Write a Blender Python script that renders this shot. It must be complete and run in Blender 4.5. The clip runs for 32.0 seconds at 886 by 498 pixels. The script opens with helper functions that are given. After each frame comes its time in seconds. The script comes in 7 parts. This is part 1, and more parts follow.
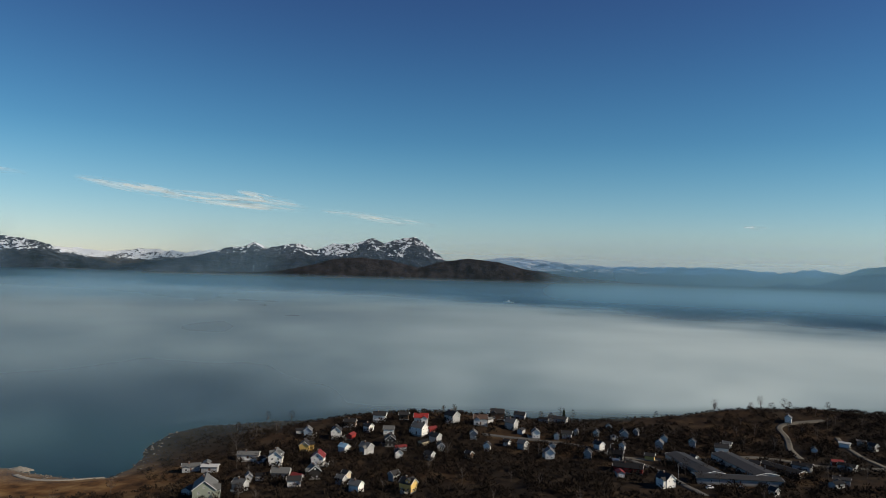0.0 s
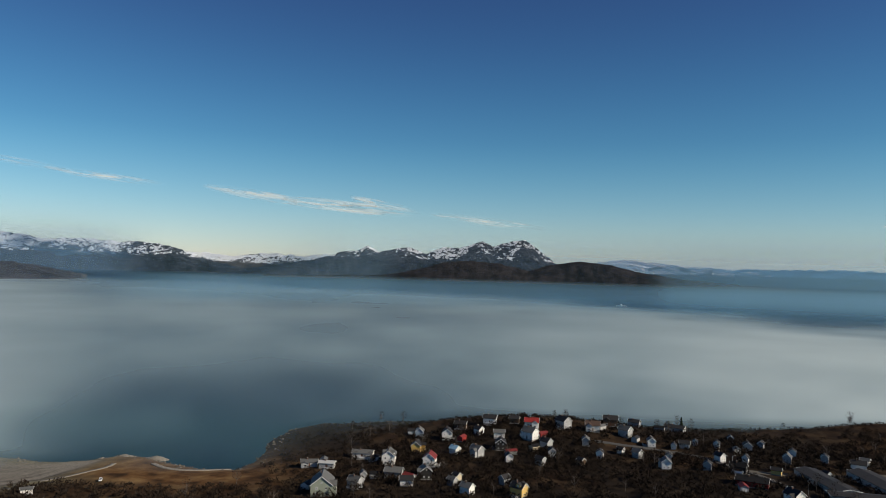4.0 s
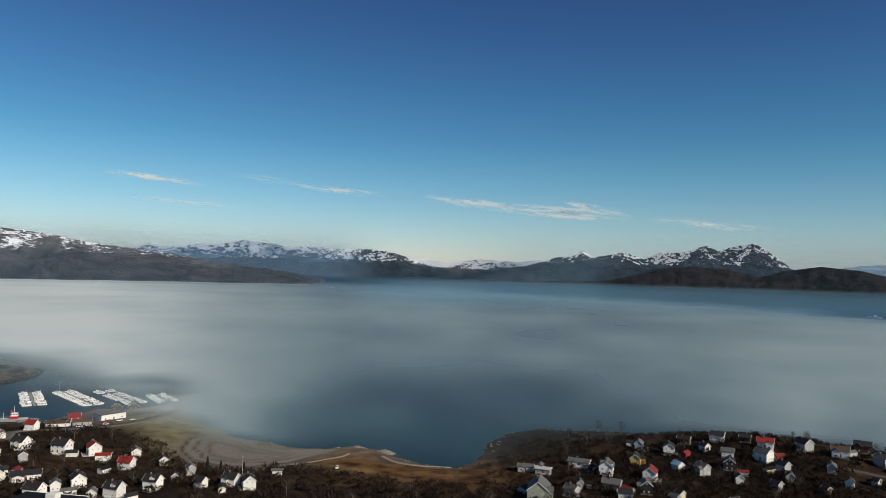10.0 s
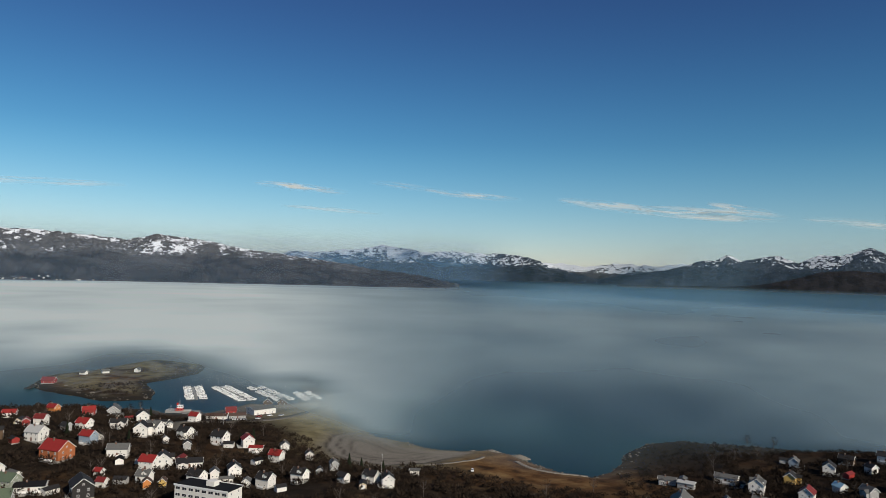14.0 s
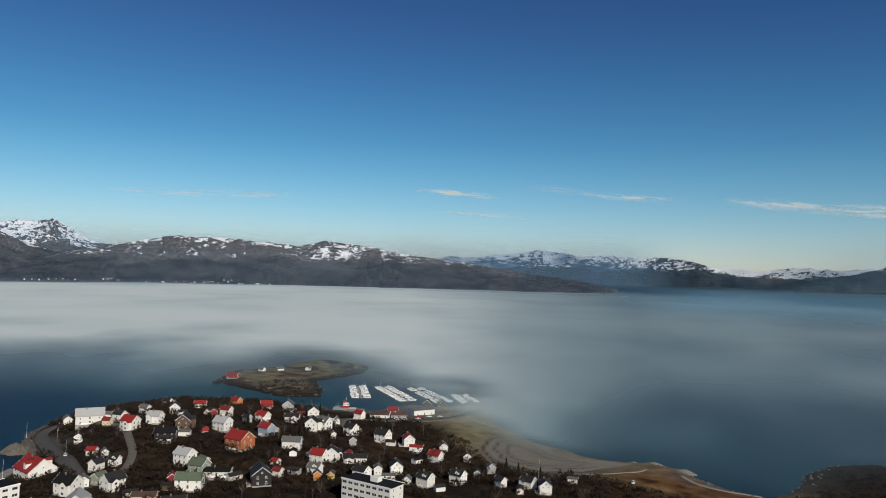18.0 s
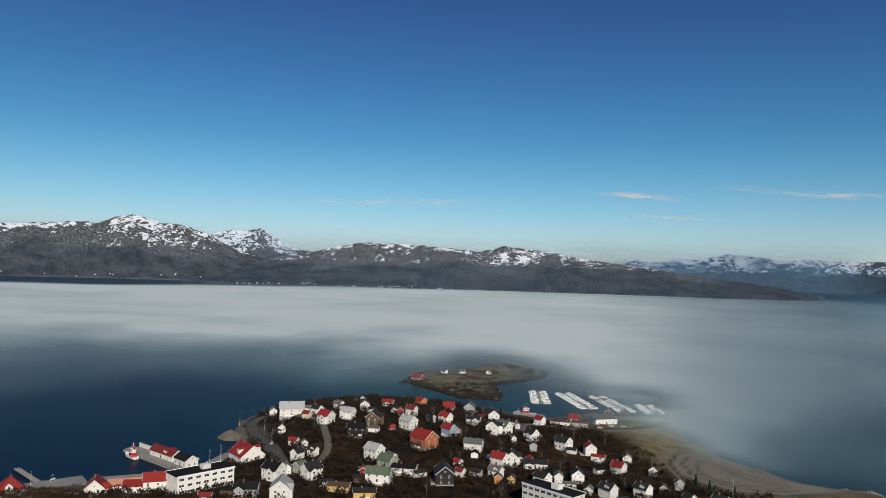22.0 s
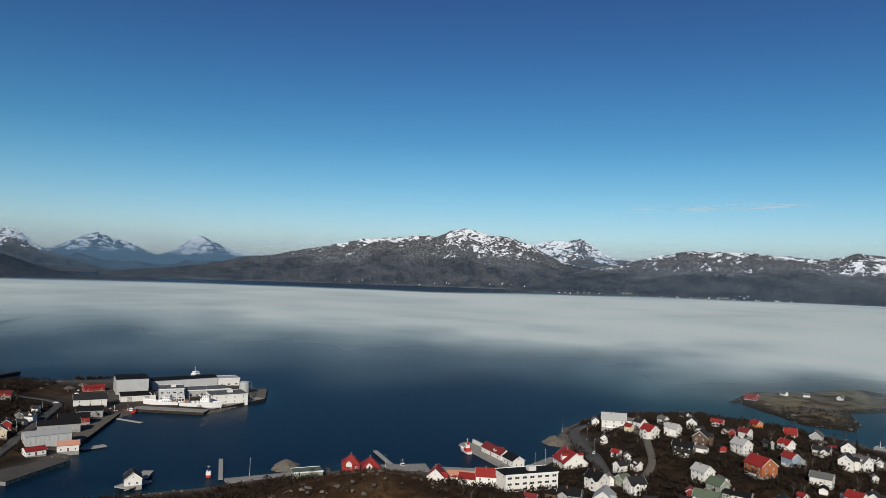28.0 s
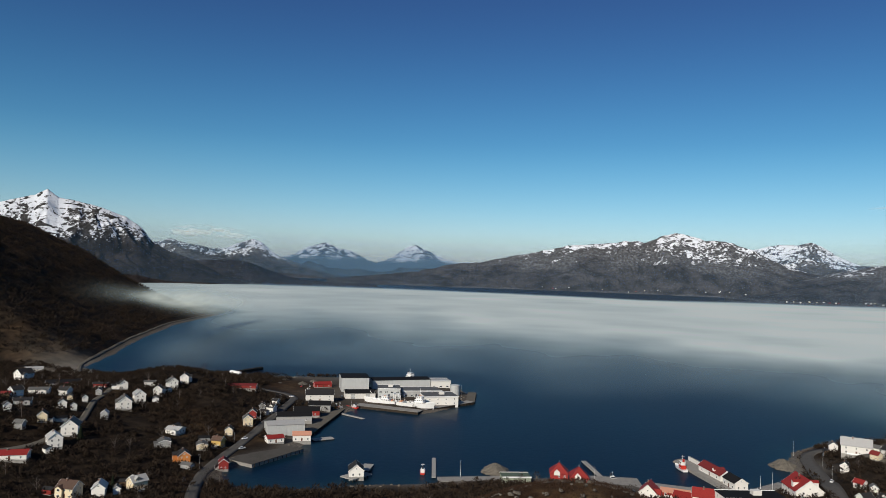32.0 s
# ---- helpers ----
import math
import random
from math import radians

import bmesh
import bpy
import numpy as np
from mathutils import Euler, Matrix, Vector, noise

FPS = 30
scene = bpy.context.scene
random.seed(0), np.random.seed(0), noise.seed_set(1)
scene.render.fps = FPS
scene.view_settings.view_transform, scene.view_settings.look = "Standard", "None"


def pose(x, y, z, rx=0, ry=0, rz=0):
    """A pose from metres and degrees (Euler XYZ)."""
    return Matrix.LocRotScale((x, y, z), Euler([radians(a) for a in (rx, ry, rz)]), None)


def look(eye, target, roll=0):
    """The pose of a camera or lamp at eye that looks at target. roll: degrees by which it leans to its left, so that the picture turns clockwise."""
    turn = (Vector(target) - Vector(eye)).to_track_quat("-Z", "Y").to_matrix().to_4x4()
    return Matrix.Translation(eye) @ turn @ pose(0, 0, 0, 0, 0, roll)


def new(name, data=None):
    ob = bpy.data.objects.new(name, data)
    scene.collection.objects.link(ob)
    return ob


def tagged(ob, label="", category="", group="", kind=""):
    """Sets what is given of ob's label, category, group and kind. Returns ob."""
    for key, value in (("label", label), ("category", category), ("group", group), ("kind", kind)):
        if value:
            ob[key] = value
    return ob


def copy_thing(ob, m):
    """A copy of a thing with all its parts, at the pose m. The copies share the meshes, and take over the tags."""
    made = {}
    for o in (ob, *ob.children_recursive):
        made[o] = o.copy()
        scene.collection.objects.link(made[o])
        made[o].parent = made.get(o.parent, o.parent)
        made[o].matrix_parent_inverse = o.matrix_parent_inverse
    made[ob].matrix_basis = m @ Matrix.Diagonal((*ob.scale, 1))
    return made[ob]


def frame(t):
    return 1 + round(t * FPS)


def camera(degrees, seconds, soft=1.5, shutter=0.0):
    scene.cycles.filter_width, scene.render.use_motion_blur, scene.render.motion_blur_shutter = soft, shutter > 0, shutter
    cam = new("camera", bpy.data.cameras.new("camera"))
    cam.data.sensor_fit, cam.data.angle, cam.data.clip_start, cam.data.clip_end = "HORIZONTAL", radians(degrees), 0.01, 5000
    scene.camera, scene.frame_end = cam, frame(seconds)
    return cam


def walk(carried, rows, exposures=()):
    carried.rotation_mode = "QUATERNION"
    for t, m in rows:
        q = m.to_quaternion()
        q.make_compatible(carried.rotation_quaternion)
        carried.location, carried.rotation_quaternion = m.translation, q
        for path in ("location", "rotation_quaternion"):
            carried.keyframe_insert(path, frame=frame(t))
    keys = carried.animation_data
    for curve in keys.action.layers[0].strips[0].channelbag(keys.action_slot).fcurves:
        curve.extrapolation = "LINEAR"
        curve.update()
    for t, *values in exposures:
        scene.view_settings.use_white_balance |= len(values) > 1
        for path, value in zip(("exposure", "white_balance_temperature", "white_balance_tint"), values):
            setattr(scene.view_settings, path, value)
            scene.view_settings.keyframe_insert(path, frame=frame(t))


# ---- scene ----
cam = camera(64.0, 32.0, soft=0.75)
PATH = [
    (0, pose(0, 0, 120, 91.854, -1.650, -0.000)),
    (1, pose(0, 0, 120, 91.874, -1.617, 1.847)),
    (2, pose(0, 0, 120, 91.879, -1.600, 3.739)),
    (3, pose(0, 0, 120, 91.874, -1.594, 5.912)),
    (3.5, pose(0, 0, 120, 91.870, -1.594, 7.230)),
    (5.5, pose(0, 0, 120, 91.854, -1.605, 14.029)),
    (6, pose(0, 0, 120, 91.851, -1.609, 15.454)),
    (7, pose(0, 0, 120, 91.848, -1.619, 18.086)),
    (8, pose(0, 0, 120, 91.849, -1.628, 20.738)),
    (9, pose(0, 0, 120, 91.854, -1.636, 23.387)),
    (10, pose(0, 0, 120, 91.863, -1.644, 26.022)),
    (11, pose(0, 0, 120, 91.874, -1.650, 28.669)),
    (12, pose(0, 0, 120, 91.887, -1.655, 31.410)),
    (13, pose(0, 0, 120, 91.900, -1.660, 34.023)),
    (14, pose(0, 0, 120, 91.912, -1.664, 36.802)),
    (14.5, pose(0, 0, 120, 91.917, -1.667, 38.186)),
    (16.5, pose(0, 0, 120, 91.933, -1.680, 44.175)),
    (17, pose(0, 0, 120, 91.935, -1.685, 45.893)),
    (18, pose(0, 0, 120, 91.937, -1.696, 49.332)),
    (19, pose(0, 0, 120, 91.936, -1.710, 52.759)),
    (20, pose(0, 0, 120, 91.932, -1.728, 56.144)),
    (21, pose(0, 0, 120, 91.926, -1.748, 59.708)),
    (22, pose(0, 0, 120, 91.919, -1.772, 63.724)),
    (23, pose(0, 0, 120, 91.911, -1.799, 67.777)),
    (24, pose(0, 0, 120, 91.904, -1.828, 71.947)),
    (25, pose(0, 0, 120, 91.898, -1.858, 76.403)),
    (25.5, pose(0, 0, 120, 91.895, -1.873, 78.606)),
    (27.5, pose(0, 0, 120, 91.893, -1.929, 87.175)),
    (28, pose(0, 0, 120, 91.894, -1.940, 89.176)),
    (29, pose(0, 0, 120, 91.897, -1.958, 93.334)),
    (30, pose(0, 0, 120, 91.900, -1.967, 97.497)),
    (31, pose(0, 0, 120, 91.901, -1.963, 101.688)),
    (32, pose(0, 0, 120, 91.896, -1.942, 105.721)),
]
walk(cam, PATH, [(0, 0.36, 6650, 10), (9, 0.28, 6550, 10), (13, 0.22, 6450, 10), (19, 0.12, 6300, 10), (28, 0.14, 6250, 10), (32, 0.22, 6350, 10)])

# ---- light ----
SUN_AZ, SUN_EL = 102.0, 30.0    # clockwise from +y
world = bpy.data.worlds.new("sky")
scene.world = world
world.use_nodes = True
wn = world.node_tree.nodes
sky = wn.new("ShaderNodeTexSky")
sky.sky_type, sky.sun_disc = "NISHITA", False
sky.sun_elevation, sky.sun_rotation = radians(SUN_EL), radians(SUN_AZ)
sky.altitude, sky.air_density, sky.dust_density, sky.ozone_density = 100, 1.0, 0.3, 3.0
wn["Background"].inputs[1].default_value = 0.115
# clear northern air: deeper blue overhead, paler towards the horizon
wt = world.node_tree
up_axis = wn.new("ShaderNodeSeparateXYZ")
wt.links.new(wn.new("ShaderNodeTexCoord").outputs["Generated"], up_axis.inputs[0])
air = wn.new("ShaderNodeValToRGB")
for _ in range(3):
    air.color_ramp.elements.new(0.5)
for e, (at_z, c) in zip(air.color_ramp.elements, ((0.0, (0.72, 0.66, 0.74)), (0.085, (0.46, 0.62, 0.66)), (0.18, (0.21, 0.50, 0.59)), (0.36, (0.165, 0.25, 0.43)), (1.0, (0.2, 0.28, 0.4)))):
    e.position, e.color = at_z, (*c, 1)
air.color_ramp.interpolation = "B_SPLINE"
wt.links.new(up_axis.outputs[2], air.inputs[0])
clear = wn.new("ShaderNodeMix")
clear.data_type, clear.blend_type = "RGBA", "MULTIPLY"
clear.inputs[0].default_value = 1.0
wt.links.new(sky.outputs[0], clear.inputs[6])
wt.links.new(air.outputs[0], clear.inputs[7])
wt.links.new(clear.outputs[2], wn["Background"].inputs[0])
sun = new("sun", bpy.data.lights.new("sun", "SUN"))
sun.data.energy, sun.data.angle, sun.data.color = 4.1, radians(0.5), (1.0, 0.90, 0.75)
sun.matrix_world = look((400 * math.cos(radians(SUN_EL)) * math.sin(radians(SUN_AZ)), 400 * math.cos(radians(SUN_EL)) * math.cos(radians(SUN_AZ)), 400 * math.sin(radians(SUN_EL)) + 200), (0, 0, 200))


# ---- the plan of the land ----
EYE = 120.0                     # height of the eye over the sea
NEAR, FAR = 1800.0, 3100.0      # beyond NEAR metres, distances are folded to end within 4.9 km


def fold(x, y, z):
    """Draws far country nearer, in the same direction and at the same angle of height, to fit the camera's view."""
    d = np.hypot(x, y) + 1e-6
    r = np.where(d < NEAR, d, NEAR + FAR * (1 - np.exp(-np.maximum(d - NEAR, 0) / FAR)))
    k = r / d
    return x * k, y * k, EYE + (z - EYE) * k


def hashed(i, j, seed):
    n = (i * 374761393 + j * 668265263 + seed * 974634777) & 0xFFFFFFFF
    n = ((n ^ (n >> 13)) * 1274126177) & 0xFFFFFFFF
    return ((n ^ (n >> 16)) & 0xFFFF) / 65535.0


def vnoise(x, y, seed=0):
    x, y = np.asarray(x, float), np.asarray(y, float)
    i, j = np.floor(x).astype(np.int64), np.floor(y).astype(np.int64)
    u, v = x - i, y - j
    u, v = u * u * (3 - 2 * u), v * v * (3 - 2 * v)
    a, b = hashed(i, j, seed), hashed(i + 1, j, seed)
    c, d = hashed(i, j + 1, seed), hashed(i + 1, j + 1, seed)
    return (a * (1 - u) + b * u) * (1 - v) + (c * (1 - u) + d * u) * v


def fbm(x, y, octaves=4, seed=0, gain=0.5):
    total, amp, norm = 0.0, 1.0, 0.0
    for o in range(octaves):
        total = total + amp * vnoise(x * 2 ** o + 17.3 * o, y * 2 ** o - 9.1 * o, seed + o)
        norm, amp = norm + amp, amp * gain
    return total / norm


def step(a, b, v):
    s = np.clip((np.asarray(v, float) - a) / (b - a), 0, 1)
    return s * s * (3 - 2 * s)


# shorelines in plan, placed to fit the camera's view, metres from the point under it
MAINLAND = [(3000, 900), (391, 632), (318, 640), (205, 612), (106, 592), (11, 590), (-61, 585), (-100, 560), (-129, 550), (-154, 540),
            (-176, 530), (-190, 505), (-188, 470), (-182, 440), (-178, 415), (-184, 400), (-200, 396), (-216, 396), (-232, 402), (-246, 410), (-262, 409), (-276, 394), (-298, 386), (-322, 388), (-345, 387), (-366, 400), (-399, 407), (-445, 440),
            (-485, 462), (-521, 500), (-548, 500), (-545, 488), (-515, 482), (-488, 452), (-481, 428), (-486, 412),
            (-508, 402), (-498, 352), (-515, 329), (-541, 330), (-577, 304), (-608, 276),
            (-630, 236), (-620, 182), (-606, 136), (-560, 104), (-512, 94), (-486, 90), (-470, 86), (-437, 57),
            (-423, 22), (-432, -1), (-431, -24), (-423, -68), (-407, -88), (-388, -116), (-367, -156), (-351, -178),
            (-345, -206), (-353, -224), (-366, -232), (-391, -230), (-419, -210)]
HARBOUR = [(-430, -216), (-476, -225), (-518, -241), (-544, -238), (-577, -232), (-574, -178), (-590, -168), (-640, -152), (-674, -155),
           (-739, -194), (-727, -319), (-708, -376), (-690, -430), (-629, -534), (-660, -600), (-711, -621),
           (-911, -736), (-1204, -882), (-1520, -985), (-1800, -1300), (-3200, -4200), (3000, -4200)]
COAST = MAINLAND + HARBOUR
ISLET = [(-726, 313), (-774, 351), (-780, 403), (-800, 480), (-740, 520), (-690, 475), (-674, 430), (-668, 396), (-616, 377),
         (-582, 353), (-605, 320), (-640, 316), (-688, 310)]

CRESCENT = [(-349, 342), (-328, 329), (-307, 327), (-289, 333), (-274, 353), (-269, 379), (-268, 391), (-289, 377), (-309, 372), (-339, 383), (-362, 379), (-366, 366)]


def inside(poly, x, y):
    """Signed distance to a shoreline: positive on land."""
    best, odd = np.full(np.shape(x), 1e9), np.zeros(np.shape(x), bool)
    for (x0, y0), (x1, y1) in zip(poly, poly[1:] + poly[:1]):
        dx, dy = x1 - x0, y1 - y0
        k = np.clip(((x - x0) * dx + (y - y0) * dy) / (dx * dx + dy * dy), 0, 1)
        best = np.minimum(best, (x - x0 - k * dx) ** 2 + (y - y0 - k * dy) ** 2)
        if dy:
            odd ^= ((y0 > y) != (y1 > y)) & (x < x0 + (y - y0) * dx / dy)
    return np.where(odd, 1, -1) * np.sqrt(best)


def bump_at(x, y, cx, cy, rx, ry, turn=0.0):
    c, s = math.cos(math.radians(turn)), math.sin(math.radians(turn))
    u, v = (x - cx) * c + (y - cy) * s, -(x - cx) * s + (y - cy) * c
    return np.exp(-(u / rx) ** 2 - (v / ry) ** 2)


def land(x, y):
    """Height of the ground over the sea."""
    x, y = np.asarray(x, float), np.asarray(y, float)
    wob = (fbm(x / 22, y / 22, 3, 5) - 0.5) * 9
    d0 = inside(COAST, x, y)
    d = d0 + wob * step(500, 250, np.abs(d0)) * np.where(quay_zone(x, y), 0.25, 1.0)
    h = np.where(d > 0, 1.2 * step(0, 4, d) + 6.5 * (1 - np.exp(-np.maximum(d - 3, 0) / 45)), np.maximum(d * 0.25, -7))
    k = step(0, 45, d)
    h = h + k * (15 * bump_at(x, y, -470, 175, 95, 75, 30) + 10 * bump_at(x, y, -5, 522, 85, 45)
                 + 11 * bump_at(x, y, 262, 585, 110, 36) + 7 * bump_at(x, y, 420, 560, 90, 50)
                 + 35.5 * bump_at(x, y, -252, -20, 62, 60, 10) + 20 * bump_at(x, y, -545, -385, 75, 60, 55)
                 + 26 * bump_at(x, y, -330, -420, 130, 90) + 35 * bump_at(x, y, 0, 0, 190, 190))
    flat = bump_at(x, y, -345, 372, 75, 30, 8) + bump_at(x, y, -235, 392, 55, 26) + bump_at(x, y, -485, 395, 50, 45) \
        + 1.3 * bump_at(x, y, -640, -260, 110, 70, -60) + 1.2 * bump_at(x, y, -420, -45, 30, 70)
    h = np.where((d > 0) & (h > 2), 2 + (h - 2) * (1 - 0.8 * np.clip(flat, 0, 1)), h)
    h = h + step(2, 30, d) * (fbm(x / 35, y / 35, 4, 9) - 0.5) * 3.0 * (1 - 0.9 * np.clip(flat, 0, 1))
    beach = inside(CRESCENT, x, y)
    h = np.where((d > 0) & (beach > -40), np.minimum(h, 1.0 + np.maximum(-beach, 0) * 0.14), h)
    # the dark hillside across the bay
    az = np.degrees(np.arctan2(-x, y))
    az = np.where(az < -60, az + 360, az)
    top = np.interp(az, [118, 123, 125.7, 127, 128.8, 130.7, 132.6, 134.5, 136.2, 138, 150, 170, 200], [0, 30, 72, 98, 126, 150, 173, 186, 200, 208, 290, 260, 60])
    r = np.hypot(x, y)
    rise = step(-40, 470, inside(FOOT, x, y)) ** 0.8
    h = np.where(d > 0, np.maximum(h, top * rise * np.where(d > 0, step(-5, 40, d), 0) + h * 0.3), h)
    h = h + rise * step(0, 60, d) * (fbm(x / 60, y / 60, 4, 21) - 0.5) * 22 * np.clip(top / 120, 0, 1)
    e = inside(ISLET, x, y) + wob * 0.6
    islet = np.where(e > 0, 1.0 * step(0, 4, e) + 2.6 * (1 - np.exp(-np.maximum(e, 0) / 22)) + 5 * bump_at(x, y, -765, 465, 26, 34), np.maximum(e * 0.25, -7))
    return np.maximum(h, islet)


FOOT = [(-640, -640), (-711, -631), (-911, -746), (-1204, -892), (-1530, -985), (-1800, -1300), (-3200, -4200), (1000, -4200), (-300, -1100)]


def quay_zone(x, y):
    return ((x < -400) & (y < 70) & (y > -330)) | ((x < -380) & (y > 280) & (y < 520) & (x > -560))


# ---- materials ----
def nodes_of(name):
    m = bpy.data.materials.new(name)
    m.use_nodes = True
    t = m.node_tree
    return m, t, t.nodes["Principled BSDF"]


def add(t, kind, **values):
    n = t.nodes.new(kind)
    for key, v in values.items():
        n.inputs[key].default_value = v
    return n


def noise_of(t, scale, detail=4.0, vec=None, rough=0.55):
    n = add(t, "ShaderNodeTexNoise", Scale=scale, Detail=detail, Roughness=rough)
    if vec is not None:
        t.links.new(vec, n.inputs["Vector"])
    return n.outputs["Fac"]


def ramp(t, fac, stops):
    n = t.nodes.new("ShaderNodeValToRGB")
    while len(n.color_ramp.elements) < len(stops):
        n.color_ramp.elements.new(0.5)
    for e, (p, c) in zip(n.color_ramp.elements, stops):
        e.position = p
        e.color = (*c, 1) if len(c) == 3 else c
    t.links.new(fac, n.inputs[0])
    return n.outputs[0]


def grey(v):
    return (v, v, v)


def mixed(t, fac, a, b):
    n = t.nodes.new("ShaderNodeMix")
    n.data_type = "RGBA"
    for sock, v in ((n.inputs[0], fac), (n.inputs[6], a), (n.inputs[7], b)):
        if isinstance(v, (int, float)):
            sock.default_value = v
        elif isinstance(v, tuple):
            sock.default_value = (*v, 1)
        else:
            t.links.new(v, sock)
    return n.outputs[2]


def bumped(t, bsdf, height, strength, distance):
    b = add(t, "ShaderNodeBump", Strength=strength, Distance=distance)
    t.links.new(height, b.inputs["Height"])
    t.links.new(b.outputs[0], bsdf.inputs["Normal"])


def place_of(t, kind="Object"):
    return t.nodes.new("ShaderNodeTexCoord").outputs[kind]


def attr(t, name):
    n = t.nodes.new("ShaderNodeAttribute")
    n.attribute_name = name
    return n.outputs["Fac"]


def painted(name, colour, rough=0.55, wear=0.25, scale=0.8, metal=0.0):
    """Weathered paint, boards or sheet: colour with stains at two scales."""
    m, t, b = nodes_of(name)
    p = place_of(t)
    f = mixed(t, 0.5, noise_of(t, scale, 4, p), noise_of(t, scale * 9, 3, p))
    dark = tuple(c * (1 - wear) for c in colour)
    light = tuple(min(1, c * (1 + wear * 0.25)) for c in colour)
    col = ramp(t, f, [(0.3, dark), (0.55, colour), (0.75, light)])
    rnd = t.nodes.new("ShaderNodeObjectInfo").outputs["Random"]
    v = t.nodes.new("ShaderNodeHueSaturation")
    t.links.new(ramp(t, rnd, [(0, grey(0.86)), (1, grey(1.06))]), v.inputs["Value"])
    t.links.new(col, v.inputs["Color"])
    t.links.new(v.outputs[0], b.inputs["Base Color"])
    b.inputs["Roughness"].default_value, b.inputs["Metallic"].default_value = rough, metal
    b.inputs["Specular IOR Level"].default_value = 0.5 if rough < 0.5 else 0.3 if rough < 0.8 else 0.08
    return m


def sea_material():
    m, t, b = nodes_of("sea_water")
    p = place_of(t)
    shallow = attr(t, "shallow")
    deep = mixed(t, noise_of(t, 0.004, 3, p), (0.0012, 0.0066, 0.020), (0.0020, 0.0100, 0.027))
    t.links.new(mixed(t, shallow, deep, (0.010, 0.040, 0.047)), b.inputs["Base Color"])
    b.inputs["Roughness"].default_value, b.inputs["IOR"].default_value, b.inputs["Specular IOR Level"].default_value = 0.35, 1.333, 0.09
    w = mixed(t, 0.4, noise_of(t, 0.22, 5, p), noise_of(t, 0.03, 3, p))
    bumped(t, b, w, 0.28, 0.6)
    return m


def ground_material():
    m, t, b = nodes_of("brown_spring_ground")
    p = place_of(t)
    big, mid, fine = noise_of(t, 0.012, 4, p), noise_of(t, 0.09, 5, p), noise_of(t, 0.9, 4, p)
    scrub = ramp(t, mid, [(0.3, (0.008, 0.0058, 0.0045)), (0.5, (0.0165, 0.012, 0.0085)), (0.72, (0.038, 0.028, 0.018))])
    moor = ramp(t, mid, [(0.3, (0.03, 0.016, 0.008)), (0.5, (0.11, 0.056, 0.022)), (0.72, (0.20, 0.125, 0.055))])
    grass = ramp(t, mid, [(0.3, (0.10, 0.085, 0.045)), (0.7, (0.21, 0.18, 0.10))])
    sand = ramp(t, mixed(t, 0.6, big, mid), [(0.3, (0.22, 0.20, 0.16)), (0.7, (0.37, 0.335, 0.275))])
    gravel = ramp(t, fine, [(0.3, (0.06, 0.055, 0.048)), (0.7, (0.12, 0.11, 0.098))])
    rock = ramp(t, fine, [(0.3, (0.06, 0.055, 0.05)), (0.7, (0.2, 0.18, 0.155))])
    c = mixed(t, ramp(t, big, [(0.48, grey(0)), (0.62, grey(0.3))]), scrub, moor)
    c = mixed(t, ramp(t, fine, [(0.35, grey(0.45)), (0.6, grey(0))]), c, (0.02, 0.016, 0.012))
    for layer, name in ((moor, "moor"), (grass, "grass"), (gravel, "gravel"), (sand, "sand"), (rock, "rock")):
        c = mixed(t, attr(t, name), c, layer)
    c = mixed(t, attr(t, "wrack"), c, (0.022, 0.019, 0.015))
    t.links.new(c, b.inputs["Base Color"])
    b.inputs["Roughness"].default_value, b.inputs["Specular IOR Level"].default_value = 0.95, 0.05
    bumped(t, b, mixed(t, 0.5, mid, fine), 0.5, 0.9)
    return m


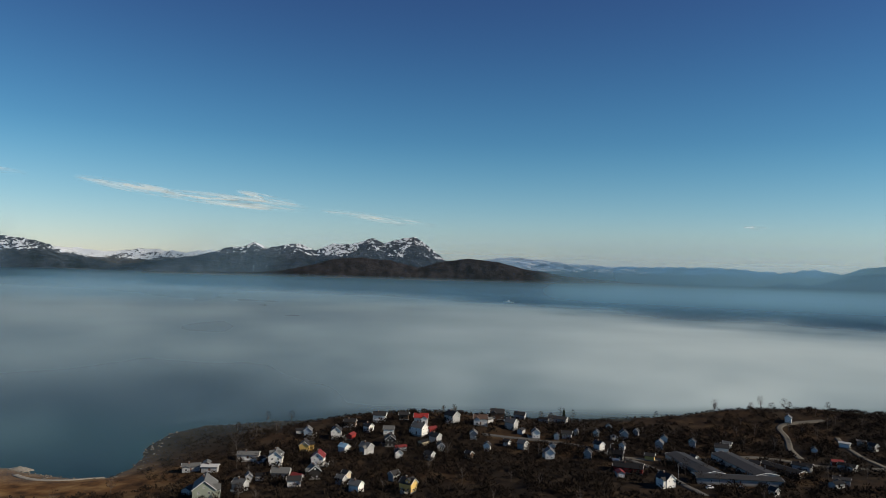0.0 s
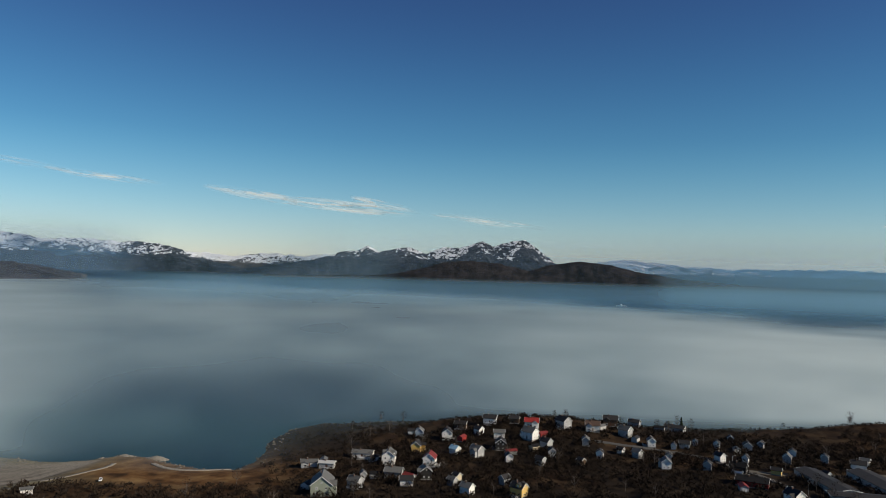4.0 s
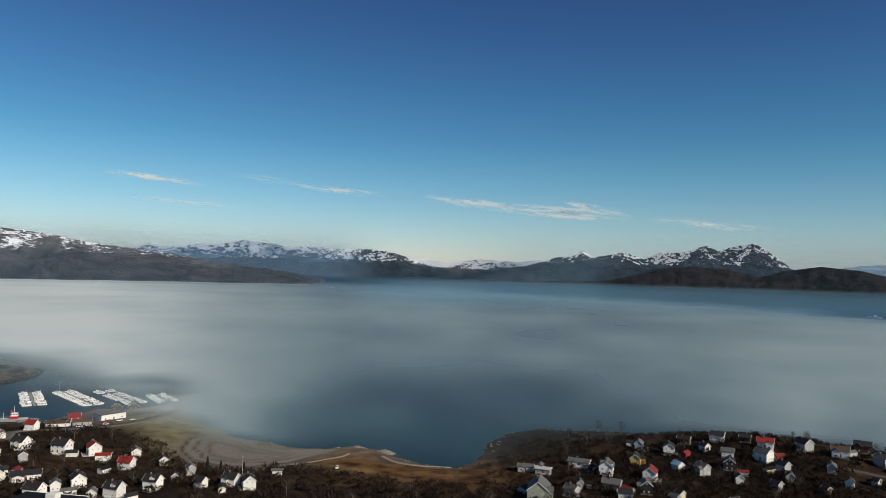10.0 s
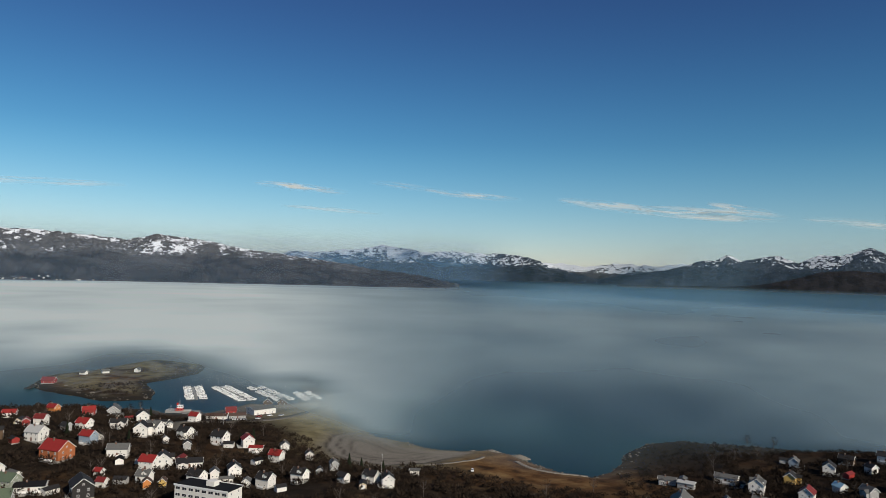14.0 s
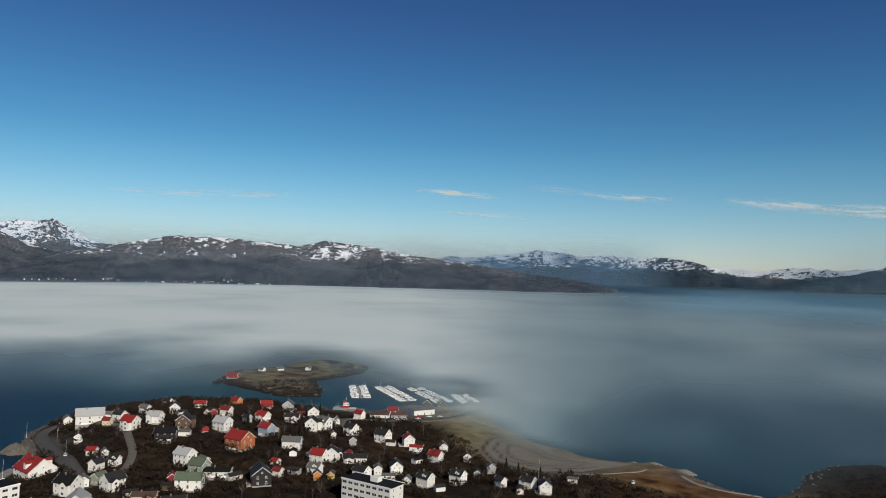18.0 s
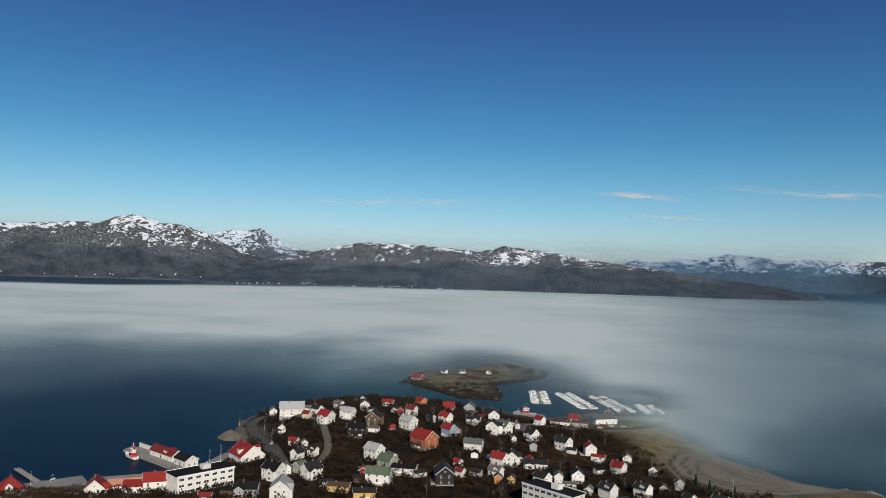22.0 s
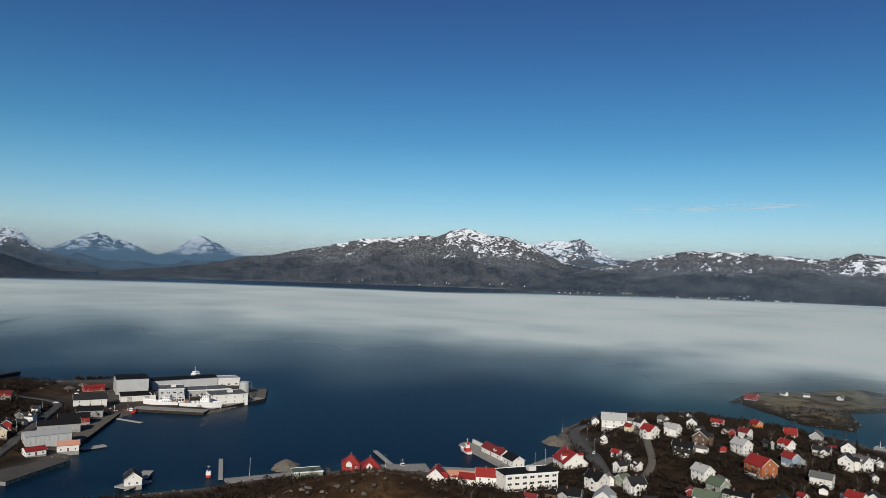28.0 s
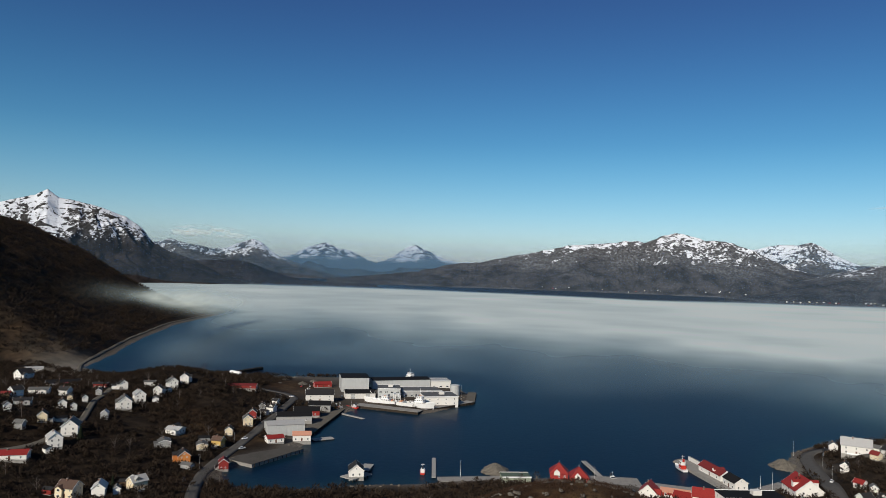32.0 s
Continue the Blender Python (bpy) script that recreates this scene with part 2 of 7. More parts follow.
def mountain_material(name, rock_low, rock_high, scale):
    m, t, b = nodes_of(name)
    p = place_of(t)
    fine, mid = noise_of(t, scale * 6, 6, p, 0.65), noise_of(t, scale, 5, p)
    low = mixed(t, ramp(t, mid, [(0.38, grey(0)), (0.62, grey(1))]), tuple(c * 0.45 for c in rock_low), tuple(c * 1.35 for c in rock_low))
    high = mixed(t, ramp(t, fine, [(0.35, grey(0)), (0.65, grey(1))]), tuple(c * 0.5 for c in rock_high), rock_high)
    c = mixed(t, attr(t, "bare"), low, high)
    c = mixed(t, ramp(t, fine, [(0.42, grey(0.5)), (0.6, grey(0))]), c, tuple(v * 0.35 for v in rock_low))
    # snow left in thin veins along ledges and gullies
    mp = t.nodes.new("ShaderNodeMapping")
    mp.inputs["Scale"].default_value = (1, 1, 2.4)
    t.links.new(p, mp.inputs["Vector"])
    vein = add(t, "ShaderNodeTexNoise", Scale=scale * 1.3, Detail=5.0, Roughness=0.6, Distortion=0.9)
    t.links.new(mp.outputs[0], vein.inputs["Vector"])
    off, size = t.nodes.new("ShaderNodeMath"), t.nodes.new("ShaderNodeMath")
    off.operation, off.inputs[1].default_value, size.operation = "SUBTRACT", 0.5, "ABSOLUTE"
    t.links.new(vein.outputs["Fac"], off.inputs[0])
    t.links.new(off.outputs[0], size.inputs[0])
    zone = t.nodes.new("ShaderNodeMath")
    zone.operation, zone.inputs[1].default_value = "MULTIPLY_ADD", -2.0
    t.links.new(size.outputs[0], zone.inputs[0])
    t.links.new(attr(t, "snow"), zone.inputs[2])
    mask = t.nodes.new("ShaderNodeMath")
    mask.operation = "MULTIPLY_ADD"
    mask.inputs[1].default_value = 0.45
    t.links.new(fine, mask.inputs[0])
    t.links.new(zone.outputs[0], mask.inputs[2])
    c = mixed(t, ramp(t, mask.outputs[0], [(0.55, grey(0)), (0.64, grey(1))]), c, (0.62, 0.65, 0.70))
    t.links.new(c, b.inputs["Base Color"])
    b.inputs["Roughness"].default_value, b.inputs["Specular IOR Level"].default_value = 0.9, 0.05
    bumped(t, b, fine, 0.55, 11)
    return m


def vapour_material(name, colour, scale, low, high, through_share=0.5, level=True, thin=None):
    """Thin vapour that scatters light in the given colour, with gaps that can be seen through."""
    m, t, b = nodes_of(name)
    t.nodes.remove(b)
    out = t.nodes["Material Output"]
    p = place_of(t)
    mp = t.nodes.new("ShaderNodeMapping")
    mp.inputs["Scale"].default_value = scale
    t.links.new(p, mp.inputs["Vector"])
    warp = noise_of(t, 1.0, 3, mp.outputs[0], 0.42)
    thick = ramp(t, warp, [(0.3, grey(low)), (0.7, grey(high))])
    fac = t.nodes.new("ShaderNodeMath")
    fac.operation = "MULTIPLY"
    fac.use_clamp = True
    t.links.new(thick, fac.inputs[0])
    t.links.new(attr(t, "dense"), fac.inputs[1])
    up = t.nodes.new("ShaderNodeCombineXYZ")
    up.inputs[2].default_value = 1
    d, tr = add(t, "ShaderNodeBsdfDiffuse", Color=(*colour, 1)), add(t, "ShaderNodeBsdfTransparent")
    if level:
        t.links.new(up.outputs[0], d.inputs["Normal"])
    # sparse vapour is tinted bluer, with scattered light put into its colour
    if thin:
        t.links.new(mixed(t, fac.outputs[0], thin, colour), d.inputs["Color"])
    both = t.nodes.new("ShaderNodeAddShader")
    back = add(t, "ShaderNodeBsdfTranslucent", Color=(*(c * through_share for c in colour), 1))
    if level and through_share > 0.9:
        t.links.new(up.outputs[0], back.inputs["Normal"])
    t.links.new(d.outputs[0], both.inputs[0])
    t.links.new(back.outputs[0], both.inputs[1])
    mix = t.nodes.new("ShaderNodeMixShader")
    for s, o in ((0, fac.outputs[0]), (1, tr.outputs[0]), (2, both.outputs[0])):
        t.links.new(o, mix.inputs[s])
    t.links.new(mix.outputs[0], out.inputs[0])
    return m


SEA, GROUND = sea_material(), ground_material()
MOUNTAIN = mountain_material("fjord_mountain", (0.052, 0.050, 0.052), (0.130, 0.132, 0.140), 0.012)
# rock of the far ranges tinted blue, with haze put into its colour
HAZED_ROCK = mountain_material("haze_tinted_mountain", (0.034, 0.041, 0.054), (0.066, 0.080, 0.104), 0.012)
CRAG = mountain_material("dark_crag", (0.026, 0.022, 0.022), (0.070, 0.068, 0.068), 0.012)
HEADLAND = mountain_material("wooded_headland", (0.027, 0.023, 0.025), (0.065, 0.057, 0.058), 0.02)
FOG = vapour_material("fog_vapour", (0.545, 0.61, 0.59), (0.002, 0.002, 0), 0.92, 1.08, 0.8, thin=(0.29, 0.46, 0.54))
# haze painted in as blue colour on see-through sheets
HAZE = vapour_material("haze_tint", (0.17, 0.32, 0.50), (0.001, 0.001, 0.004), 0.9, 1.1, 1.0)
LOW_HAZE = vapour_material("low_haze_tint", (0.27, 0.53, 0.68), (0.001, 0.001, 0.004), 0.9, 1.1, 1.0, False)
CIRRUS = vapour_material("cirrus_vapour", (0.80, 0.89, 0.98), (0.0016, 0.004, 0.0016), 0.2, 0.95, 1.0)


# ---- land, sea, mountains ----
def sheet(name, xs, ys, zs, material, **attrs):
    """A grid of points (2D arrays) as one mesh, with values per point."""
    n, k = xs.shape
    me = bpy.data.meshes.new(name)
    co = np.stack([xs, ys, zs], -1).reshape(-1, 3)
    i = np.arange(n * k).reshape(n, k)
    f = np.stack([i[:-1, :-1], i[1:, :-1], i[1:, 1:], i[:-1, 1:]], -1).reshape(-1, 4)
    me.vertices.add(len(co))
    me.vertices.foreach_set("co", co.ravel())
    me.loops.add(f.size)
    me.loops.foreach_set("vertex_index", f.ravel().astype(np.int32))
    me.polygons.add(len(f))
    me.polygons.foreach_set("loop_start", np.arange(0, f.size, 4, dtype=np.int32))
    me.polygons.foreach_set("use_smooth", np.ones(len(f), bool))
    me.update(calc_edges=True)
    me.validate()
    for key, v in attrs.items():
        me.attributes.new(key, "FLOAT", "POINT").data.foreach_set("value", np.clip(v, 0, 1).ravel().astype(np.float32))
    me.materials.append(material)
    return new(name, me)


def polar(az, d):
    a, r = np.meshgrid(np.radians(az), d, indexing="ij")
    return -np.sin(a) * r, np.cos(a) * r


AZ = np.concatenate([np.arange(-40, 146, 0.28), np.arange(146, 321, 3.0)])[::-1]
D = np.concatenate([[0.001, 12.0], np.arange(40, 280, 24), np.geomspace(285, 1000, 210), np.geomspace(1008, 2600, 70), np.geomspace(2700, 60000, 24)])
gx, gy = polar(AZ, D)
gz = land(gx, gy)
slope = np.hypot(np.gradient(gz, axis=0) / (0.005 * np.hypot(gx, gy) + 0.1), np.gradient(gz, axis=1) / (0.004 * np.hypot(gx, gy) + 0.1))
shore = step(3.2, 0.6, gz) * step(-2, 0.2, gz)
moor = 0.45 * bump_at(gx, gy, -700, 360, 70, 45) + 0.2 * bump_at(gx, gy, -252, -38, 90, 105, 10) + 1.2 * bump_at(gx, gy, -225, 378, 80, 42, 0) + 0.5 * bump_at(gx, gy, -205, 430, 40, 30) + 0.08 * bump_at(gx, gy, -140, 500, 60, 50)
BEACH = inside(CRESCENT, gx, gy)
sand = step(-4, 3, BEACH) + 0.3 * bump_at(gx, gy, -430, 405, 40, 30, 20) + 0.9 * bump_at(gx, gy, -450, 432, 60, 16, 38) + 0.6 * bump_at(gx, gy, -640, -560, 85, 45, 60)
wrack = (np.exp(-((BEACH + 1.5) / 1.3) ** 2) + 0.8 * np.exp(-((BEACH - 5 - 3 * vnoise(gx / 14, gy / 14, 3)) / 1.1) ** 2) + 0.55 * np.exp(-((BEACH - 11 - 4 * vnoise(gx / 18, gy / 18, 4)) / 1.6) ** 2)) * step(384, 356, gy) * 0.8
wrack = wrack + 0.85 * bump_at(gx, gy, -172, 485, 45, 75) + 0.75 * step(16, 22, BEACH + 5 * vnoise(gx / 9, gy / 9, 6)) * step(-300, -280, gx)
grass = bump_at(gx, gy, -400, 385, 70, 34, 0) + 0.6 * step(-40, -4, BEACH) * step(-230, -280, gx) + 0.6 * bump_at(gx, gy, -300, 345, 60, 9, 0) + 0.5 * bump_at(gx, gy, -610, -400, 30, 20)
gravel = bump_at(gx, gy, -474, 368, 24, 32) + bump_at(gx, gy, -660, -240, 70, 42, -30) + bump_at(gx, gy, -705, -340, 30, 60) \
    + bump_at(gx, gy, -455, -222, 60, 12, 10) + 1.2 * bump_at(gx, gy, -520, 98, 40, 12, 20) + bump_at(gx, gy, -425, -40, 12, 50)
on_islet = step(-14, -6, inside(ISLET, gx, gy))
wrack = wrack + 0.9 * on_islet * step(2.4, 1.4, gz)
grass = grass + 0.55 * on_islet * step(1.6, 2.6, gz) * step(0.35, 0.6, fbm(gx / 18, gy / 18, 3, 71))
shore = shore * (1 - 0.9 * on_islet) + 0.7 * on_islet * step(1.6, 2.2, gz) * step(0.52, 0.62, fbm(gx / 9, gy / 9, 3, 72))
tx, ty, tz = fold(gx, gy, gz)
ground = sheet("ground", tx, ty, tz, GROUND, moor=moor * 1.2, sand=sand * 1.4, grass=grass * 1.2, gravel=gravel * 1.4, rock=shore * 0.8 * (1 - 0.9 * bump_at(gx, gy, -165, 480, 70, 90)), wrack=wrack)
tagged(ground, "brown early-spring ground with scrub, moor and rocky shore", "ground", kind="structure")

D2 = np.concatenate([np.geomspace(60, 1800, 120), np.geomspace(1840, 60000, 60)])
AZ2 = np.concatenate([np.arange(-40, 146, 0.5), np.arange(146, 321, 3.0)])[::-1]
sx, sy = polar(AZ2, D2)
depth = -land(sx, sy)
near_land = np.clip(1 - depth / 6.5, 0, 1) * (np.hypot(sx, sy) < 2500)
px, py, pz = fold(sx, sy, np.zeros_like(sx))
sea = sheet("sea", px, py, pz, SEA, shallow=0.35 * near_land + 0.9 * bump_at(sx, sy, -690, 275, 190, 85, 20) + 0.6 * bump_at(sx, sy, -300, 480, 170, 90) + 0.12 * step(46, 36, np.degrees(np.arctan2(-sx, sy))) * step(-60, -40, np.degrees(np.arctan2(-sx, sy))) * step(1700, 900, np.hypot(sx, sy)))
tagged(sea, "dark blue fjord water with small ripples", "sea", kind="structure")


def mountain(name, label, ridge, d0, d1, snow, rough=1.0, seed=0, step_az=0.07, rows=96, spur=1.0, material=None, crag=1.0, patch=1.0, less=0.17):
    """A range seen across the water: ridge gives (direction, tangent of the height angle) along its crest, d0 and d1 the
    distances of its shore and crest, snow the height of the lowest snow."""
    a0, a1 = ridge[0][0], ridge[-1][0]
    az = np.arange(a1, a0 - 1e-6, -step_az)
    crest = EYE + np.interp(az, [p[0] for p in ridge], [p[1] for p in ridge]) * d1
    crest = crest + (fbm(az * 2.2, az * 0 + seed, 5, seed, 0.6) - 0.5) * 0.0045 * d1 * rough
    crest = np.maximum(crest, 3)
    s = np.concatenate([np.linspace(0, 1, rows), [1.04, 1.12, 1.3]])
    shore_at = d0 * (1 + 0.06 * (fbm(az / 3, az * 0, 3, seed + 3) - 0.5))
    a, sg = np.meshgrid(az, s, indexing="ij")
    dist = shore_at[:, None] + (d1 - shore_at[:, None]) * sg
    x, y = -np.sin(np.radians(a)) * dist, np.cos(np.radians(a)) * dist
    u, v = np.radians(a) * d1, dist
    rid = 1 - np.abs(2 * fbm(u / (d1 * 0.06) + 2.2 * fbm(u / (d1 * 0.09), v / (d1 * 0.12), 3, seed + 8), v / (d1 * 0.2), 5, seed + 1, 0.55) - 1)
    prof = np.where(sg <= 1, 0.10 * step(0, 0.25, sg) + 0.90 * np.clip(sg, 0, 1) ** 1.35, 1 - (sg - 1) * 1.6)
    mid = np.clip(4 * sg * (1 - sg), 0, 1)
    h = crest[:, None] * (prof + spur * 0.33 * mid * (rid - 0.62) + crag * 0.11 * np.clip(sg * 3, 0, 1) * (sg < 1) * (fbm(u / 260, v / 260, 4, seed + 2) - 0.5))
    h = np.where(sg > 0, np.maximum(h, 1.5), -6)
    alt = h / snow
    sway = fbm(u / (d1 * 0.02), v / (d1 * 0.03), 3, seed + 4)
    line = 1 - np.abs(2 * fbm(u / (d1 * 0.016) + 2.0 * rid, v / (d1 * 0.018) + 1.6 * sway + u / (d1 * 0.03), 4, seed + 5, 0.6) - 1)
    speck = fbm(u / (d1 * 0.0032) + sway, v / (d1 * 0.011), 3, seed + 7, 0.6) - 0.5
    field = fbm(u / (d1 * 0.03) + rid, v / (d1 * 0.1), 3, seed + 9) - 0.5
    ice = 0.24 * (np.minimum(alt, 1.9) - 1) + (0.45 * (line - 0.80) + 0.40 * speck + 0.5 * field) * patch * step(0.5, 0.9, alt) - 0.3 * step(0.85, 0.55, alt) + 0.35 * (0.66 - rid) * step(0.5, 1.1, alt)
    bare = np.maximum(step(0.45, 0.95, alt + (fbm(u / 400, v / 500, 3, seed + 6) - 0.5)), step(16, 5, h) * step(0.3, 0.6, fbm(u / 300, v / 300, 2, seed + 12)))
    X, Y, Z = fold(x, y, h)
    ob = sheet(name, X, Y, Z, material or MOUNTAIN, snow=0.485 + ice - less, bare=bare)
    return tagged(ob, label, "mountain", kind="structure")


mountain("mountain_snowfield", "distant blue snow-capped range along the horizon",
         [(-40, .012), (-32, .012), (-29.3, .011), (-27.6, .016), (-25.4, .010), (-23.5, .014), (-19.5, .016), (-16.2, .014), (-13.3, .014),
          (-10.6, .016), (-8, .020), (-6.6, .022), (-4.8, .023), (-3.4, .018), (0, .012), (8, .01), (16, .015), (18.2, .021), (19.9, .017), (21.6, .018), (23, .020),
          (25.2, .014), (27.4, .018), (29, .017), (33, .01)], 17000, 26000, 330, seed=11, rows=30, patch=1.2, less=-0.08)
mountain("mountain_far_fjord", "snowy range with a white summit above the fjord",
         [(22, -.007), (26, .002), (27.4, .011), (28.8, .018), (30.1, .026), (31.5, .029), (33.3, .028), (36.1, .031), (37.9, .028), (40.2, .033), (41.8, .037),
          (43.3, .031), (45.1, .028), (46.8, .023), (49, .024), (50.2, .017), (54, .012)], 13000, 17000, 380, seed=21, rows=60, patch=1.1, less=0.02, material=HAZED_ROCK)
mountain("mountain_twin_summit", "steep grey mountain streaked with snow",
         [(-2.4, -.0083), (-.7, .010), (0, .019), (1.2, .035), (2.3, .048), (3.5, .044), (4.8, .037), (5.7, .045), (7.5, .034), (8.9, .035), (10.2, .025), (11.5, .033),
          (12.8, .031), (14, .026), (15, .034), (15.8, .027), (17.1, .024), (17.9, .019), (19.5, .012), (22, .004), (27, -.0083)], 11500, 14500, 470, seed=31, rows=100, rough=0.7, less=0.05, patch=1.25, material=HAZED_ROCK, step_az=0.045)
mountain("low_headland", "dark low wooded headland on the far shore",
         [(-20.4, -.0112), (-18.3, -.010), (-14.1, -.006), (-9.8, -.001), (-6.6, .007), (-4.4, .016), (-2.1, .020), (.2, .014), (2, .005), (4.3, .014), (6.6, .017), (8.8, .014),
          (10.1, .006), (12.7, -.004), (15.3, -.008), (20, -.0088), (23, -.009)], 9600, 10600, 2000, seed=41, rows=60, rough=0.35, material=HEADLAND)
mountain("headland_east", "dark distant headland at the sound's mouth",
         [(-40, .016), (-36, .02), (-32, .021), (-30.7, .019), (-29.3, .010), (-27.6, .004), (-24, .001), (-21, -.002)], 17000, 19000, 3000, seed=45, rows=24, rough=0.4)
mountain("mountain_cape", "long dark rocky mountain ridge patched with snow",
         [(35.4, -.0175), (36, -.0145), (37.8, -.007), (40.1, -.002), (42.4, .002), (44.6, .009), (46.8, .013), (49, .018), (51.1, .022), (53.2, .026), (54.4, .031), (56.4, .036),
          (58.9, .040), (60.9, .031), (62.7, .034), (64.4, .036), (66.1, .038), (67.8, .039), (70.1, .039), (71.9, .033), (74.3, .024), (76.3, .018), (79, .004), (82, -.010), (84, -.0166)],
         4800, 7200, 250, seed=51, rough=0.7, less=0.08, step_az=0.055)
mountain("mountain_white_peak", "white snow-covered peak behind the ridge",
         [(72, .012), (74.3, .023), (75.5, .027), (76.7, .037), (77.7, .049), (78.3, .053), (79.3, .049), (80.4, .050), (81.5, .045), (82.5, .042), (84, .040), (86, .03)], 9000, 12000, 420, seed=61, rows=50, rough=0.5, patch=0.9, less=0.06)
mountain("mountain_broad", "broad grey mountain with snowfields and a pointed top",
         [(71, -.0136), (73, -.006), (75.3, .006), (78, .013), (79.3, .018), (80.8, .029), (82.0, .040), (82.8, .046), (84.1, .053), (85.5, .054), (87, .062), (87.6, .064), (88.6, .059), (89.8, .050), (91.3, .051), (92.9, .047),
          (94.7, .045), (96.1, .042), (98, .034), (100.3, .026), (102.7, .016), (105, .012), (107.7, .001), (111.8, -.008), (115, -.0136)],
         5900, 8800, 330, seed=71, rough=0.6, rows=110, less=0.14, step_az=0.055)
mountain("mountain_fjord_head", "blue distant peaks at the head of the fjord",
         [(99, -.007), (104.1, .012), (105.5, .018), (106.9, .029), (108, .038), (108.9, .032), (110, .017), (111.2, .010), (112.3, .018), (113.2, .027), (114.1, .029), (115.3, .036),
          (116.6, .029), (117.9, .017), (118.5, .014), (120, .010), (124, .008)], 13500, 17500, 420, seed=81, rows=70, rough=0.5, less=0.0, step_az=0.05, material=HAZED_ROCK)
mountain("mountain_rounded", "rounded snowy mountain behind the near hillside",
         [(114, -.0104), (118.5, .013), (119.4, .021), (120.1, .033), (120.7, .037), (121.6, .033), (122.8, .023), (124, .022), (125.7, .027), (126.9, .033), (127.7, .028), (131, .02)],
         8500, 11500, 330, seed=91, rows=50, rough=0.5, less=0.06)
mountain("low_wooded_spur", "dark low wooded spur beside the fjord",
         [(111, -.0194), (115, -.0190), (117.6, -.0145), (119.3, -.006), (121.1, .005), (122.8, .008), (124.8, .005), (126.9, .012), (128.8, .024), (132, .03), (140, .03)], 5200, 6200, 3000, seed=101, rows=40, rough=0.4, material=HEADLAND)
mountain("mountain_steep", "steep dark mountain with a snowy summit",
         [(120, -.021), (123, -.012), (125.2, .006), (126.9, .016), (128.1, .028), (128.9, .046), (130.1, .059), (131.6, .068), (132.7, .072), (133.5, .075), (134.4, .077), (135.1, .086), (135.9, .078),
          (136.9, .073), (137.9, .066), (141, .06), (146, .05)], 4200, 5600, 330, seed=111, rows=90, rough=0.5, less=0.0, material=CRAG)

# ---- vapour ----
fa = np.arange(-40, 146, 0.5)[::-1]
fd = np.concatenate([np.geomspace(380, 1800, 90), np.geomspace(1840, 9000, 60)])
fx, fy = polar(fa, fd)
faz = np.broadcast_to(fa[:, None], fx.shape)
fr = np.hypot(fx, fy)


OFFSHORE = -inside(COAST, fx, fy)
SOUTH = step(58, 40, faz)
OVER_SEA = np.clip(SOUTH * step(-45, 25, OFFSHORE) + (1 - SOUTH) * step(0, 80, OFFSHORE)
                   + 0.75 * bump_at(fx, fy, -430, 412, 90, 40, 35) + 0.35 * bump_at(fx, fy, -340, 385, 60, 24, 0) + 0.5 * bump_at(fx, fy, -140, 525, 70, 45, -25) + 0.85 * bump_at(fx, fy, -745, 470, 110, 75, 10), 0, 1) * (1 - 0.4 * bump_at(fx, fy, -670, 340, 80, 45)) * (1 - 0.45 * bump_at(fx, fy, -560, 405, 75, 45, -25))
BAY = bump_at(faz, fr, 19, 600, 15, 260)


def fog_sheet(name, gain):
    near = np.interp(faz, [-40, 0, 30, 42, 47, 52, 57, 62, 75, 90, 105, 118, 128, 140], [100, 100, 100, 100, 160, 440, 530, 570, 590, 590, 570, 580, 650, 1500])
    wide = np.interp(faz, [-40, 0, 30, 45, 56, 75, 90, 105, 140], [850, 850, 850, 650, 620, 950, 1350, 1700, 1600])
    far = np.interp(faz, [-40, -20, 0, 20, 40, 60, 75, 90, 105, 140], [1650, 1850, 2600, 3900, 5600, 5200, 4500, 4150, 4400, 5200])
    lr = np.log(fr)
    billow = fbm(faz / 6.0, lr / 0.30, 3, 77, 0.38) - 0.5
    wisps = fbm(fx / 260, fy / 260, 4, 79, 0.55) - 0.5
    swell = fbm(faz / 15.0 + 3, lr / 0.7, 2, 78) - 0.5
    wob = 1 + 0.32 * billow + 0.25 * swell + 0.25 * wisps
    dense = step(0, 1, (fr * wob - near) / wide) * np.where(faz < 40, step(1.4, 0.7, fr / far * wob), step(1.06, 0.94, fr / far * (1 + 0.12 * swell + 0.08 * billow)))
    share = np.interp(faz, [-40, -20, -6, 8, 22, 34, 44, 52, 62, 80, 110, 140], [0.72, 0.72, 0.58, 0.40, 0.25, 0.30, 0.58, 0.92, 0.97, 0.94, 0.84, 0.60])
    dense = gain * dense * (share + 0.20 * billow + 0.20 * swell + 0.25 * wisps * step(30, 60, faz)) * (1 - 0.45 * BAY)
    z = 7 + 9 * bump_at(fx, fy, -745, 430, 150, 150) + 5 * bump_at(fx, fy, -440, 420, 110, 60, 30)
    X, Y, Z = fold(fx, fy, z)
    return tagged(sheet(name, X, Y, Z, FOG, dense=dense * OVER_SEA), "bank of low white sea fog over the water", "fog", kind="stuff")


fog_sheet("fog_bank", 1.0)


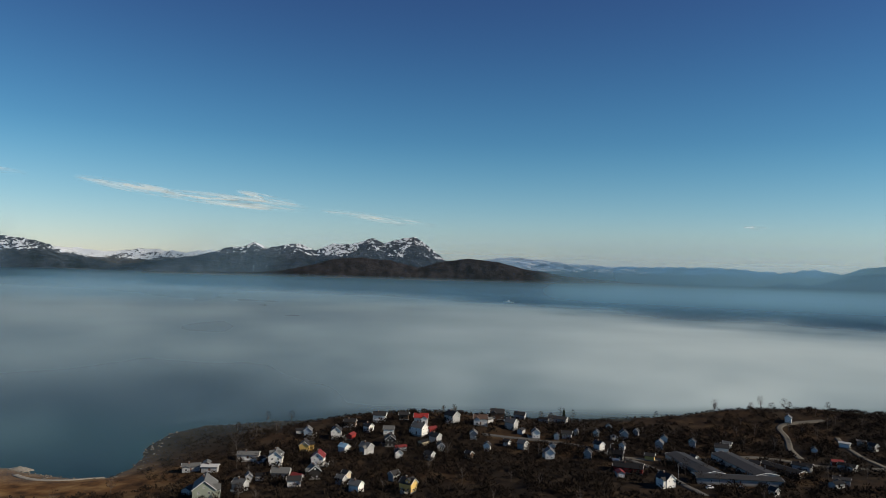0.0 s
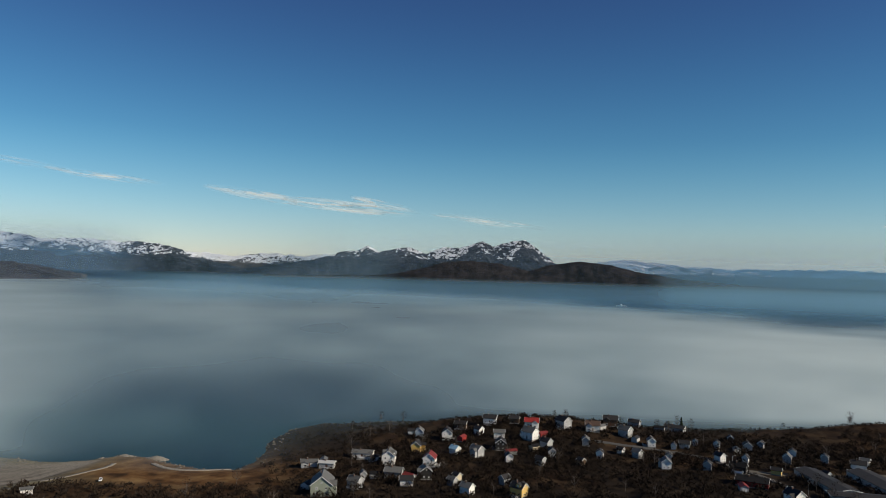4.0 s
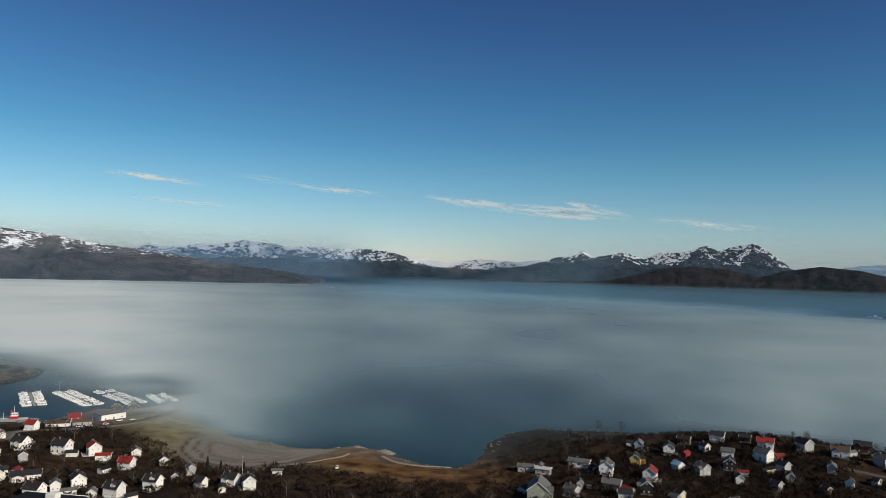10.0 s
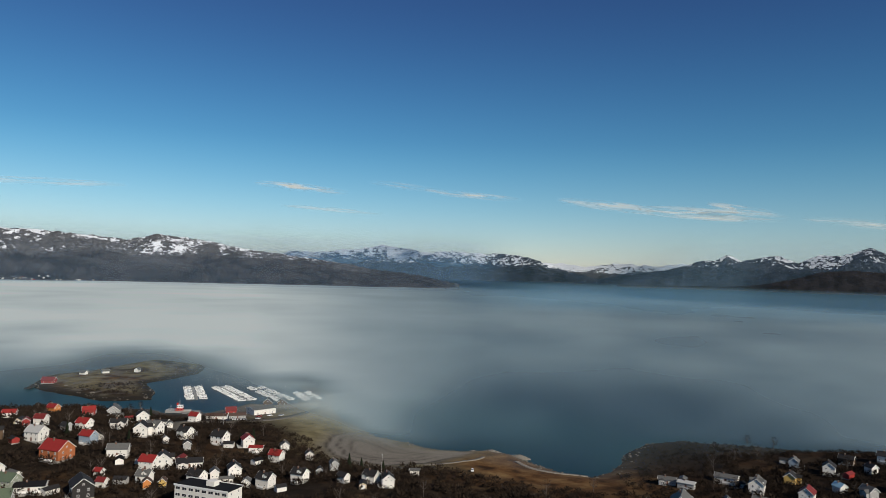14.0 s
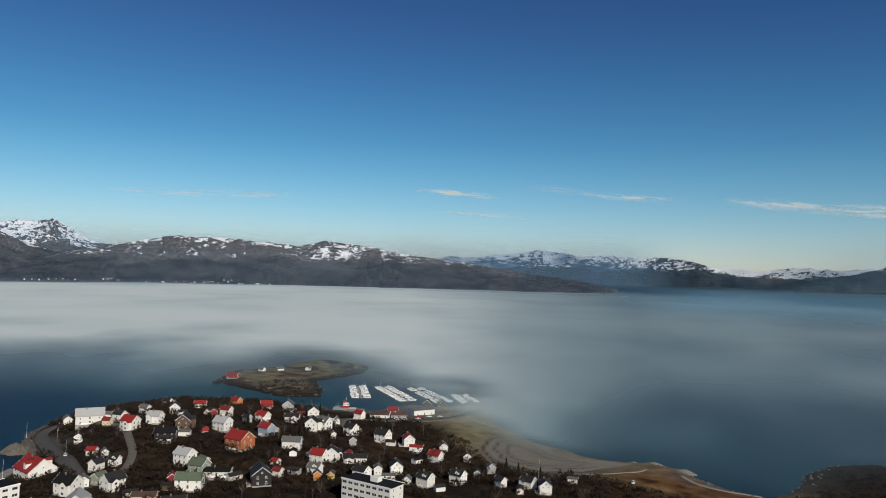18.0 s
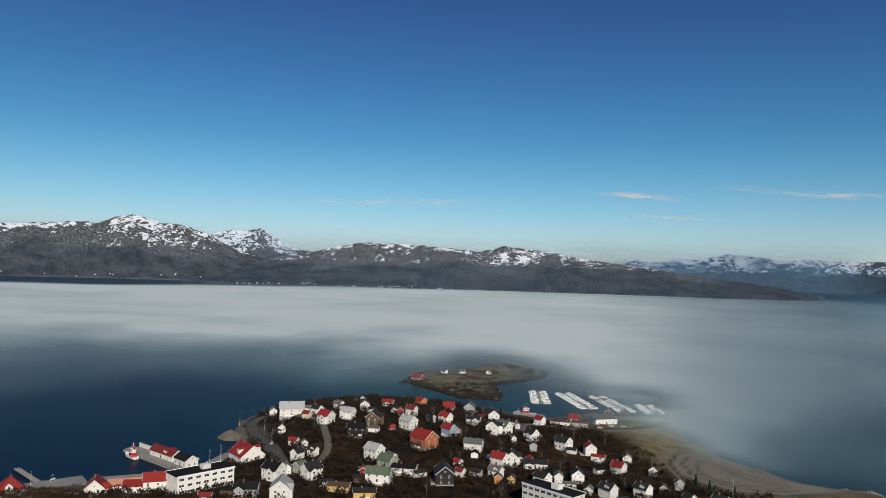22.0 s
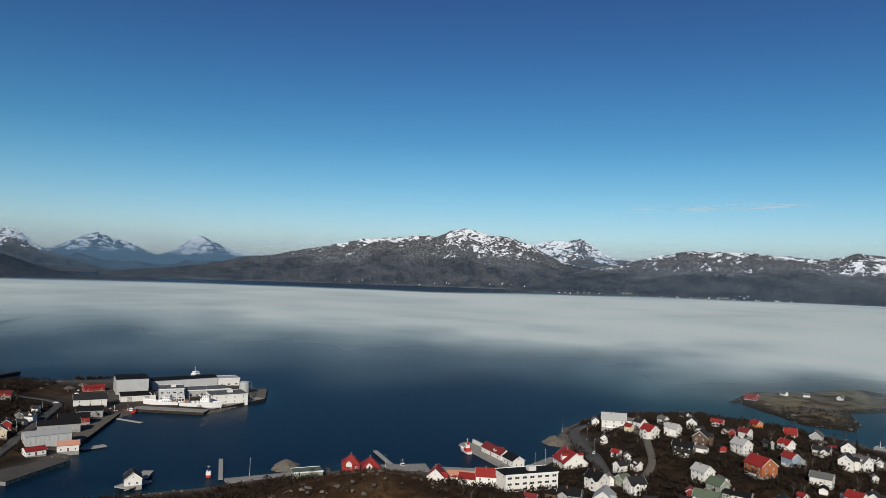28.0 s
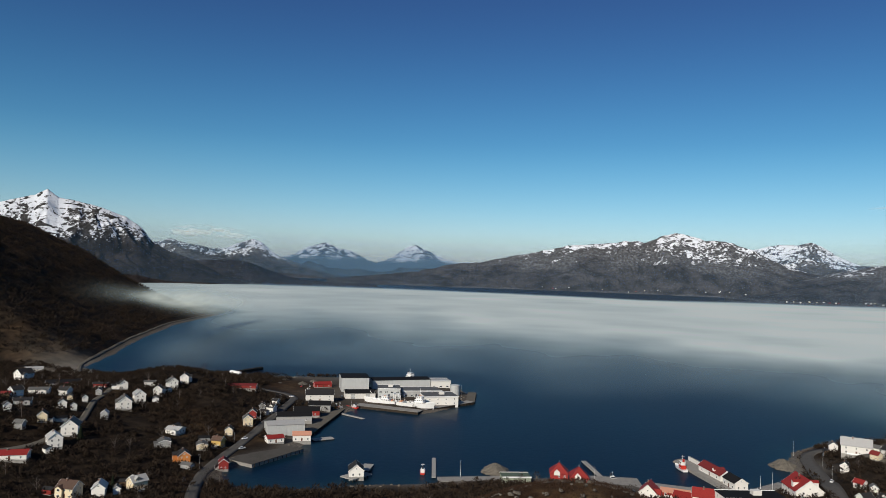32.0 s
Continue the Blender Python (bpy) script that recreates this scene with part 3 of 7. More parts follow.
# a wisp of fog against the dark hillside
wa, we = np.meshgrid(np.linspace(134, 116, 80), np.linspace(-0.075, -0.02, 30), indexing="ij")
wr = 1050 + (129 - wa) * 60
wisp = np.exp(-((wa - 125.5) / 3.4) ** 2 - ((we + 0.048 - 0.0016 * (wa - 125.5)) / (0.007 + 0.0012 * np.abs(wa - 129))) ** 2) * (0.35 + 0.9 * fbm(wa / 1.6, we / 0.008, 4, 91))
tagged(sheet("fog_wisp", -np.sin(np.radians(wa)) * wr, np.cos(np.radians(wa)) * wr, EYE + we * wr, FOG, dense=1.25 * wisp), "thin wisp of fog drifting along the hillside", "fog", kind="stuff")


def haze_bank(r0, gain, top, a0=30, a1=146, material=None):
    """A thin leaning sheet, tinted blue to paint haze in front of the ranges behind r0."""
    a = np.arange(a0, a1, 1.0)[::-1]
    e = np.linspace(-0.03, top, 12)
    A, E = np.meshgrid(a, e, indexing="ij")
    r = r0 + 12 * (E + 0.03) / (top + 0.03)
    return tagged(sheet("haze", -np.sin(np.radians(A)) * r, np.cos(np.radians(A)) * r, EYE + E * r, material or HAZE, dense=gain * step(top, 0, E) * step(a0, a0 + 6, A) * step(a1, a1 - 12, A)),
                  "thin blue-tinted sheet that paints haze before the distant mountains", "haze", kind="stuff")


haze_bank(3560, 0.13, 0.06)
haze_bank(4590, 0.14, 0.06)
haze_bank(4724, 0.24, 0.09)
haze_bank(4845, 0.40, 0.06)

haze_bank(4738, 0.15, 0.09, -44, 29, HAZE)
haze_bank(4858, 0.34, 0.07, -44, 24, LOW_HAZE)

# pale blue sheet that paints haze over the open sound
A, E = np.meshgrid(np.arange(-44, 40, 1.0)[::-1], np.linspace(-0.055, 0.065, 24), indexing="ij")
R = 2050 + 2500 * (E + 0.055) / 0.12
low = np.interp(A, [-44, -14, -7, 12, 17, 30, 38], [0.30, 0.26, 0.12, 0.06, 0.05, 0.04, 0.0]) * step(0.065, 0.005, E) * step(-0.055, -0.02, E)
# the added band paints a brighter strip onto the far sea
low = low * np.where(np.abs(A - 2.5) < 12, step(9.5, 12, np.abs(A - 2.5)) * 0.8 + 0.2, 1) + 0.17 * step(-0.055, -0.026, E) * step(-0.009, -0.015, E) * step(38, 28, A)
tagged(sheet("haze", -np.sin(np.radians(A)) * R, np.cos(np.radians(A)) * R, EYE + E * R, LOW_HAZE, dense=low), "pale blue sheet that paints haze over the open sound", "haze", kind="stuff")


# ---- builders ----
def part(name, bm, material, parent=None, label="", at=None):
    me = bpy.data.meshes.new(name)
    bm.to_mesh(me)
    bm.free()
    return linked(name, me, material, parent, label, at)


def linked(name, me, material, parent=None, label="", at=None):
    if material is not None and not me.materials:
        me.materials.append(material)
    ob = new(name, me)
    if parent is not None:
        ob.parent = parent
    if at is not None:
        ob.matrix_local = at
    if label:
        tagged(ob, label)
    return ob


def solid(verts, faces, bm=None):
    bm = bm or bmesh.new()
    vs = [bm.verts.new(v) for v in verts]
    for f in faces:
        bm.faces.new([vs[i] for i in f])
    return bm


BOX = [(0, 3, 2, 1), (4, 5, 6, 7), (0, 1, 5, 4), (1, 2, 6, 5), (2, 3, 7, 6), (3, 0, 4, 7)]


def box(x0, y0, z0, x1, y1, z1, bm=None, taper=0.0):
    k = taper
    return solid([(x0, y0, z0), (x1, y0, z0), (x1, y1, z0), (x0, y1, z0),
                  (x0 + k, y0 + k, z1), (x1 - k, y0 + k, z1), (x1 - k, y1 - k, z1), (x0 + k, y1 - k, z1)], BOX, bm)


def softened(bm, width):
    bmesh.ops.bevel(bm, geom=bm.edges[:], offset=width, segments=1, affect="EDGES")
    return bm


def tube(points, radius, sides=6, bm=None):
    """A pole along points."""
    bm = bm or bmesh.new()
    rings = []
    for i, p in enumerate(points):
        r = radius[i] if isinstance(radius, (list, tuple)) else radius
        q = Vector(points[min(i + 1, len(points) - 1)]) - Vector(points[max(i - 1, 0)])
        m = q.to_track_quat("Z", "Y").to_matrix()
        rings.append([bm.verts.new(Vector(p) + m @ Vector((r * math.cos(2 * math.pi * k / sides), r * math.sin(2 * math.pi * k / sides), 0))) for k in range(sides)])
    for a, b in zip(rings, rings[1:]):
        for k in range(sides):
            bm.faces.new((a[k], a[(k + 1) % sides], b[(k + 1) % sides], b[k]))
    bm.faces.new(rings[0][::-1])
    bm.faces.new(rings[-1])
    return bm


def ground_z(x, y):
    return float(land(np.array([x]), np.array([y]))[0])


PAINT = {
    "white": painted("white_boards", (0.74, 0.72, 0.67), 0.5, 0.12), "cream": painted("cream_boards", (0.68, 0.58, 0.40), 0.55, 0.15),
    "yellow": painted("yellow_boards", (0.62, 0.42, 0.13), 0.55, 0.15), "orange": painted("orange_boards", (0.52, 0.20, 0.055), 0.55, 0.18),
    "red": painted("red_boards", (0.27, 0.03, 0.025), 0.55, 0.2), "grey": painted("grey_boards", (0.36, 0.36, 0.35), 0.6, 0.2),
    "blue": painted("blue_grey_boards", (0.26, 0.33, 0.40), 0.55, 0.18), "black": painted("black_stained_boards", (0.022, 0.02, 0.019), 0.6, 0.3),
    "brown": painted("brown_boards", (0.11, 0.07, 0.042), 0.6, 0.25), "brick": painted("orange_brickwork", (0.38, 0.13, 0.055), 0.8, 0.25),
    "green": painted("pale_green_boards", (0.30, 0.33, 0.26), 0.6, 0.2), "stone": painted("foundation_concrete", (0.30, 0.29, 0.27), 0.9, 0.3)}
ROOF = {
    "dark": painted("dark_roof_tiles", (0.022, 0.021, 0.021), 0.75, 0.35, 1.5), "black": painted("black_roofing", (0.014, 0.014, 0.015), 0.8, 0.3, 1.5),
    "grey": painted("grey_slate_roof", (0.105, 0.105, 0.10), 0.7, 0.3, 1.5), "light": painted("light_grey_roof", (0.38, 0.38, 0.37), 0.6, 0.2, 1.5),
    "red": painted("red_roof_tiles", (0.24, 0.022, 0.018), 0.65, 0.28, 1.5), "darkred": painted("dark_red_roof_tiles", (0.17, 0.022, 0.02), 0.7, 0.3, 1.5),
    "brown": painted("brown_roof_tiles", (0.09, 0.055, 0.04), 0.75, 0.3, 1.5), "green": painted("green_roof_sheet", (0.10, 0.13, 0.085), 0.6, 0.3, 1.5),
    "salmon": painted("faded_pink_roof", (0.55, 0.27, 0.18), 0.7, 0.2, 1.5), "sky": painted("pale_blue_roof", (0.35, 0.56, 0.65), 0.6, 0.15, 1.5)}
TRIM = painted("white_trim", (0.82, 0.82, 0.80), 0.5, 0.08)
CHIMNEY = painted("chimney_masonry", (0.20, 0.12, 0.09), 0.9, 0.3, 2.5)
PLANK = painted("grey_planks", (0.33, 0.32, 0.30), 0.85, 0.25, 1.0)
DOOR = painted("brown_door", (0.12, 0.05, 0.03), 0.5, 0.2)


def glass_material():
    m, t, b = nodes_of("window_glass")
    p = place_of(t)
    t.links.new(ramp(t, noise_of(t, 1.5, 2, p), [(0.3, (0.012, 0.014, 0.018)), (0.7, (0.035, 0.04, 0.048))]), b.inputs["Base Color"])
    b.inputs["Roughness"].default_value = 0.06
    return m


GLASS = glass_material()


def window_meshes(w, h):
    """A frame of four bars and a mullion, and a pane set back in it. It lies in the xz plane and faces -y."""
    f = bmesh.new()
    for x0, z0, x1, z1 in ((-w / 2, 0, -w / 2 + 0.1, h), (w / 2 - 0.1, 0, w / 2, h), (-w / 2 + 0.1, h - 0.1, w / 2 - 0.1, h), (-w / 2 + 0.1, 0, w / 2 - 0.1, 0.1), (-0.035, 0.1, 0.035, h - 0.1)):
        box(x0, -0.07, z0, x1, 0.04, z1, f)
    a = bpy.data.meshes.new("window")
    f.to_mesh(a)
    f.free()
    g = box(-w / 2 + 0.09, -0.03, 0.09, w / 2 - 0.09, 0.02, h - 0.09)
    b = bpy.data.meshes.new("pane")
    g.to_mesh(b)
    g.free()
    a.materials.append(TRIM)
    b.materials.append(GLASS)
    return a, b


WINDOW = {"wide": window_meshes(1.5, 1.25), "tall": window_meshes(1.0, 1.3), "small": window_meshes(0.8, 0.8), "band": window_meshes(2.6, 1.35)}


def joined_window(w, h):
    """Frame and pane as one welded sheet with folded-back edges, for walls far from the camera."""
    xs, zs = (-w / 2, -w / 2 + 0.1, -0.035, 0.035, w / 2 - 0.1, w / 2), (0, 0.1, h - 0.1, h)
    v = [(x, -0.07, z) for z in zs for x in xs] + [(-w / 2, 0.04, 0), (w / 2, 0.04, 0), (w / 2, 0.04, h), (-w / 2, 0.04, h)]
    f = [(r * 6 + c, r * 6 + c + 1, r * 6 + c + 7, r * 6 + c + 6) for r in range(3) for c in range(5)]
    f += [(0, 24, 25, 5, 4, 3, 2, 1), (18, 19, 20, 21, 22, 23, 26, 27), (0, 6, 12, 18, 27, 24), (5, 25, 26, 23, 17, 11)]
    bm = solid(v, f)
    for i, face in enumerate(bm.faces):
        face.material_index = 1 if i in (6, 8) else 0
    me = bpy.data.meshes.new("window")
    bm.to_mesh(me)
    bm.free()
    me.materials.append(TRIM)
    me.materials.append(GLASS)
    return me


JOINED = {"wide": joined_window(1.5, 1.25), "tall": joined_window(1.0, 1.3), "small": joined_window(0.8, 0.8), "band": joined_window(2.6, 1.35)}


def window(parent, x, y, z, turn, kind="tall"):
    a, b = WINDOW[kind]
    if math.hypot(*parent.matrix_basis.translation[:2]) > 400:
        return linked("window", JOINED[kind], None, parent, "", pose(x, y, z, 0, 0, turn))
    w = linked("window", a, None, parent, "", pose(x, y, z, 0, 0, turn))
    linked("pane", b, None, w)
    return w


def door(parent, x, y, z, turn):
    d = part("door", softened(box(-0.48, -0.06, 0, 0.48, 0.03, 2.05), 0.015), DOOR, parent, "", pose(x, y, z, 0, 0, turn))
    return d


def gabled_walls(l, w, eaves, rise, base):
    """Walls with gables at both ends of the x axis."""
    h = w / 2
    v = [(-l / 2, -h, base), (l / 2, -h, base), (l / 2, h, base), (-l / 2, h, base),
         (-l / 2, -h, eaves), (l / 2, -h, eaves), (l / 2, h, eaves), (-l / 2, h, eaves), (-l / 2, 0, eaves + rise), (l / 2, 0, eaves + rise)]
    return solid(v, [(0, 1, 5, 4), (2, 3, 7, 6), (1, 2, 6, 9, 5), (3, 0, 4, 8, 7), (4, 5, 9, 8), (6, 7, 8, 9), (0, 3, 2, 1)])


def gabled_roof(l, w, eaves, rise, over=0.45, thick=0.22):
    """Two pitched slabs that meet at the ridge and hang over walls and gables."""
    h, e, k = w / 2, l / 2 + over, rise / (w / 2)
    y, z = h + over, eaves - over * k
    lift = 0.03
    prof = [(-y, z + lift), (0, eaves + rise + lift), (y, z + lift), (y, z + lift + thick), (0, eaves + rise + lift + thick * 1.15), (-y, z + lift + thick)]
    v = [(-e, a, b) for a, b in prof] + [(e, a, b) for a, b in prof]
    f = [(0, 1, 4, 5), (1, 2, 3, 4), (11, 10, 7, 6), (10, 9, 8, 7)] + [(i, i + 6, (i + 1) % 6 + 6, (i + 1) % 6) for i in range(6)]
    return solid(v, f)


WORDS = {"dark": "dark tiled", "black": "black", "grey": "grey slate", "light": "light grey", "red": "red tiled", "darkred": "dark red tiled", "brown": "brown tiled",
         "green": "green", "salmon": "faded pink", "sky": "pale blue", "flat": "flat dark"}


def house(x, y, turn, l, w, eaves, wall="white", roof="dark", pitch=38, chimney=True, porch=0, dormer=False, sink=0.0, plain=False, what="house", group="houses of the town"):
    """A boarded wooden house. turn: the direction of its ridge."""
    z = ground_z(x, y) - sink
    top = new(what)
    top.matrix_world = pose(x, y, z, 0, 0, turn)
    size = "small" if w < 6 else "two-storey" if eaves > 4.4 else "low"
    tagged(top, f"{size} {wall if wall != 'brick' else 'orange brick'} wooden {what.replace('_', ' ')} with a {WORDS[roof]} gabled roof" if wall != "brick" else
           f"{size} orange brick {what.replace('_', ' ')} with a {WORDS[roof]} gabled roof", what.replace("_", " "), group)
    rise = w / 2 * math.tan(radians(pitch))
    part("foundation", box(-l / 2 - 0.04, -w / 2 - 0.04, -3.0, l / 2 + 0.04, w / 2 + 0.04, 0.55), PAINT["stone"], top)
    part("wall", gabled_walls(l, w, eaves, rise, 0.55), PAINT[wall], top)
    part("roof", gabled_roof(l, w, eaves, rise), ROOF[roof], top)
    for s in (-1, 1):
        k = rise / (w / 2)
        e = l / 2 + 0.47
        v = []
        for yy, zz in ((-w / 2 - 0.45, eaves - 0.45 * k), (0, eaves + rise), (w / 2 + 0.45, eaves - 0.45 * k)):
            v += [(s * e - 0.03, yy, zz), (s * e + 0.03, yy, zz), (s * e + 0.03, yy, zz + 0.28), (s * e - 0.03, yy, zz + 0.28)]
        part("bargeboard", solid(v, [(0, 1, 5, 4), (1, 2, 6, 5), (2, 3, 7, 6), (3, 0, 4, 7), (4, 5, 9, 8), (5, 6, 10, 9), (6, 7, 11, 10), (7, 4, 8, 11), (0, 3, 2, 1), (8, 9, 10, 11)]), TRIM, top)
    if chimney:
        c = part("chimney", softened(box(-0.3, -0.3, eaves, 0.3, 0.3, eaves + rise + 0.85), 0.03), CHIMNEY, top, "", pose(l * 0.12, w * 0.08, 0))
        part("chimney_cap", box(-0.37, -0.37, eaves + rise + 0.85, 0.37, 0.37, eaves + rise + 0.97), PAINT["stone"], c)
    if plain:
        return top
    kind = "tall" if w > 7 else "small"
    floors = [1.15] + ([3.75] if eaves > 4.6 else [])
    n = 3 if l > 8.5 else 2
    a = radians(turn)
    front = 1 if x * math.sin(a) - y * math.cos(a) > 0 else -1          # the long side that faces the camera
    end = -1 if x * math.cos(a) + y * math.sin(a) > 0 else 1
    for s, t in ((-1, 0), (1, 180)):
        for zf in floors:
            for i in range(n):
                if s != front and i != 1:
                    continue
                xx = (i - (n - 1) / 2) * l / n
                if zf < 2 and i == n // 2 and s == front and n == 3:
                    door(top, xx, s * w / 2, 0.56, t)
                elif zf + 1.3 < eaves:
                    window(top, xx, s * w / 2, zf, t, kind)
        for zf in floors if s == end else floors[:1]:
            for yy in (-w * 0.22, w * 0.22):
                window(top, s * l / 2, yy, zf, 90 if s > 0 else -90, kind)
        if rise > 2.2 and s == end:
            window(top, s * l / 2, 0, eaves + rise * 0.18, 90 if s > 0 else -90, "small")
    if dormer:
        dw = 2.6
        dr = 0.9
        for s in (-1, 1):
            d = part("dormer", gabled_walls(w * 0.42, dw, eaves + rise * 0.62, dr, eaves + 0.1), PAINT[wall], top, "", pose(-l * 0.15, s * w * 0.24, 0, 0, 0, 90))
            part("dormer_roof", gabled_roof(w * 0.42, dw, eaves + rise * 0.62, dr, 0.25, 0.16), ROOF[roof], d)
            window(top, -l * 0.15, s * (w * 0.45 + 0.01), eaves + rise * 0.2, 0 if s < 0 else 180, "small")
    luck = random.Random(int(x * 31 + y * 17))
    if what == "house" and 7.0 <= l < 16 and w >= 5 and not dormer and luck.random() < 0.5:
        ww, out = min(l * 0.42, 5.0), luck.uniform(1.2, 2.6)
        k = part("cross_wing", gabled_walls(w * 0.5 + out, ww, eaves - 0.25, ww / 2 * math.tan(radians(pitch)) * 0.9, 0.3), PAINT[wall], top, "", pose(l * luck.choice((-0.24, 0.24)), front * (w * 0.25 + out / 2), 0, 0, 0, 90))
        part("wing_roof", gabled_roof(w * 0.5 + out, ww, eaves - 0.25, ww / 2 * math.tan(radians(pitch)) * 0.9, 0.35, 0.2), ROOF[roof], k)
        e = (w * 0.5 + out) / 2 * front
        for zf in floors:
            if zf + 1.3 < eaves:
                linked("window", JOINED["wide"], None, k, "", pose(e, 0, zf, 0, 0, 90 if e > 0 else -90))
    elif what == "house" and l >= 6.5 and luck.random() < 0.6:
        tw, td = l * luck.uniform(0.4, 0.8), luck.uniform(2.0, 3.2)
        d = part("terrace", box(-tw / 2, -td / 2, -2.5, tw / 2, td / 2, 0.9), PLANK, top, "grey plank terrace", pose(-l * 0.08, front * (w / 2 + td / 2 + 0.02), 0))
        part("railing", box(-tw / 2, front * (td / 2 - 0.1) - 0.05, 0.9, tw / 2, front * (td / 2 - 0.1) + 0.05, 1.85), TRIM, d)
    if porch:
        px = porch
        a = part("annex", gabled_walls(px, w * 0.62, 2.7, w * 0.31 * 0.55, 0.3), PAINT[wall], top, "", pose(l / 2 + px / 2 - 0.02, -w * 0.15, 0))
        part("annex_roof", gabled_roof(px, w * 0.62, 2.7, w * 0.31 * 0.55, 0.3, 0.18), ROOF[roof], a)
        part("annex_base", box(-px / 2, -w * 0.3, -3, px / 2, w * 0.3, 0.3), PAINT["stone"], a)
    return top


def garage(x, y, turn, l, w, wall, roof):
    """A small outbuilding with one wide door in its gable."""
    top = new("garage")
    top.matrix_world = pose(x, y, ground_z(x, y), 0, 0, turn)
    tagged(top, f"small {wall} wooden garage with a {WORDS[roof]} roof", "garage", "garages of the town")
    rise = w / 2 * 0.5
    part("foundation", box(-l / 2 - 0.03, -w / 2 - 0.03, -2, l / 2 + 0.03, w / 2 + 0.03, 0.2), PAINT["stone"], top)
    part("wall", gabled_walls(l, w, 2.5, rise, 0.2), PAINT[wall], top)
    part("roof", gabled_roof(l, w, 2.5, rise, 0.3, 0.16), ROOF[roof], top)
    part("garage_door", softened(box(l / 2 - 0.02, -1.2, 0.22, l / 2 + 0.06, 1.2, 2.2), 0.02), TRIM, top)


# ---- houses, by direction ----
# seen round 0 degrees
house(-86.8, 476.0, 96, 6.9, 5.3, 4.3, "blue", "grey")
house(-82.0, 440.5, 93, 7.6, 5.8, 4.6, "yellow", "dark")
house(-67.6, 474.0, 96, 8.5, 6.5, 5.0, "white", "dark")
house(-57.7, 440.8, 141, 5.7, 4.5, 3.8, "white", "sky")
house(-47.4, 484.3, 138, 5.6, 4.5, 3.8, "white", "dark")
house(-41.7, 505.1, 175, 8.9, 5.1, 4.1, "white", "dark")
house(-33.1, 477.9, 183, 7.0, 4.4, 3.7, "white", "grey", chimney=False, what="shed")
house(-12.3, 498.4, 179, 9.5, 5.8, 4.5, "white", "red")
house(-12.7, 477.8, 146, 8.8, 7.0, 5.2, "white", "grey", porch=3.2)
house(-43.8, 438.3, 141, 7.1, 5.7, 4.5, "grey", "grey")
house(-30.6, 455.7, 95, 8.1, 6.3, 4.8, "black", "dark")
house(-111.7, 422.9, 183, 12.2, 6.9, 3.2, "white", "grey", pitch=20)
house(-92.2, 408.3, 97, 9.7, 7.5, 5.5, "white", "grey", dormer=True)
house(-68.2, 409.3, 92, 8.9, 6.9, 5.1, "white", "darkred")
house(-82.5, 378.4, 179, 9.2, 5.2, 4.2, "grey", "grey")
house(-23.6, 430.3, 101, 5.4, 4.2, 3.6, "white", "dark", chimney=False, what="shed")
house(-23.1, 383.2, 49, 4.9, 4.0, 3.5, "grey", "dark", chimney=False, plain=True, what="shed")
house(-14.5, 362.7, 148, 7.2, 5.8, 4.5, "yellow", "dark", dormer=True)
house(-136.8, 397.6, 196, 9.3, 5.7, 3.2, "grey", "grey", pitch=20)
house(-125.3, 395.3, 184, 8.6, 4.8, 3.2, "grey", "light", pitch=20)
house(-112.2, 347.0, 104, 13.8, 10.6, 5.9, "green", "grey")
house(-98.2, 358.1, 158, 6.5, 5.2, 4.2, "grey", "grey")
house(-98.8, 375.9, 109, 4.2, 3.2, 3.1, "grey", "grey", chimney=False, plain=True, what="shed")
house(-73.0, 366.2, 190, 6.7, 4.1, 3.6, "white", "dark", chimney=False, what="shed")
house(-66.1, 383.9, 107, 7.7, 5.9, 4.6, "black", "grey")
house(-48.9, 384.5, 140, 4.0, 3.2, 3.1, "cream", "dark", chimney=False, plain=True, what="shed")
house(-50.1, 373.9, 150, 4.4, 3.5, 3.3, "grey", "grey", chimney=False, plain=True, what="shed")
house(-40.4, 359.4, 150, 5.9, 4.7, 3.9, "white", "grey")
house(-1.9, 463.8, 140, 6.4, 5.1, 4.2, "grey", "dark")
house(-61.5, 497.3, 173, 8.1, 4.5, 3.8, "brown", "dark")
house(-24.6, 505.7, 174, 6.7, 3.8, 3.5, "brown", "dark", chimney=False, plain=True, what="shed")
house(9.5, 503.3, 132, 8.7, 7.0, 5.2, "grey", "dark")
house(29.5, 503.7, 176, 9.6, 6.0, 4.6, "white", "brown")
house(51.2, 502.0, 141, 7.5, 6.0, 4.7, "grey", "grey")
house(23.5, 475.5, 88, 5.9, 4.6, 3.9, "grey", "grey")
house(31.1, 452.3, 82, 5.3, 4.1, 3.6, "white", "dark", chimney=False, what="shed")
house(44.7, 464.5, 142, 4.0, 3.2, 3.1, "white", "dark", chimney=False, plain=True, what="shed")
house(54.4, 459.3, 135, 5.3, 4.3, 3.7, "grey", "grey", chimney=False, what="shed")
house(66.4, 487.3, 89, 6.6, 5.0, 4.1, "white", "grey")
house(68.6, 439.6, 87, 7.2, 5.5, 4.4, "white", "grey")
house(73.4, 459.5, 81, 5.0, 3.8, 3.4, "white", "dark", chimney=False, plain=True, what="shed")
house(80.4, 485.5, 79, 4.2, 3.2, 3.1, "white", "dark", chimney=False, plain=True, what="shed")
house(87.9, 489.0, 164, 6.6, 3.9, 3.5, "white", "dark", chimney=False, plain=True, what="shed")
house(96.4, 498.9, 78, 4.2, 3.2, 3.1, "white", "dark", chimney=False, plain=True, what="shed")
house(104.7, 464.9, 121, 5.5, 4.4, 3.8, "white", "dark")
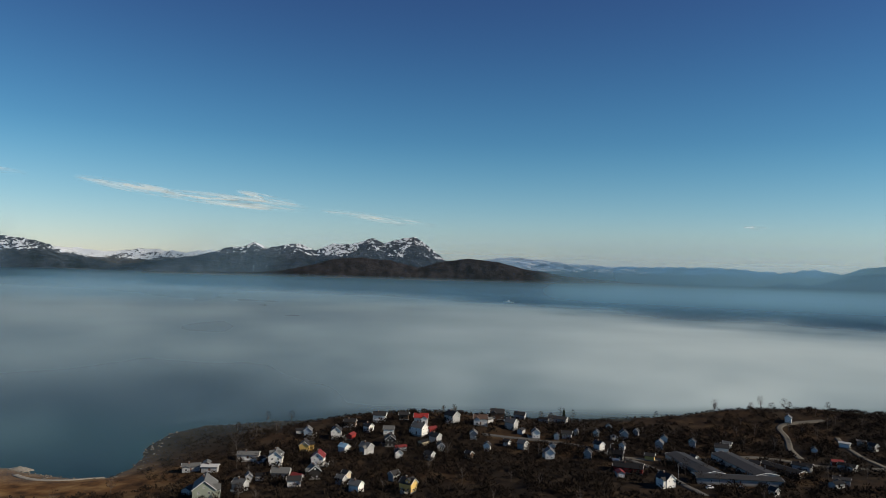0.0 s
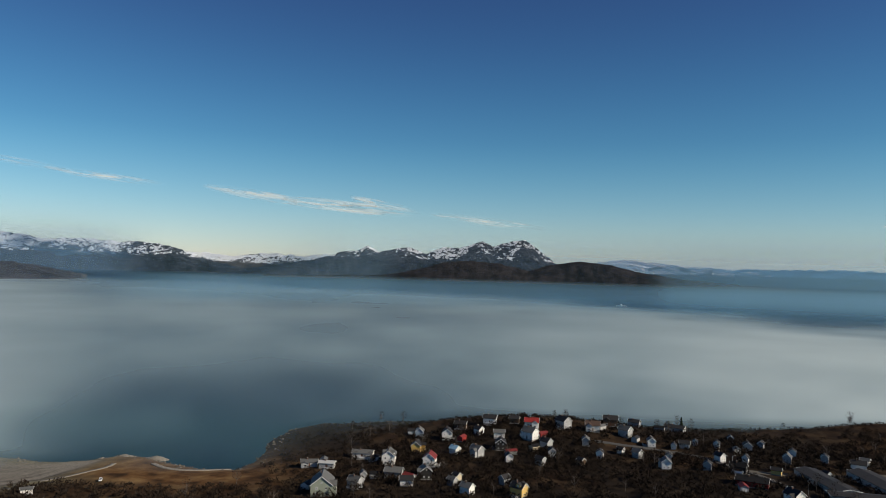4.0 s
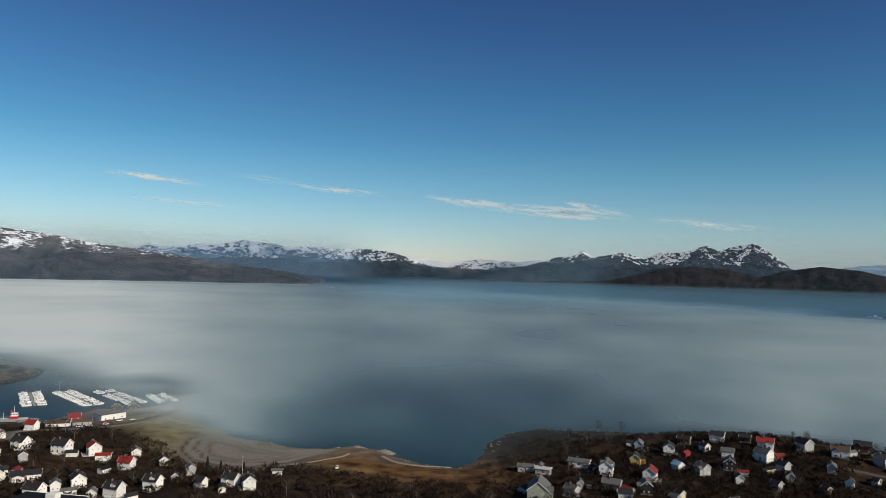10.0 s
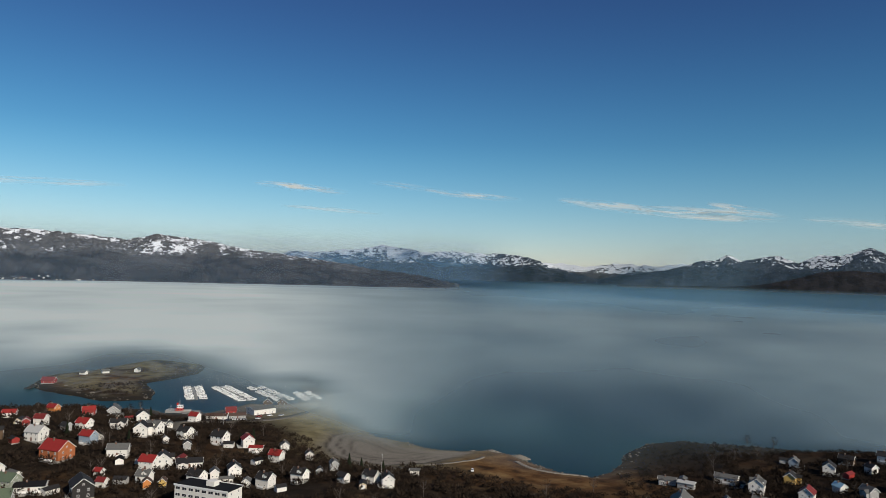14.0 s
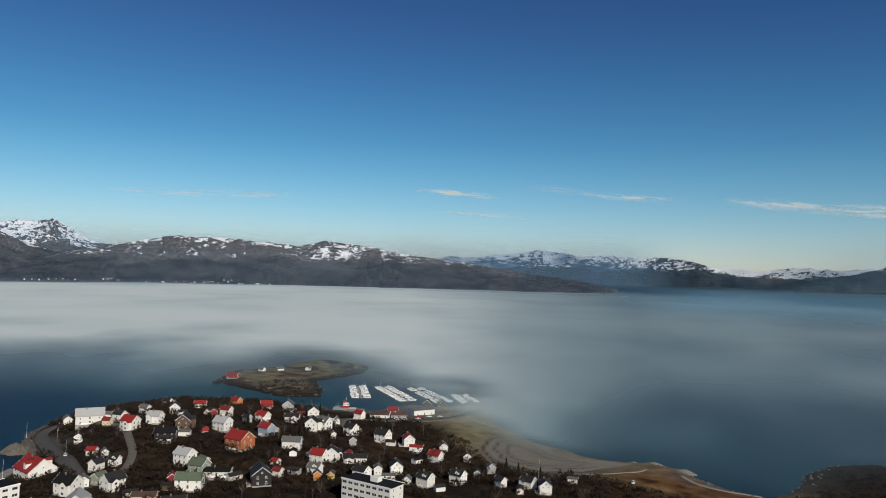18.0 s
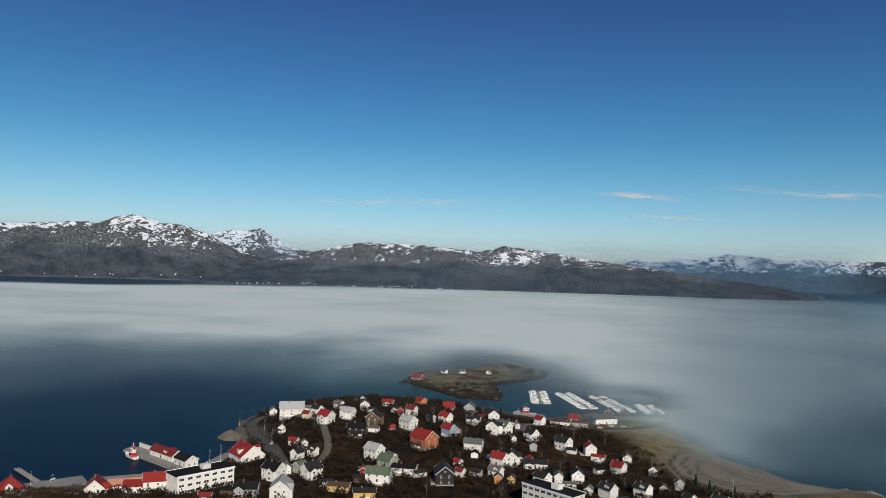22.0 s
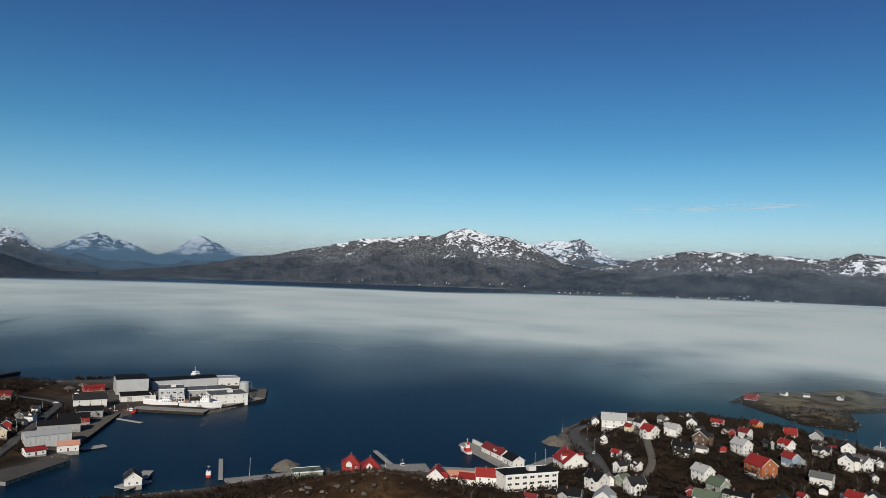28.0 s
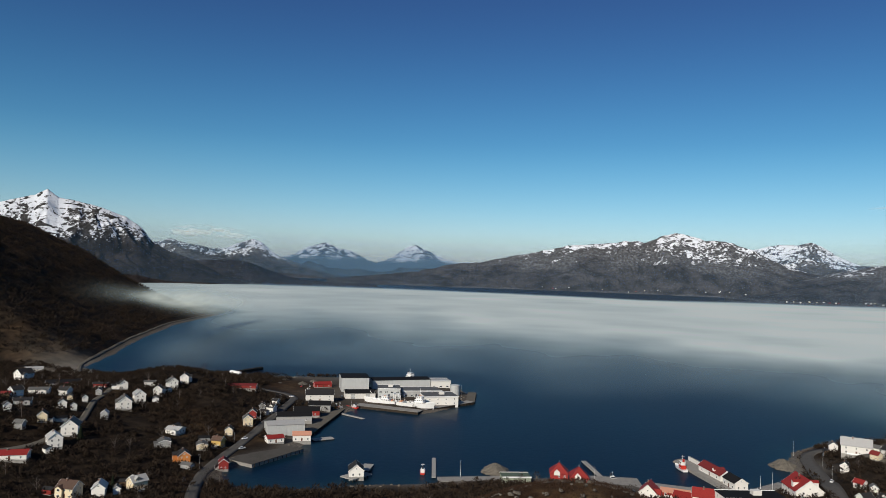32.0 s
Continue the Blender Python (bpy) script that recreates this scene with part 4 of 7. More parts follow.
house(109.8, 497.4, 74, 5.0, 3.8, 3.4, "white", "dark", chimney=False, plain=True, what="shed")
house(128.9, 496.4, 81, 6.8, 5.3, 4.2, "grey", "dark")
house(120.3, 467.0, 67, 4.7, 3.6, 3.3, "white", "dark", chimney=False, plain=True, what="shed")
house(141.2, 510.1, 66, 4.7, 3.6, 3.3, "grey", "dark", chimney=False, plain=True, what="shed")
house(124.3, 522.2, 79, 4.8, 3.7, 3.4, "brown", "dark", chimney=False, plain=True, what="shed")
house(146.6, 473.5, 69, 6.2, 4.7, 4.0, "grey", "grey")
house(154.5, 489.2, 73, 5.5, 4.2, 3.7, "white", "dark", chimney=False, what="shed")
house(131.5, 443.5, 155, 5.5, 3.2, 3.1, "yellow", "dark", chimney=False, plain=True, what="shed")
house(158.5, 442.6, 117, 4.0, 3.2, 3.1, "white", "dark", chimney=False, plain=True, what="shed")
house(185.0, 466.4, 159, 8.2, 5.1, 4.2, "white", "dark")
house(194.8, 481.7, 144, 5.1, 3.2, 3.1, "white", "grey", chimney=False, plain=True, what="shed")
house(170.8, 480.5, 69, 5.4, 4.2, 3.6, "grey", "dark", chimney=False, what="shed")
house(123.6, 387.0, 117, 8.0, 6.4, 4.9, "white", "dark")
house(111.4, 417.3, 159, 16.5, 9.8, 3.2, "red", "black", pitch=20)
house(109.9, 441.2, 154, 8.7, 4.9, 4.0, "black", "black")
house(269.9, 551.6, 61, 6.0, 4.6, 3.9, "white", "grey")
house(246.9, 469.3, 67, 4.7, 3.6, 3.3, "white", "dark", chimney=False, plain=True, what="shed")
house(279.0, 490.5, 139, 6.6, 3.7, 3.2, "white", "light", pitch=20, chimney=False, plain=True, what="shed")
house(294.4, 497.0, 142, 5.1, 3.2, 3.1, "white", "grey", pitch=20, chimney=False, plain=True, what="shed")
house(42.9, 523.9, 175, 10.0, 6.2, 4.8, "brown", "dark")
house(62.3, 549.0, 158, 8.1, 4.5, 3.8, "grey", "dark")
house(90.2, 541.3, 155, 14.4, 7.9, 3.2, "grey", "dark", pitch=20)
house(176.0, 373.8, 110, 4.3, 3.5, 3.2, "white", "dark", chimney=False, plain=True, what="shed")
house(1.8, 447.5, 95, 5.6, 4.3, 3.7, "grey", "dark", chimney=False, what="shed")
house(-4.9, 429.4, 143, 5.0, 4.0, 3.5, "grey", "dark", chimney=False, plain=True, what="shed")
house(19.1, 434.7, 133, 4.0, 3.2, 3.1, "brown", "dark", chimney=False, plain=True, what="shed")
house(93.1, 443.9, 75, 5.7, 4.4, 3.7, "grey", "dark", chimney=False, what="shed")
house(189.8, 428.6, 142, 6.2, 3.5, 3.2, "brown", "dark", chimney=False, plain=True, what="shed")
house(219.0, 429.5, 144, 10.6, 6.1, 3.2, "grey", "black", pitch=20)
house(247.0, 431.1, 134, 9.5, 5.2, 3.2, "grey", "black", pitch=20)
house(293.1, 481.8, 112, 5.1, 4.1, 3.6, "grey", "dark", chimney=False, what="shed")
house(226.5, 400.7, 150, 8.1, 5.0, 3.2, "grey", "dark", pitch=20)
# seen round 68 degrees
house(-504.2, 131.8, 256, 16.7, 10.4, 5.9, "white", "light")
house(-540.6, 127.1, 171, 6.9, 5.3, 4.3, "white", "grey")
house(-477.6, 135.3, 222, 5.1, 4.1, 3.6, "cream", "darkred", chimney=False, what="shed")
house(-500.4, 140.7, 238, 6.8, 3.7, 3.4, "white", "grey", chimney=False, plain=True, what="shed")
house(-472.2, 117.6, 162, 6.1, 4.7, 3.9, "white", "dark")
house(-432.9, 115.2, 223, 5.2, 4.1, 3.6, "white", "red", chimney=False, what="shed")
house(-424.3, 119.4, 169, 4.7, 3.6, 3.3, "white", "grey", chimney=False, plain=True, what="shed")
house(-406.7, 119.8, 212, 5.4, 4.3, 3.7, "white", "dark", chimney=False, dormer=True, what="shed")
house(-407.5, 110.8, 123, 6.4, 5.1, 4.2, "white", "dark")
house(-385.5, 99.3, 168, 5.7, 4.4, 3.8, "white", "grey")
house(-384.8, 106.2, 120, 6.1, 4.8, 4.0, "green", "green")
house(-482.4, 143.9, 210, 6.9, 5.5, 4.4, "white", "dark")
house(-457.3, 142.9, 207, 9.3, 7.5, 5.5, "white", "red", porch=3.4)
house(-491.0, 162.4, 211, 5.9, 4.7, 3.9, "white", "grey")
house(-555.2, 200.7, 204, 6.8, 5.4, 4.3, "white", "dark")
house(-475.4, 176.7, 157, 8.1, 6.2, 4.8, "white", "dark")
house(-456.4, 157.6, 219, 8.3, 6.6, 5.0, "white", "light")
house(-423.2, 152.5, 239, 11.9, 6.7, 5.1, "black", "black")
house(-435.7, 167.8, 150, 10.7, 8.3, 5.9, "brown", "dark")
house(-496.3, 202.5, 232, 7.8, 4.3, 3.7, "white", "red", chimney=False, what="shed")
house(-543.3, 251.3, 199, 7.5, 6.0, 4.7, "orange", "red")
house(-454.0, 203.2, 211, 6.8, 5.4, 4.3, "white", "darkred")
house(-451.2, 193.5, 154, 5.2, 4.0, 3.5, "red", "darkred", chimney=False, what="shed")
house(-424.9, 188.1, 202, 9.6, 7.7, 5.6, "white", "light", porch=3.4)
house(-436.1, 209.6, 197, 5.0, 4.0, 3.6, "grey", "dark", chimney=False, what="shed")
house(-521.2, 266.5, 244, 8.6, 5.4, 4.3, "red", "red")
house(-436.9, 221.1, 202, 7.8, 6.3, 4.8, "white", "red", porch=2.8)
house(-410.0, 210.2, 198, 8.0, 6.4, 4.9, "blue", "red")
house(-392.1, 184.4, 197, 13.6, 10.8, 5.9, "brick", "red")
house(-508.3, 278.9, 143, 10.2, 7.9, 5.7, "grey", "grey")
house(-437.2, 243.3, 227, 9.5, 5.3, 4.3, "white", "dark")
house(-457.3, 271.4, 152, 10.3, 8.0, 5.8, "white", "dark")
house(-415.4, 245.9, 143, 10.3, 7.9, 5.7, "white", "dark")
house(-442.7, 276.8, 222, 8.4, 4.6, 3.2, "white", "dark", pitch=20)
house(-431.1, 275.7, 147, 4.5, 3.5, 3.3, "white", "grey", chimney=False, plain=True, what="shed")
house(-399.1, 266.3, 192, 8.3, 6.6, 5.0, "white", "dark")
house(-394.8, 249.7, 157, 4.2, 3.2, 3.1, "white", "grey", chimney=False, plain=True, what="shed")
house(-380.9, 212.4, 226, 10.9, 6.0, 4.7, "white", "grey")
house(-416.6, 255.4, 199, 9.5, 7.6, 5.5, "white", "grey", dormer=True)
house(-353.4, 214.6, 204, 8.6, 6.9, 5.2, "white", "red")
house(-356.7, 189.1, 200, 4.2, 3.4, 3.2, "white", "red", chimney=False, plain=True, what="shed")
house(-334.7, 201.0, 208, 6.8, 5.5, 4.4, "white", "grey", dormer=True)
house(-352.8, 222.5, 147, 9.7, 7.5, 5.5, "white", "dark", porch=3.4)
house(-385.1, 149.7, 204, 9.6, 7.6, 5.6, "white", "light")
house(-367.4, 150.7, 206, 9.2, 7.3, 5.4, "green", "green")
house(-350.8, 139.3, 232, 12.9, 7.1, 5.3, "white", "green")
house(-362.8, 134.8, 158, 5.6, 4.3, 3.7, "red", "darkred", chimney=False, what="shed")
house(-359.6, 157.6, 234, 13.4, 7.5, 3.2, "white", "black", pitch=20)
house(-335.3, 169.7, 160, 12.2, 9.4, 5.9, "black", "dark", chimney=False)
house(-345.2, 233.8, 234, 13.5, 8.3, 3.2, "white", "dark", pitch=20)
house(-326.7, 197.6, 149, 4.8, 3.7, 3.4, "orange", "brown", chimney=False, plain=True, what="shed")
house(-324.4, 204.8, 139, 4.2, 3.2, 3.1, "yellow", "brown", chimney=False, plain=True, what="shed")
house(-378.7, 90.8, 212, 10.4, 8.3, 5.9, "white", "black")
house(-353.1, 71.4, 246, 11.3, 6.3, 4.9, "grey", "black")
house(-370.5, 108.6, 108, 9.4, 7.5, 5.5, "white", "dark")
house(-344.3, 115.4, 239, 10.8, 6.1, 3.2, "yellow", "brown", pitch=20)
house(-330.8, 124.1, 248, 10.6, 6.5, 3.2, "yellow", "dark", pitch=20)
house(-343.2, 86.0, 159, 12.2, 9.3, 5.9, "white", "light")
house(-349.8, 51.8, 245, 5.8, 3.2, 3.1, "white", "darkred", chimney=False, plain=True, what="shed")
house(-387.0, 34.1, 265, 13.8, 8.6, 5.9, "white", "red")
# seen round 53 degrees
house(-375.8, 275.6, 195, 9.1, 7.3, 5.4, "white", "dark")
house(-360.9, 285.1, 151, 9.0, 6.9, 5.2, "white", "red")
house(-347.3, 280.7, 221, 7.9, 4.5, 3.2, "white", "red", pitch=20)
house(-320.9, 274.2, 197, 7.3, 5.9, 4.6, "white", "red")
house(-345.2, 301.4, 142, 6.6, 5.0, 4.1, "white", "grey")
house(-320.3, 298.9, 142, 5.9, 4.5, 3.8, "white", "dark")
house(-284.2, 259.1, 192, 7.6, 6.1, 4.7, "white", "dark", dormer=True)
house(-289.6, 240.9, 190, 7.9, 6.3, 4.8, "white", "dark", dormer=True)
house(-294.9, 232.9, 134, 4.8, 3.7, 3.4, "white", "grey", chimney=False, plain=True, what="shed")
house(-265.9, 272.9, 179, 5.4, 4.3, 3.7, "white", "dark", chimney=False, what="shed")
house(-288.0, 287.7, 142, 5.9, 4.5, 3.8, "grey", "grey")
house(-254.5, 282.2, 189, 7.1, 5.7, 4.5, "white", "dark", porch=2.6)
house(-243.9, 283.1, 138, 8.1, 6.2, 4.8, "white", "dark")
house(-316.8, 219.2, 192, 8.1, 6.4, 4.9, "white", "dark")
house(-317.8, 230.3, 147, 5.7, 4.4, 3.7, "white", "grey", chimney=False, what="shed")
house(-313.7, 239.7, 148, 8.5, 6.6, 5.0, "white", "dark")
house(-450.7, 308.0, 198, 6.8, 5.5, 4.4, "white", "red")
house(-247.8, 310.3, 216, 5.1, 3.2, 3.1, "white", "grey", pitch=20, chimney=False, plain=True, what="shed")
house(-285.3, 274.2, 137, 4.3, 3.3, 3.1, "grey", "dark", chimney=False, plain=True, what="shed")
house(-374.5, 251.4, 149, 5.6, 4.3, 3.7, "grey", "dark", chimney=False, what="shed")
house(-341.5, 182.7, 205, 4.5, 3.6, 3.3, "white", "darkred", chimney=False, plain=True, what="shed")
# seen round 106 degrees
house(-534.1, -552.1, 172, 13.0, 10.4, 5.9, "white", "dark")
house(-580.7, -588.0, 315, 15.5, 9.6, 3.2, "white", "light", pitch=20)
house(-493.5, -468.3, 314, 26.0, 11.0, 3.2, "white", "black", pitch=20)
house(-472.4, -412.1, 295, 10.0, 5.5, 3.2, "red", "dark", pitch=20)
house(-469.7, -395.3, 311, 6.3, 3.9, 3.2, "white", "dark", pitch=20, chimney=False, plain=True, what="shed")
house(-473.2, -391.4, 228, 7.6, 5.8, 4.6, "white", "dark")
house(-488.9, -379.2, 303, 8.1, 4.8, 3.2, "white", "grey", pitch=20)
house(-474.3, -359.7, 209, 8.4, 6.4, 4.9, "white", "dark")
house(-494.3, -361.9, 223, 9.7, 7.4, 5.5, "white", "grey")
house(-510.1, -361.8, 209, 8.8, 6.8, 5.1, "white", "dark")
house(-451.1, -358.6, 227, 10.1, 7.8, 5.7, "white", "light")
house(-426.3, -350.8, 222, 11.7, 9.0, 5.9, "white", "grey", porch=4.0)
house(-379.8, -398.4, 168, 6.9, 5.5, 4.4, "white", "dark")
house(-403.7, -403.0, 301, 12.4, 6.9, 3.2, "white", "grey", pitch=20)
house(-414.8, -391.7, 276, 7.1, 5.7, 4.5, "white", "dark")
house(-385.4, -365.7, 225, 6.6, 5.0, 4.1, "white", "dark")
house(-390.3, -361.1, 227, 4.7, 3.6, 3.3, "white", "grey", chimney=False, plain=True, what="shed")
house(-414.3, -374.1, 230, 4.4, 3.4, 3.2, "white", "dark", chimney=False, plain=True, what="shed")
house(-354.4, -350.5, 220, 7.0, 5.4, 4.3, "cream", "dark")
house(-395.1, -340.3, 212, 5.5, 4.3, 3.7, "grey", "light", chimney=False, what="shed")
house(-335.6, -347.9, 284, 5.0, 4.0, 3.5, "grey", "grey", chimney=False, plain=True, what="shed")
house(-353.8, -328.4, 214, 12.0, 9.2, 5.9, "white", "grey", porch=4.1)
house(-331.6, -319.1, 231, 9.8, 7.5, 5.5, "white", "light")
house(-303.0, -318.5, 302, 16.1, 8.9, 3.2, "white", "red", pitch=20)
house(-404.2, -292.2, 271, 9.7, 7.8, 3.2, "white", "light", pitch=20)
house(-378.0, -280.9, 222, 9.2, 7.1, 3.2, "grey", "grey", pitch=20)
house(-363.1, -256.2, 222, 8.8, 6.7, 5.1, "orange", "dark")
house(-389.8, -262.1, 215, 8.4, 6.4, 3.2, "cream", "grey", pitch=20)
house(-400.7, -257.6, 270, 6.6, 5.3, 4.3, "yellow", "brown")
house(-424.3, -264.9, 207, 6.2, 4.8, 4.0, "cream", "dark")
house(-453.3, -268.4, 214, 8.4, 6.5, 4.9, "cream", "grey")
house(-475.8, -277.7, 207, 7.3, 5.6, 4.5, "red", "dark")
house(-502.0, -276.9, 266, 6.6, 5.2, 4.2, "white", "dark", dormer=True)
house(-525.1, -285.8, 263, 4.8, 3.8, 3.4, "white", "dark", chimney=False, plain=True, what="shed")
house(-501.5, -284.6, 209, 6.1, 4.7, 3.9, "grey", "dark")
house(-369.8, -233.6, 213, 7.1, 5.4, 4.3, "red", "darkred", chimney=False)
house(-305.6, -241.8, 160, 7.8, 6.2, 4.8, "cream", "light", dormer=True)
house(-285.2, -246.6, 212, 7.5, 5.8, 4.5, "white", "light")
house(-277.8, -257.0, 274, 8.8, 7.0, 5.2, "cream", "brown")
house(-292.4, -242.8, 220, 4.2, 3.2, 3.1, "white", "grey", chimney=False, plain=True, what="shed")
house(-348.4, -371.7, 233, 5.4, 4.1, 3.6, "white", "dark", chimney=False, what="shed")
house(-365.2, -377.3, 310, 9.9, 5.8, 3.2, "grey", "dark", pitch=20)
house(-445.4, -389.8, 215, 5.2, 4.0, 3.5, "grey", "dark", chimney=False, what="shed")
garage(-93.9, 484.3, 188, 5.0, 4.2, "white", "dark")
garage(-57.4, 471.3, 74, 7.4, 3.8, "red", "darkred")
garage(-4.5, 483.3, 224, 7.2, 3.9, "red", "darkred")
garage(-23.4, 446.7, 24, 7.2, 3.6, "grey", "darkred")
garage(-102.9, 414.0, 60, 7.2, 3.6, "white", "black")
garage(-92.1, 378.8, 195, 7.3, 4.1, "white", "black")
garage(-130.1, 403.9, 283, 6.5, 3.9, "brown", "grey")
garage(-122.6, 353.5, 83, 5.5, 4.3, "white", "dark")
garage(-73.8, 377.6, 329, 6.2, 4.3, "grey", "darkred")
garage(-9.4, 457.3, 51, 6.9, 3.8, "cream", "black")
garage(35.6, 510.6, 52, 7.0, 3.6, "grey", "grey")
garage(57.2, 493.8, 65, 6.6, 3.7, "grey", "dark")
garage(120.8, 490.2, 272, 5.2, 3.8, "white", "grey")
garage(189.8, 476.9, 238, 7.5, 3.5, "white", "grey")
garage(103.9, 406.8, 268, 6.5, 4.2, "grey", "darkred")
garage(50.1, 517.2, 176, 5.6, 3.8, "cream", "black")
garage(79.0, 538.6, 163, 7.0, 3.9, "grey", "black")
garage(246.9, 442.4, 165, 6.4, 4.2, "red", "darkred")
garage(220.1, 394.4, 24, 7.4, 4.4, "grey", "black")
garage(-531.4, 121.2, 174, 6.6, 3.9, "brown", "dark")
garage(-476.8, 151.5, 108, 7.4, 3.6, "brown", "black")
garage(-465.6, 177.8, 270, 5.5, 4.3, "white", "dark")
garage(-424.8, 164.4, 232, 6.5, 4.0, "white", "grey")
garage(-460.5, 193.7, 316, 6.8, 4.0, "cream", "dark")
garage(-426.8, 176.8, 181, 5.4, 4.2, "red", "dark")
garage(-527.7, 273.0, 320, 6.3, 3.9, "grey", "darkred")
garage(-414.9, 219.3, 152, 5.1, 4.3, "white", "black")
garage(-498.2, 276.3, 56, 7.1, 4.2, "white", "grey")
garage(-468.1, 267.6, 259, 5.5, 4.2, "cream", "darkred")
garage(-404.2, 274.7, 191, 5.5, 3.9, "grey", "black")
garage(-370.5, 207.5, 149, 6.8, 4.2, "white", "black")
garage(-365.2, 216.2, 291, 5.2, 3.6, "grey", "dark")
garage(-340.6, 191.9, 218, 6.3, 4.4, "grey", "dark")
garage(-380.7, 158.6, 187, 7.1, 4.1, "white", "grey")
garage(-355.6, 129.9, 217, 5.3, 3.7, "brown", "dark")
garage(-350.2, 162.2, 99, 7.4, 4.3, "white", "dark")
garage(-355.6, 235.2, 130, 7.2, 4.1, "grey", "darkred")
garage(-360.1, 63.7, 62, 6.2, 3.5, "brown", "black")
garage(-353.5, 111.7, 75, 6.8, 3.7, "white", "dark")
garage(-355.0, 87.6, 350, 5.8, 4.3, "cream", "darkred")
garage(-392.3, 45.1, 92, 6.3, 3.4, "grey", "black")
garage(-366.0, 274.9, 221, 5.8, 4.3, "white", "dark")
garage(-324.4, 263.0, 91, 5.5, 4.0, "white", "black")
garage(-278.8, 241.4, 73, 5.2, 3.9, "white", "dark")
garage(-251.6, 272.8, 313, 6.5, 3.6, "cream", "dark")
garage(-307.6, 212.4, 272, 7.0, 4.1, "grey", "dark")
garage(-306.9, 229.5, 58, 6.9, 3.4, "white", "grey")
garage(-539.8, -565.0, 21, 7.3, 4.1, "cream", "darkred")
garage(-485.1, -458.5, 197, 6.4, 3.8, "cream", "darkred")
garage(-484.4, -359.5, 79, 5.6, 4.0, "white", "black")
garage(-459.6, -350.9, 40, 5.6, 4.4, "white", "grey")
garage(-370.8, -397.2, 107, 6.7, 3.7, "brown", "darkred")
garage(-408.7, -381.6, 222, 5.9, 3.4, "cream", "grey")
garage(-364.7, -346.9, 332, 6.8, 3.6, "grey", "black")
garage(-322.5, -314.2, 243, 5.2, 4.2, "white", "black")
garage(-413.9, -299.2, 8, 6.1, 4.2, "white", "dark")
garage(-355.6, -247.9, 84, 6.8, 3.9, "grey", "grey")
garage(-402.1, -268.9, 301, 6.6, 4.0, "grey", "black")
garage(-463.2, -275.3, 12, 5.4, 4.0, "white", "darkred")
garage(-493.0, -277.6, 256, 6.5, 3.5, "grey", "dark")
garage(-308.0, -250.7, 301, 5.4, 3.6, "brown", "dark")
garage(-277.1, -268.1, 271, 5.2, 3.5, "red", "dark")


# ---- other builders ----
def twig_material(name="bare_twigs", dark=0.0):
    """Leafless twigs, bush by bush grey, brown, reddish or olive; dark: the share of near-black mixed in."""
    m, t, b = nodes_of(name)
    p = place_of(t)
    c = ramp(t, noise_of(t, 0.11, 3, p), [(0.3, (0.018, 0.014, 0.011)), (0.43, (0.040, 0.028, 0.019)), (0.52, (0.030, 0.023, 0.018)), (0.6, (0.046, 0.030, 0.021)), (0.72, (0.044, 0.038, 0.025))])
    c = mixed(t, ramp(t, t.nodes.new("ShaderNodeNewGeometry").outputs["Random Per Island"], [(0, grey(dark)), (1, grey(0.5 + dark / 2))]), c, (0.016, 0.012, 0.009))
    t.links.new(c, b.inputs["Base Color"])
    b.inputs["Roughness"].default_value, b.inputs["Specular IOR Level"].default_value = 0.95, 0.05
    return m


ASPHALT = painted("worn_asphalt", (0.085, 0.082, 0.077), 0.9, 0.25, 0.3)
GRAVEL_ROAD = painted("gravel_road", (0.12, 0.11, 0.092), 0.95, 0.25, 0.3)
CONCRETE = painted("quay_concrete", (0.27, 0.26, 0.24), 0.9, 0.3, 0.4)
TIMBER = painted("tarred_timber", (0.045, 0.036, 0.028), 0.85, 0.35, 0.8)
METAL_WALL = painted("pale_sheet_metal", (0.50, 0.51, 0.50), 0.45, 0.18, 0.15)
HULL_WHITE = painted("white_hull", (0.78, 0.78, 0.76), 0.3, 0.15, 0.5)
HULL_DARK = painted("dark_hull", (0.03, 0.035, 0.045), 0.4, 0.3, 0.5)
HULL_RED = painted("red_hull", (0.50, 0.035, 0.02), 0.35, 0.2, 0.5)
STONE = painted("shore_stone", (0.23, 0.205, 0.17), 0.9, 0.45, 0.5)
BARK = painted("birch_bark", (0.13, 0.11, 0.095), 0.9, 0.4, 2.0)
# the second is the same twigs with shade put into their colour
TWIGS, SHADED_TWIGS = twig_material("bare_twigs", 0.3), twig_material("shaded_twigs", 0.75)
YARD = painted("packed_gravel", (0.075, 0.07, 0.062), 0.95, 0.35, 0.15)
SHORE_ROCK = painted("wet_shore_rock", (0.13, 0.115, 0.095), 0.9, 0.5, 0.5)
KNOLL_ROCK = painted("lichened_rock", (0.15, 0.135, 0.112), 0.95, 0.45, 0.5)
HEATHER = painted("heather_twigs", (0.048, 0.028, 0.018), 0.95, 0.4, 0.2)
NEEDLES = painted("spruce_needles", (0.016, 0.022, 0.012), 0.9, 0.3, 1.5)
RUBBER = painted("tyre_rubber", (0.02, 0.02, 0.02), 0.9, 0.2)
CAR_PAINT = [painted("silver_car_paint", (0.50, 0.51, 0.52), 0.3, 0.05), painted("white_car_paint", (0.75, 0.75, 0.75), 0.3, 0.05), painted("dark_car_paint", (0.03, 0.035, 0.045), 0.3, 0.1),
             painted("red_car_paint", (0.35, 0.03, 0.025), 0.3, 0.1)]


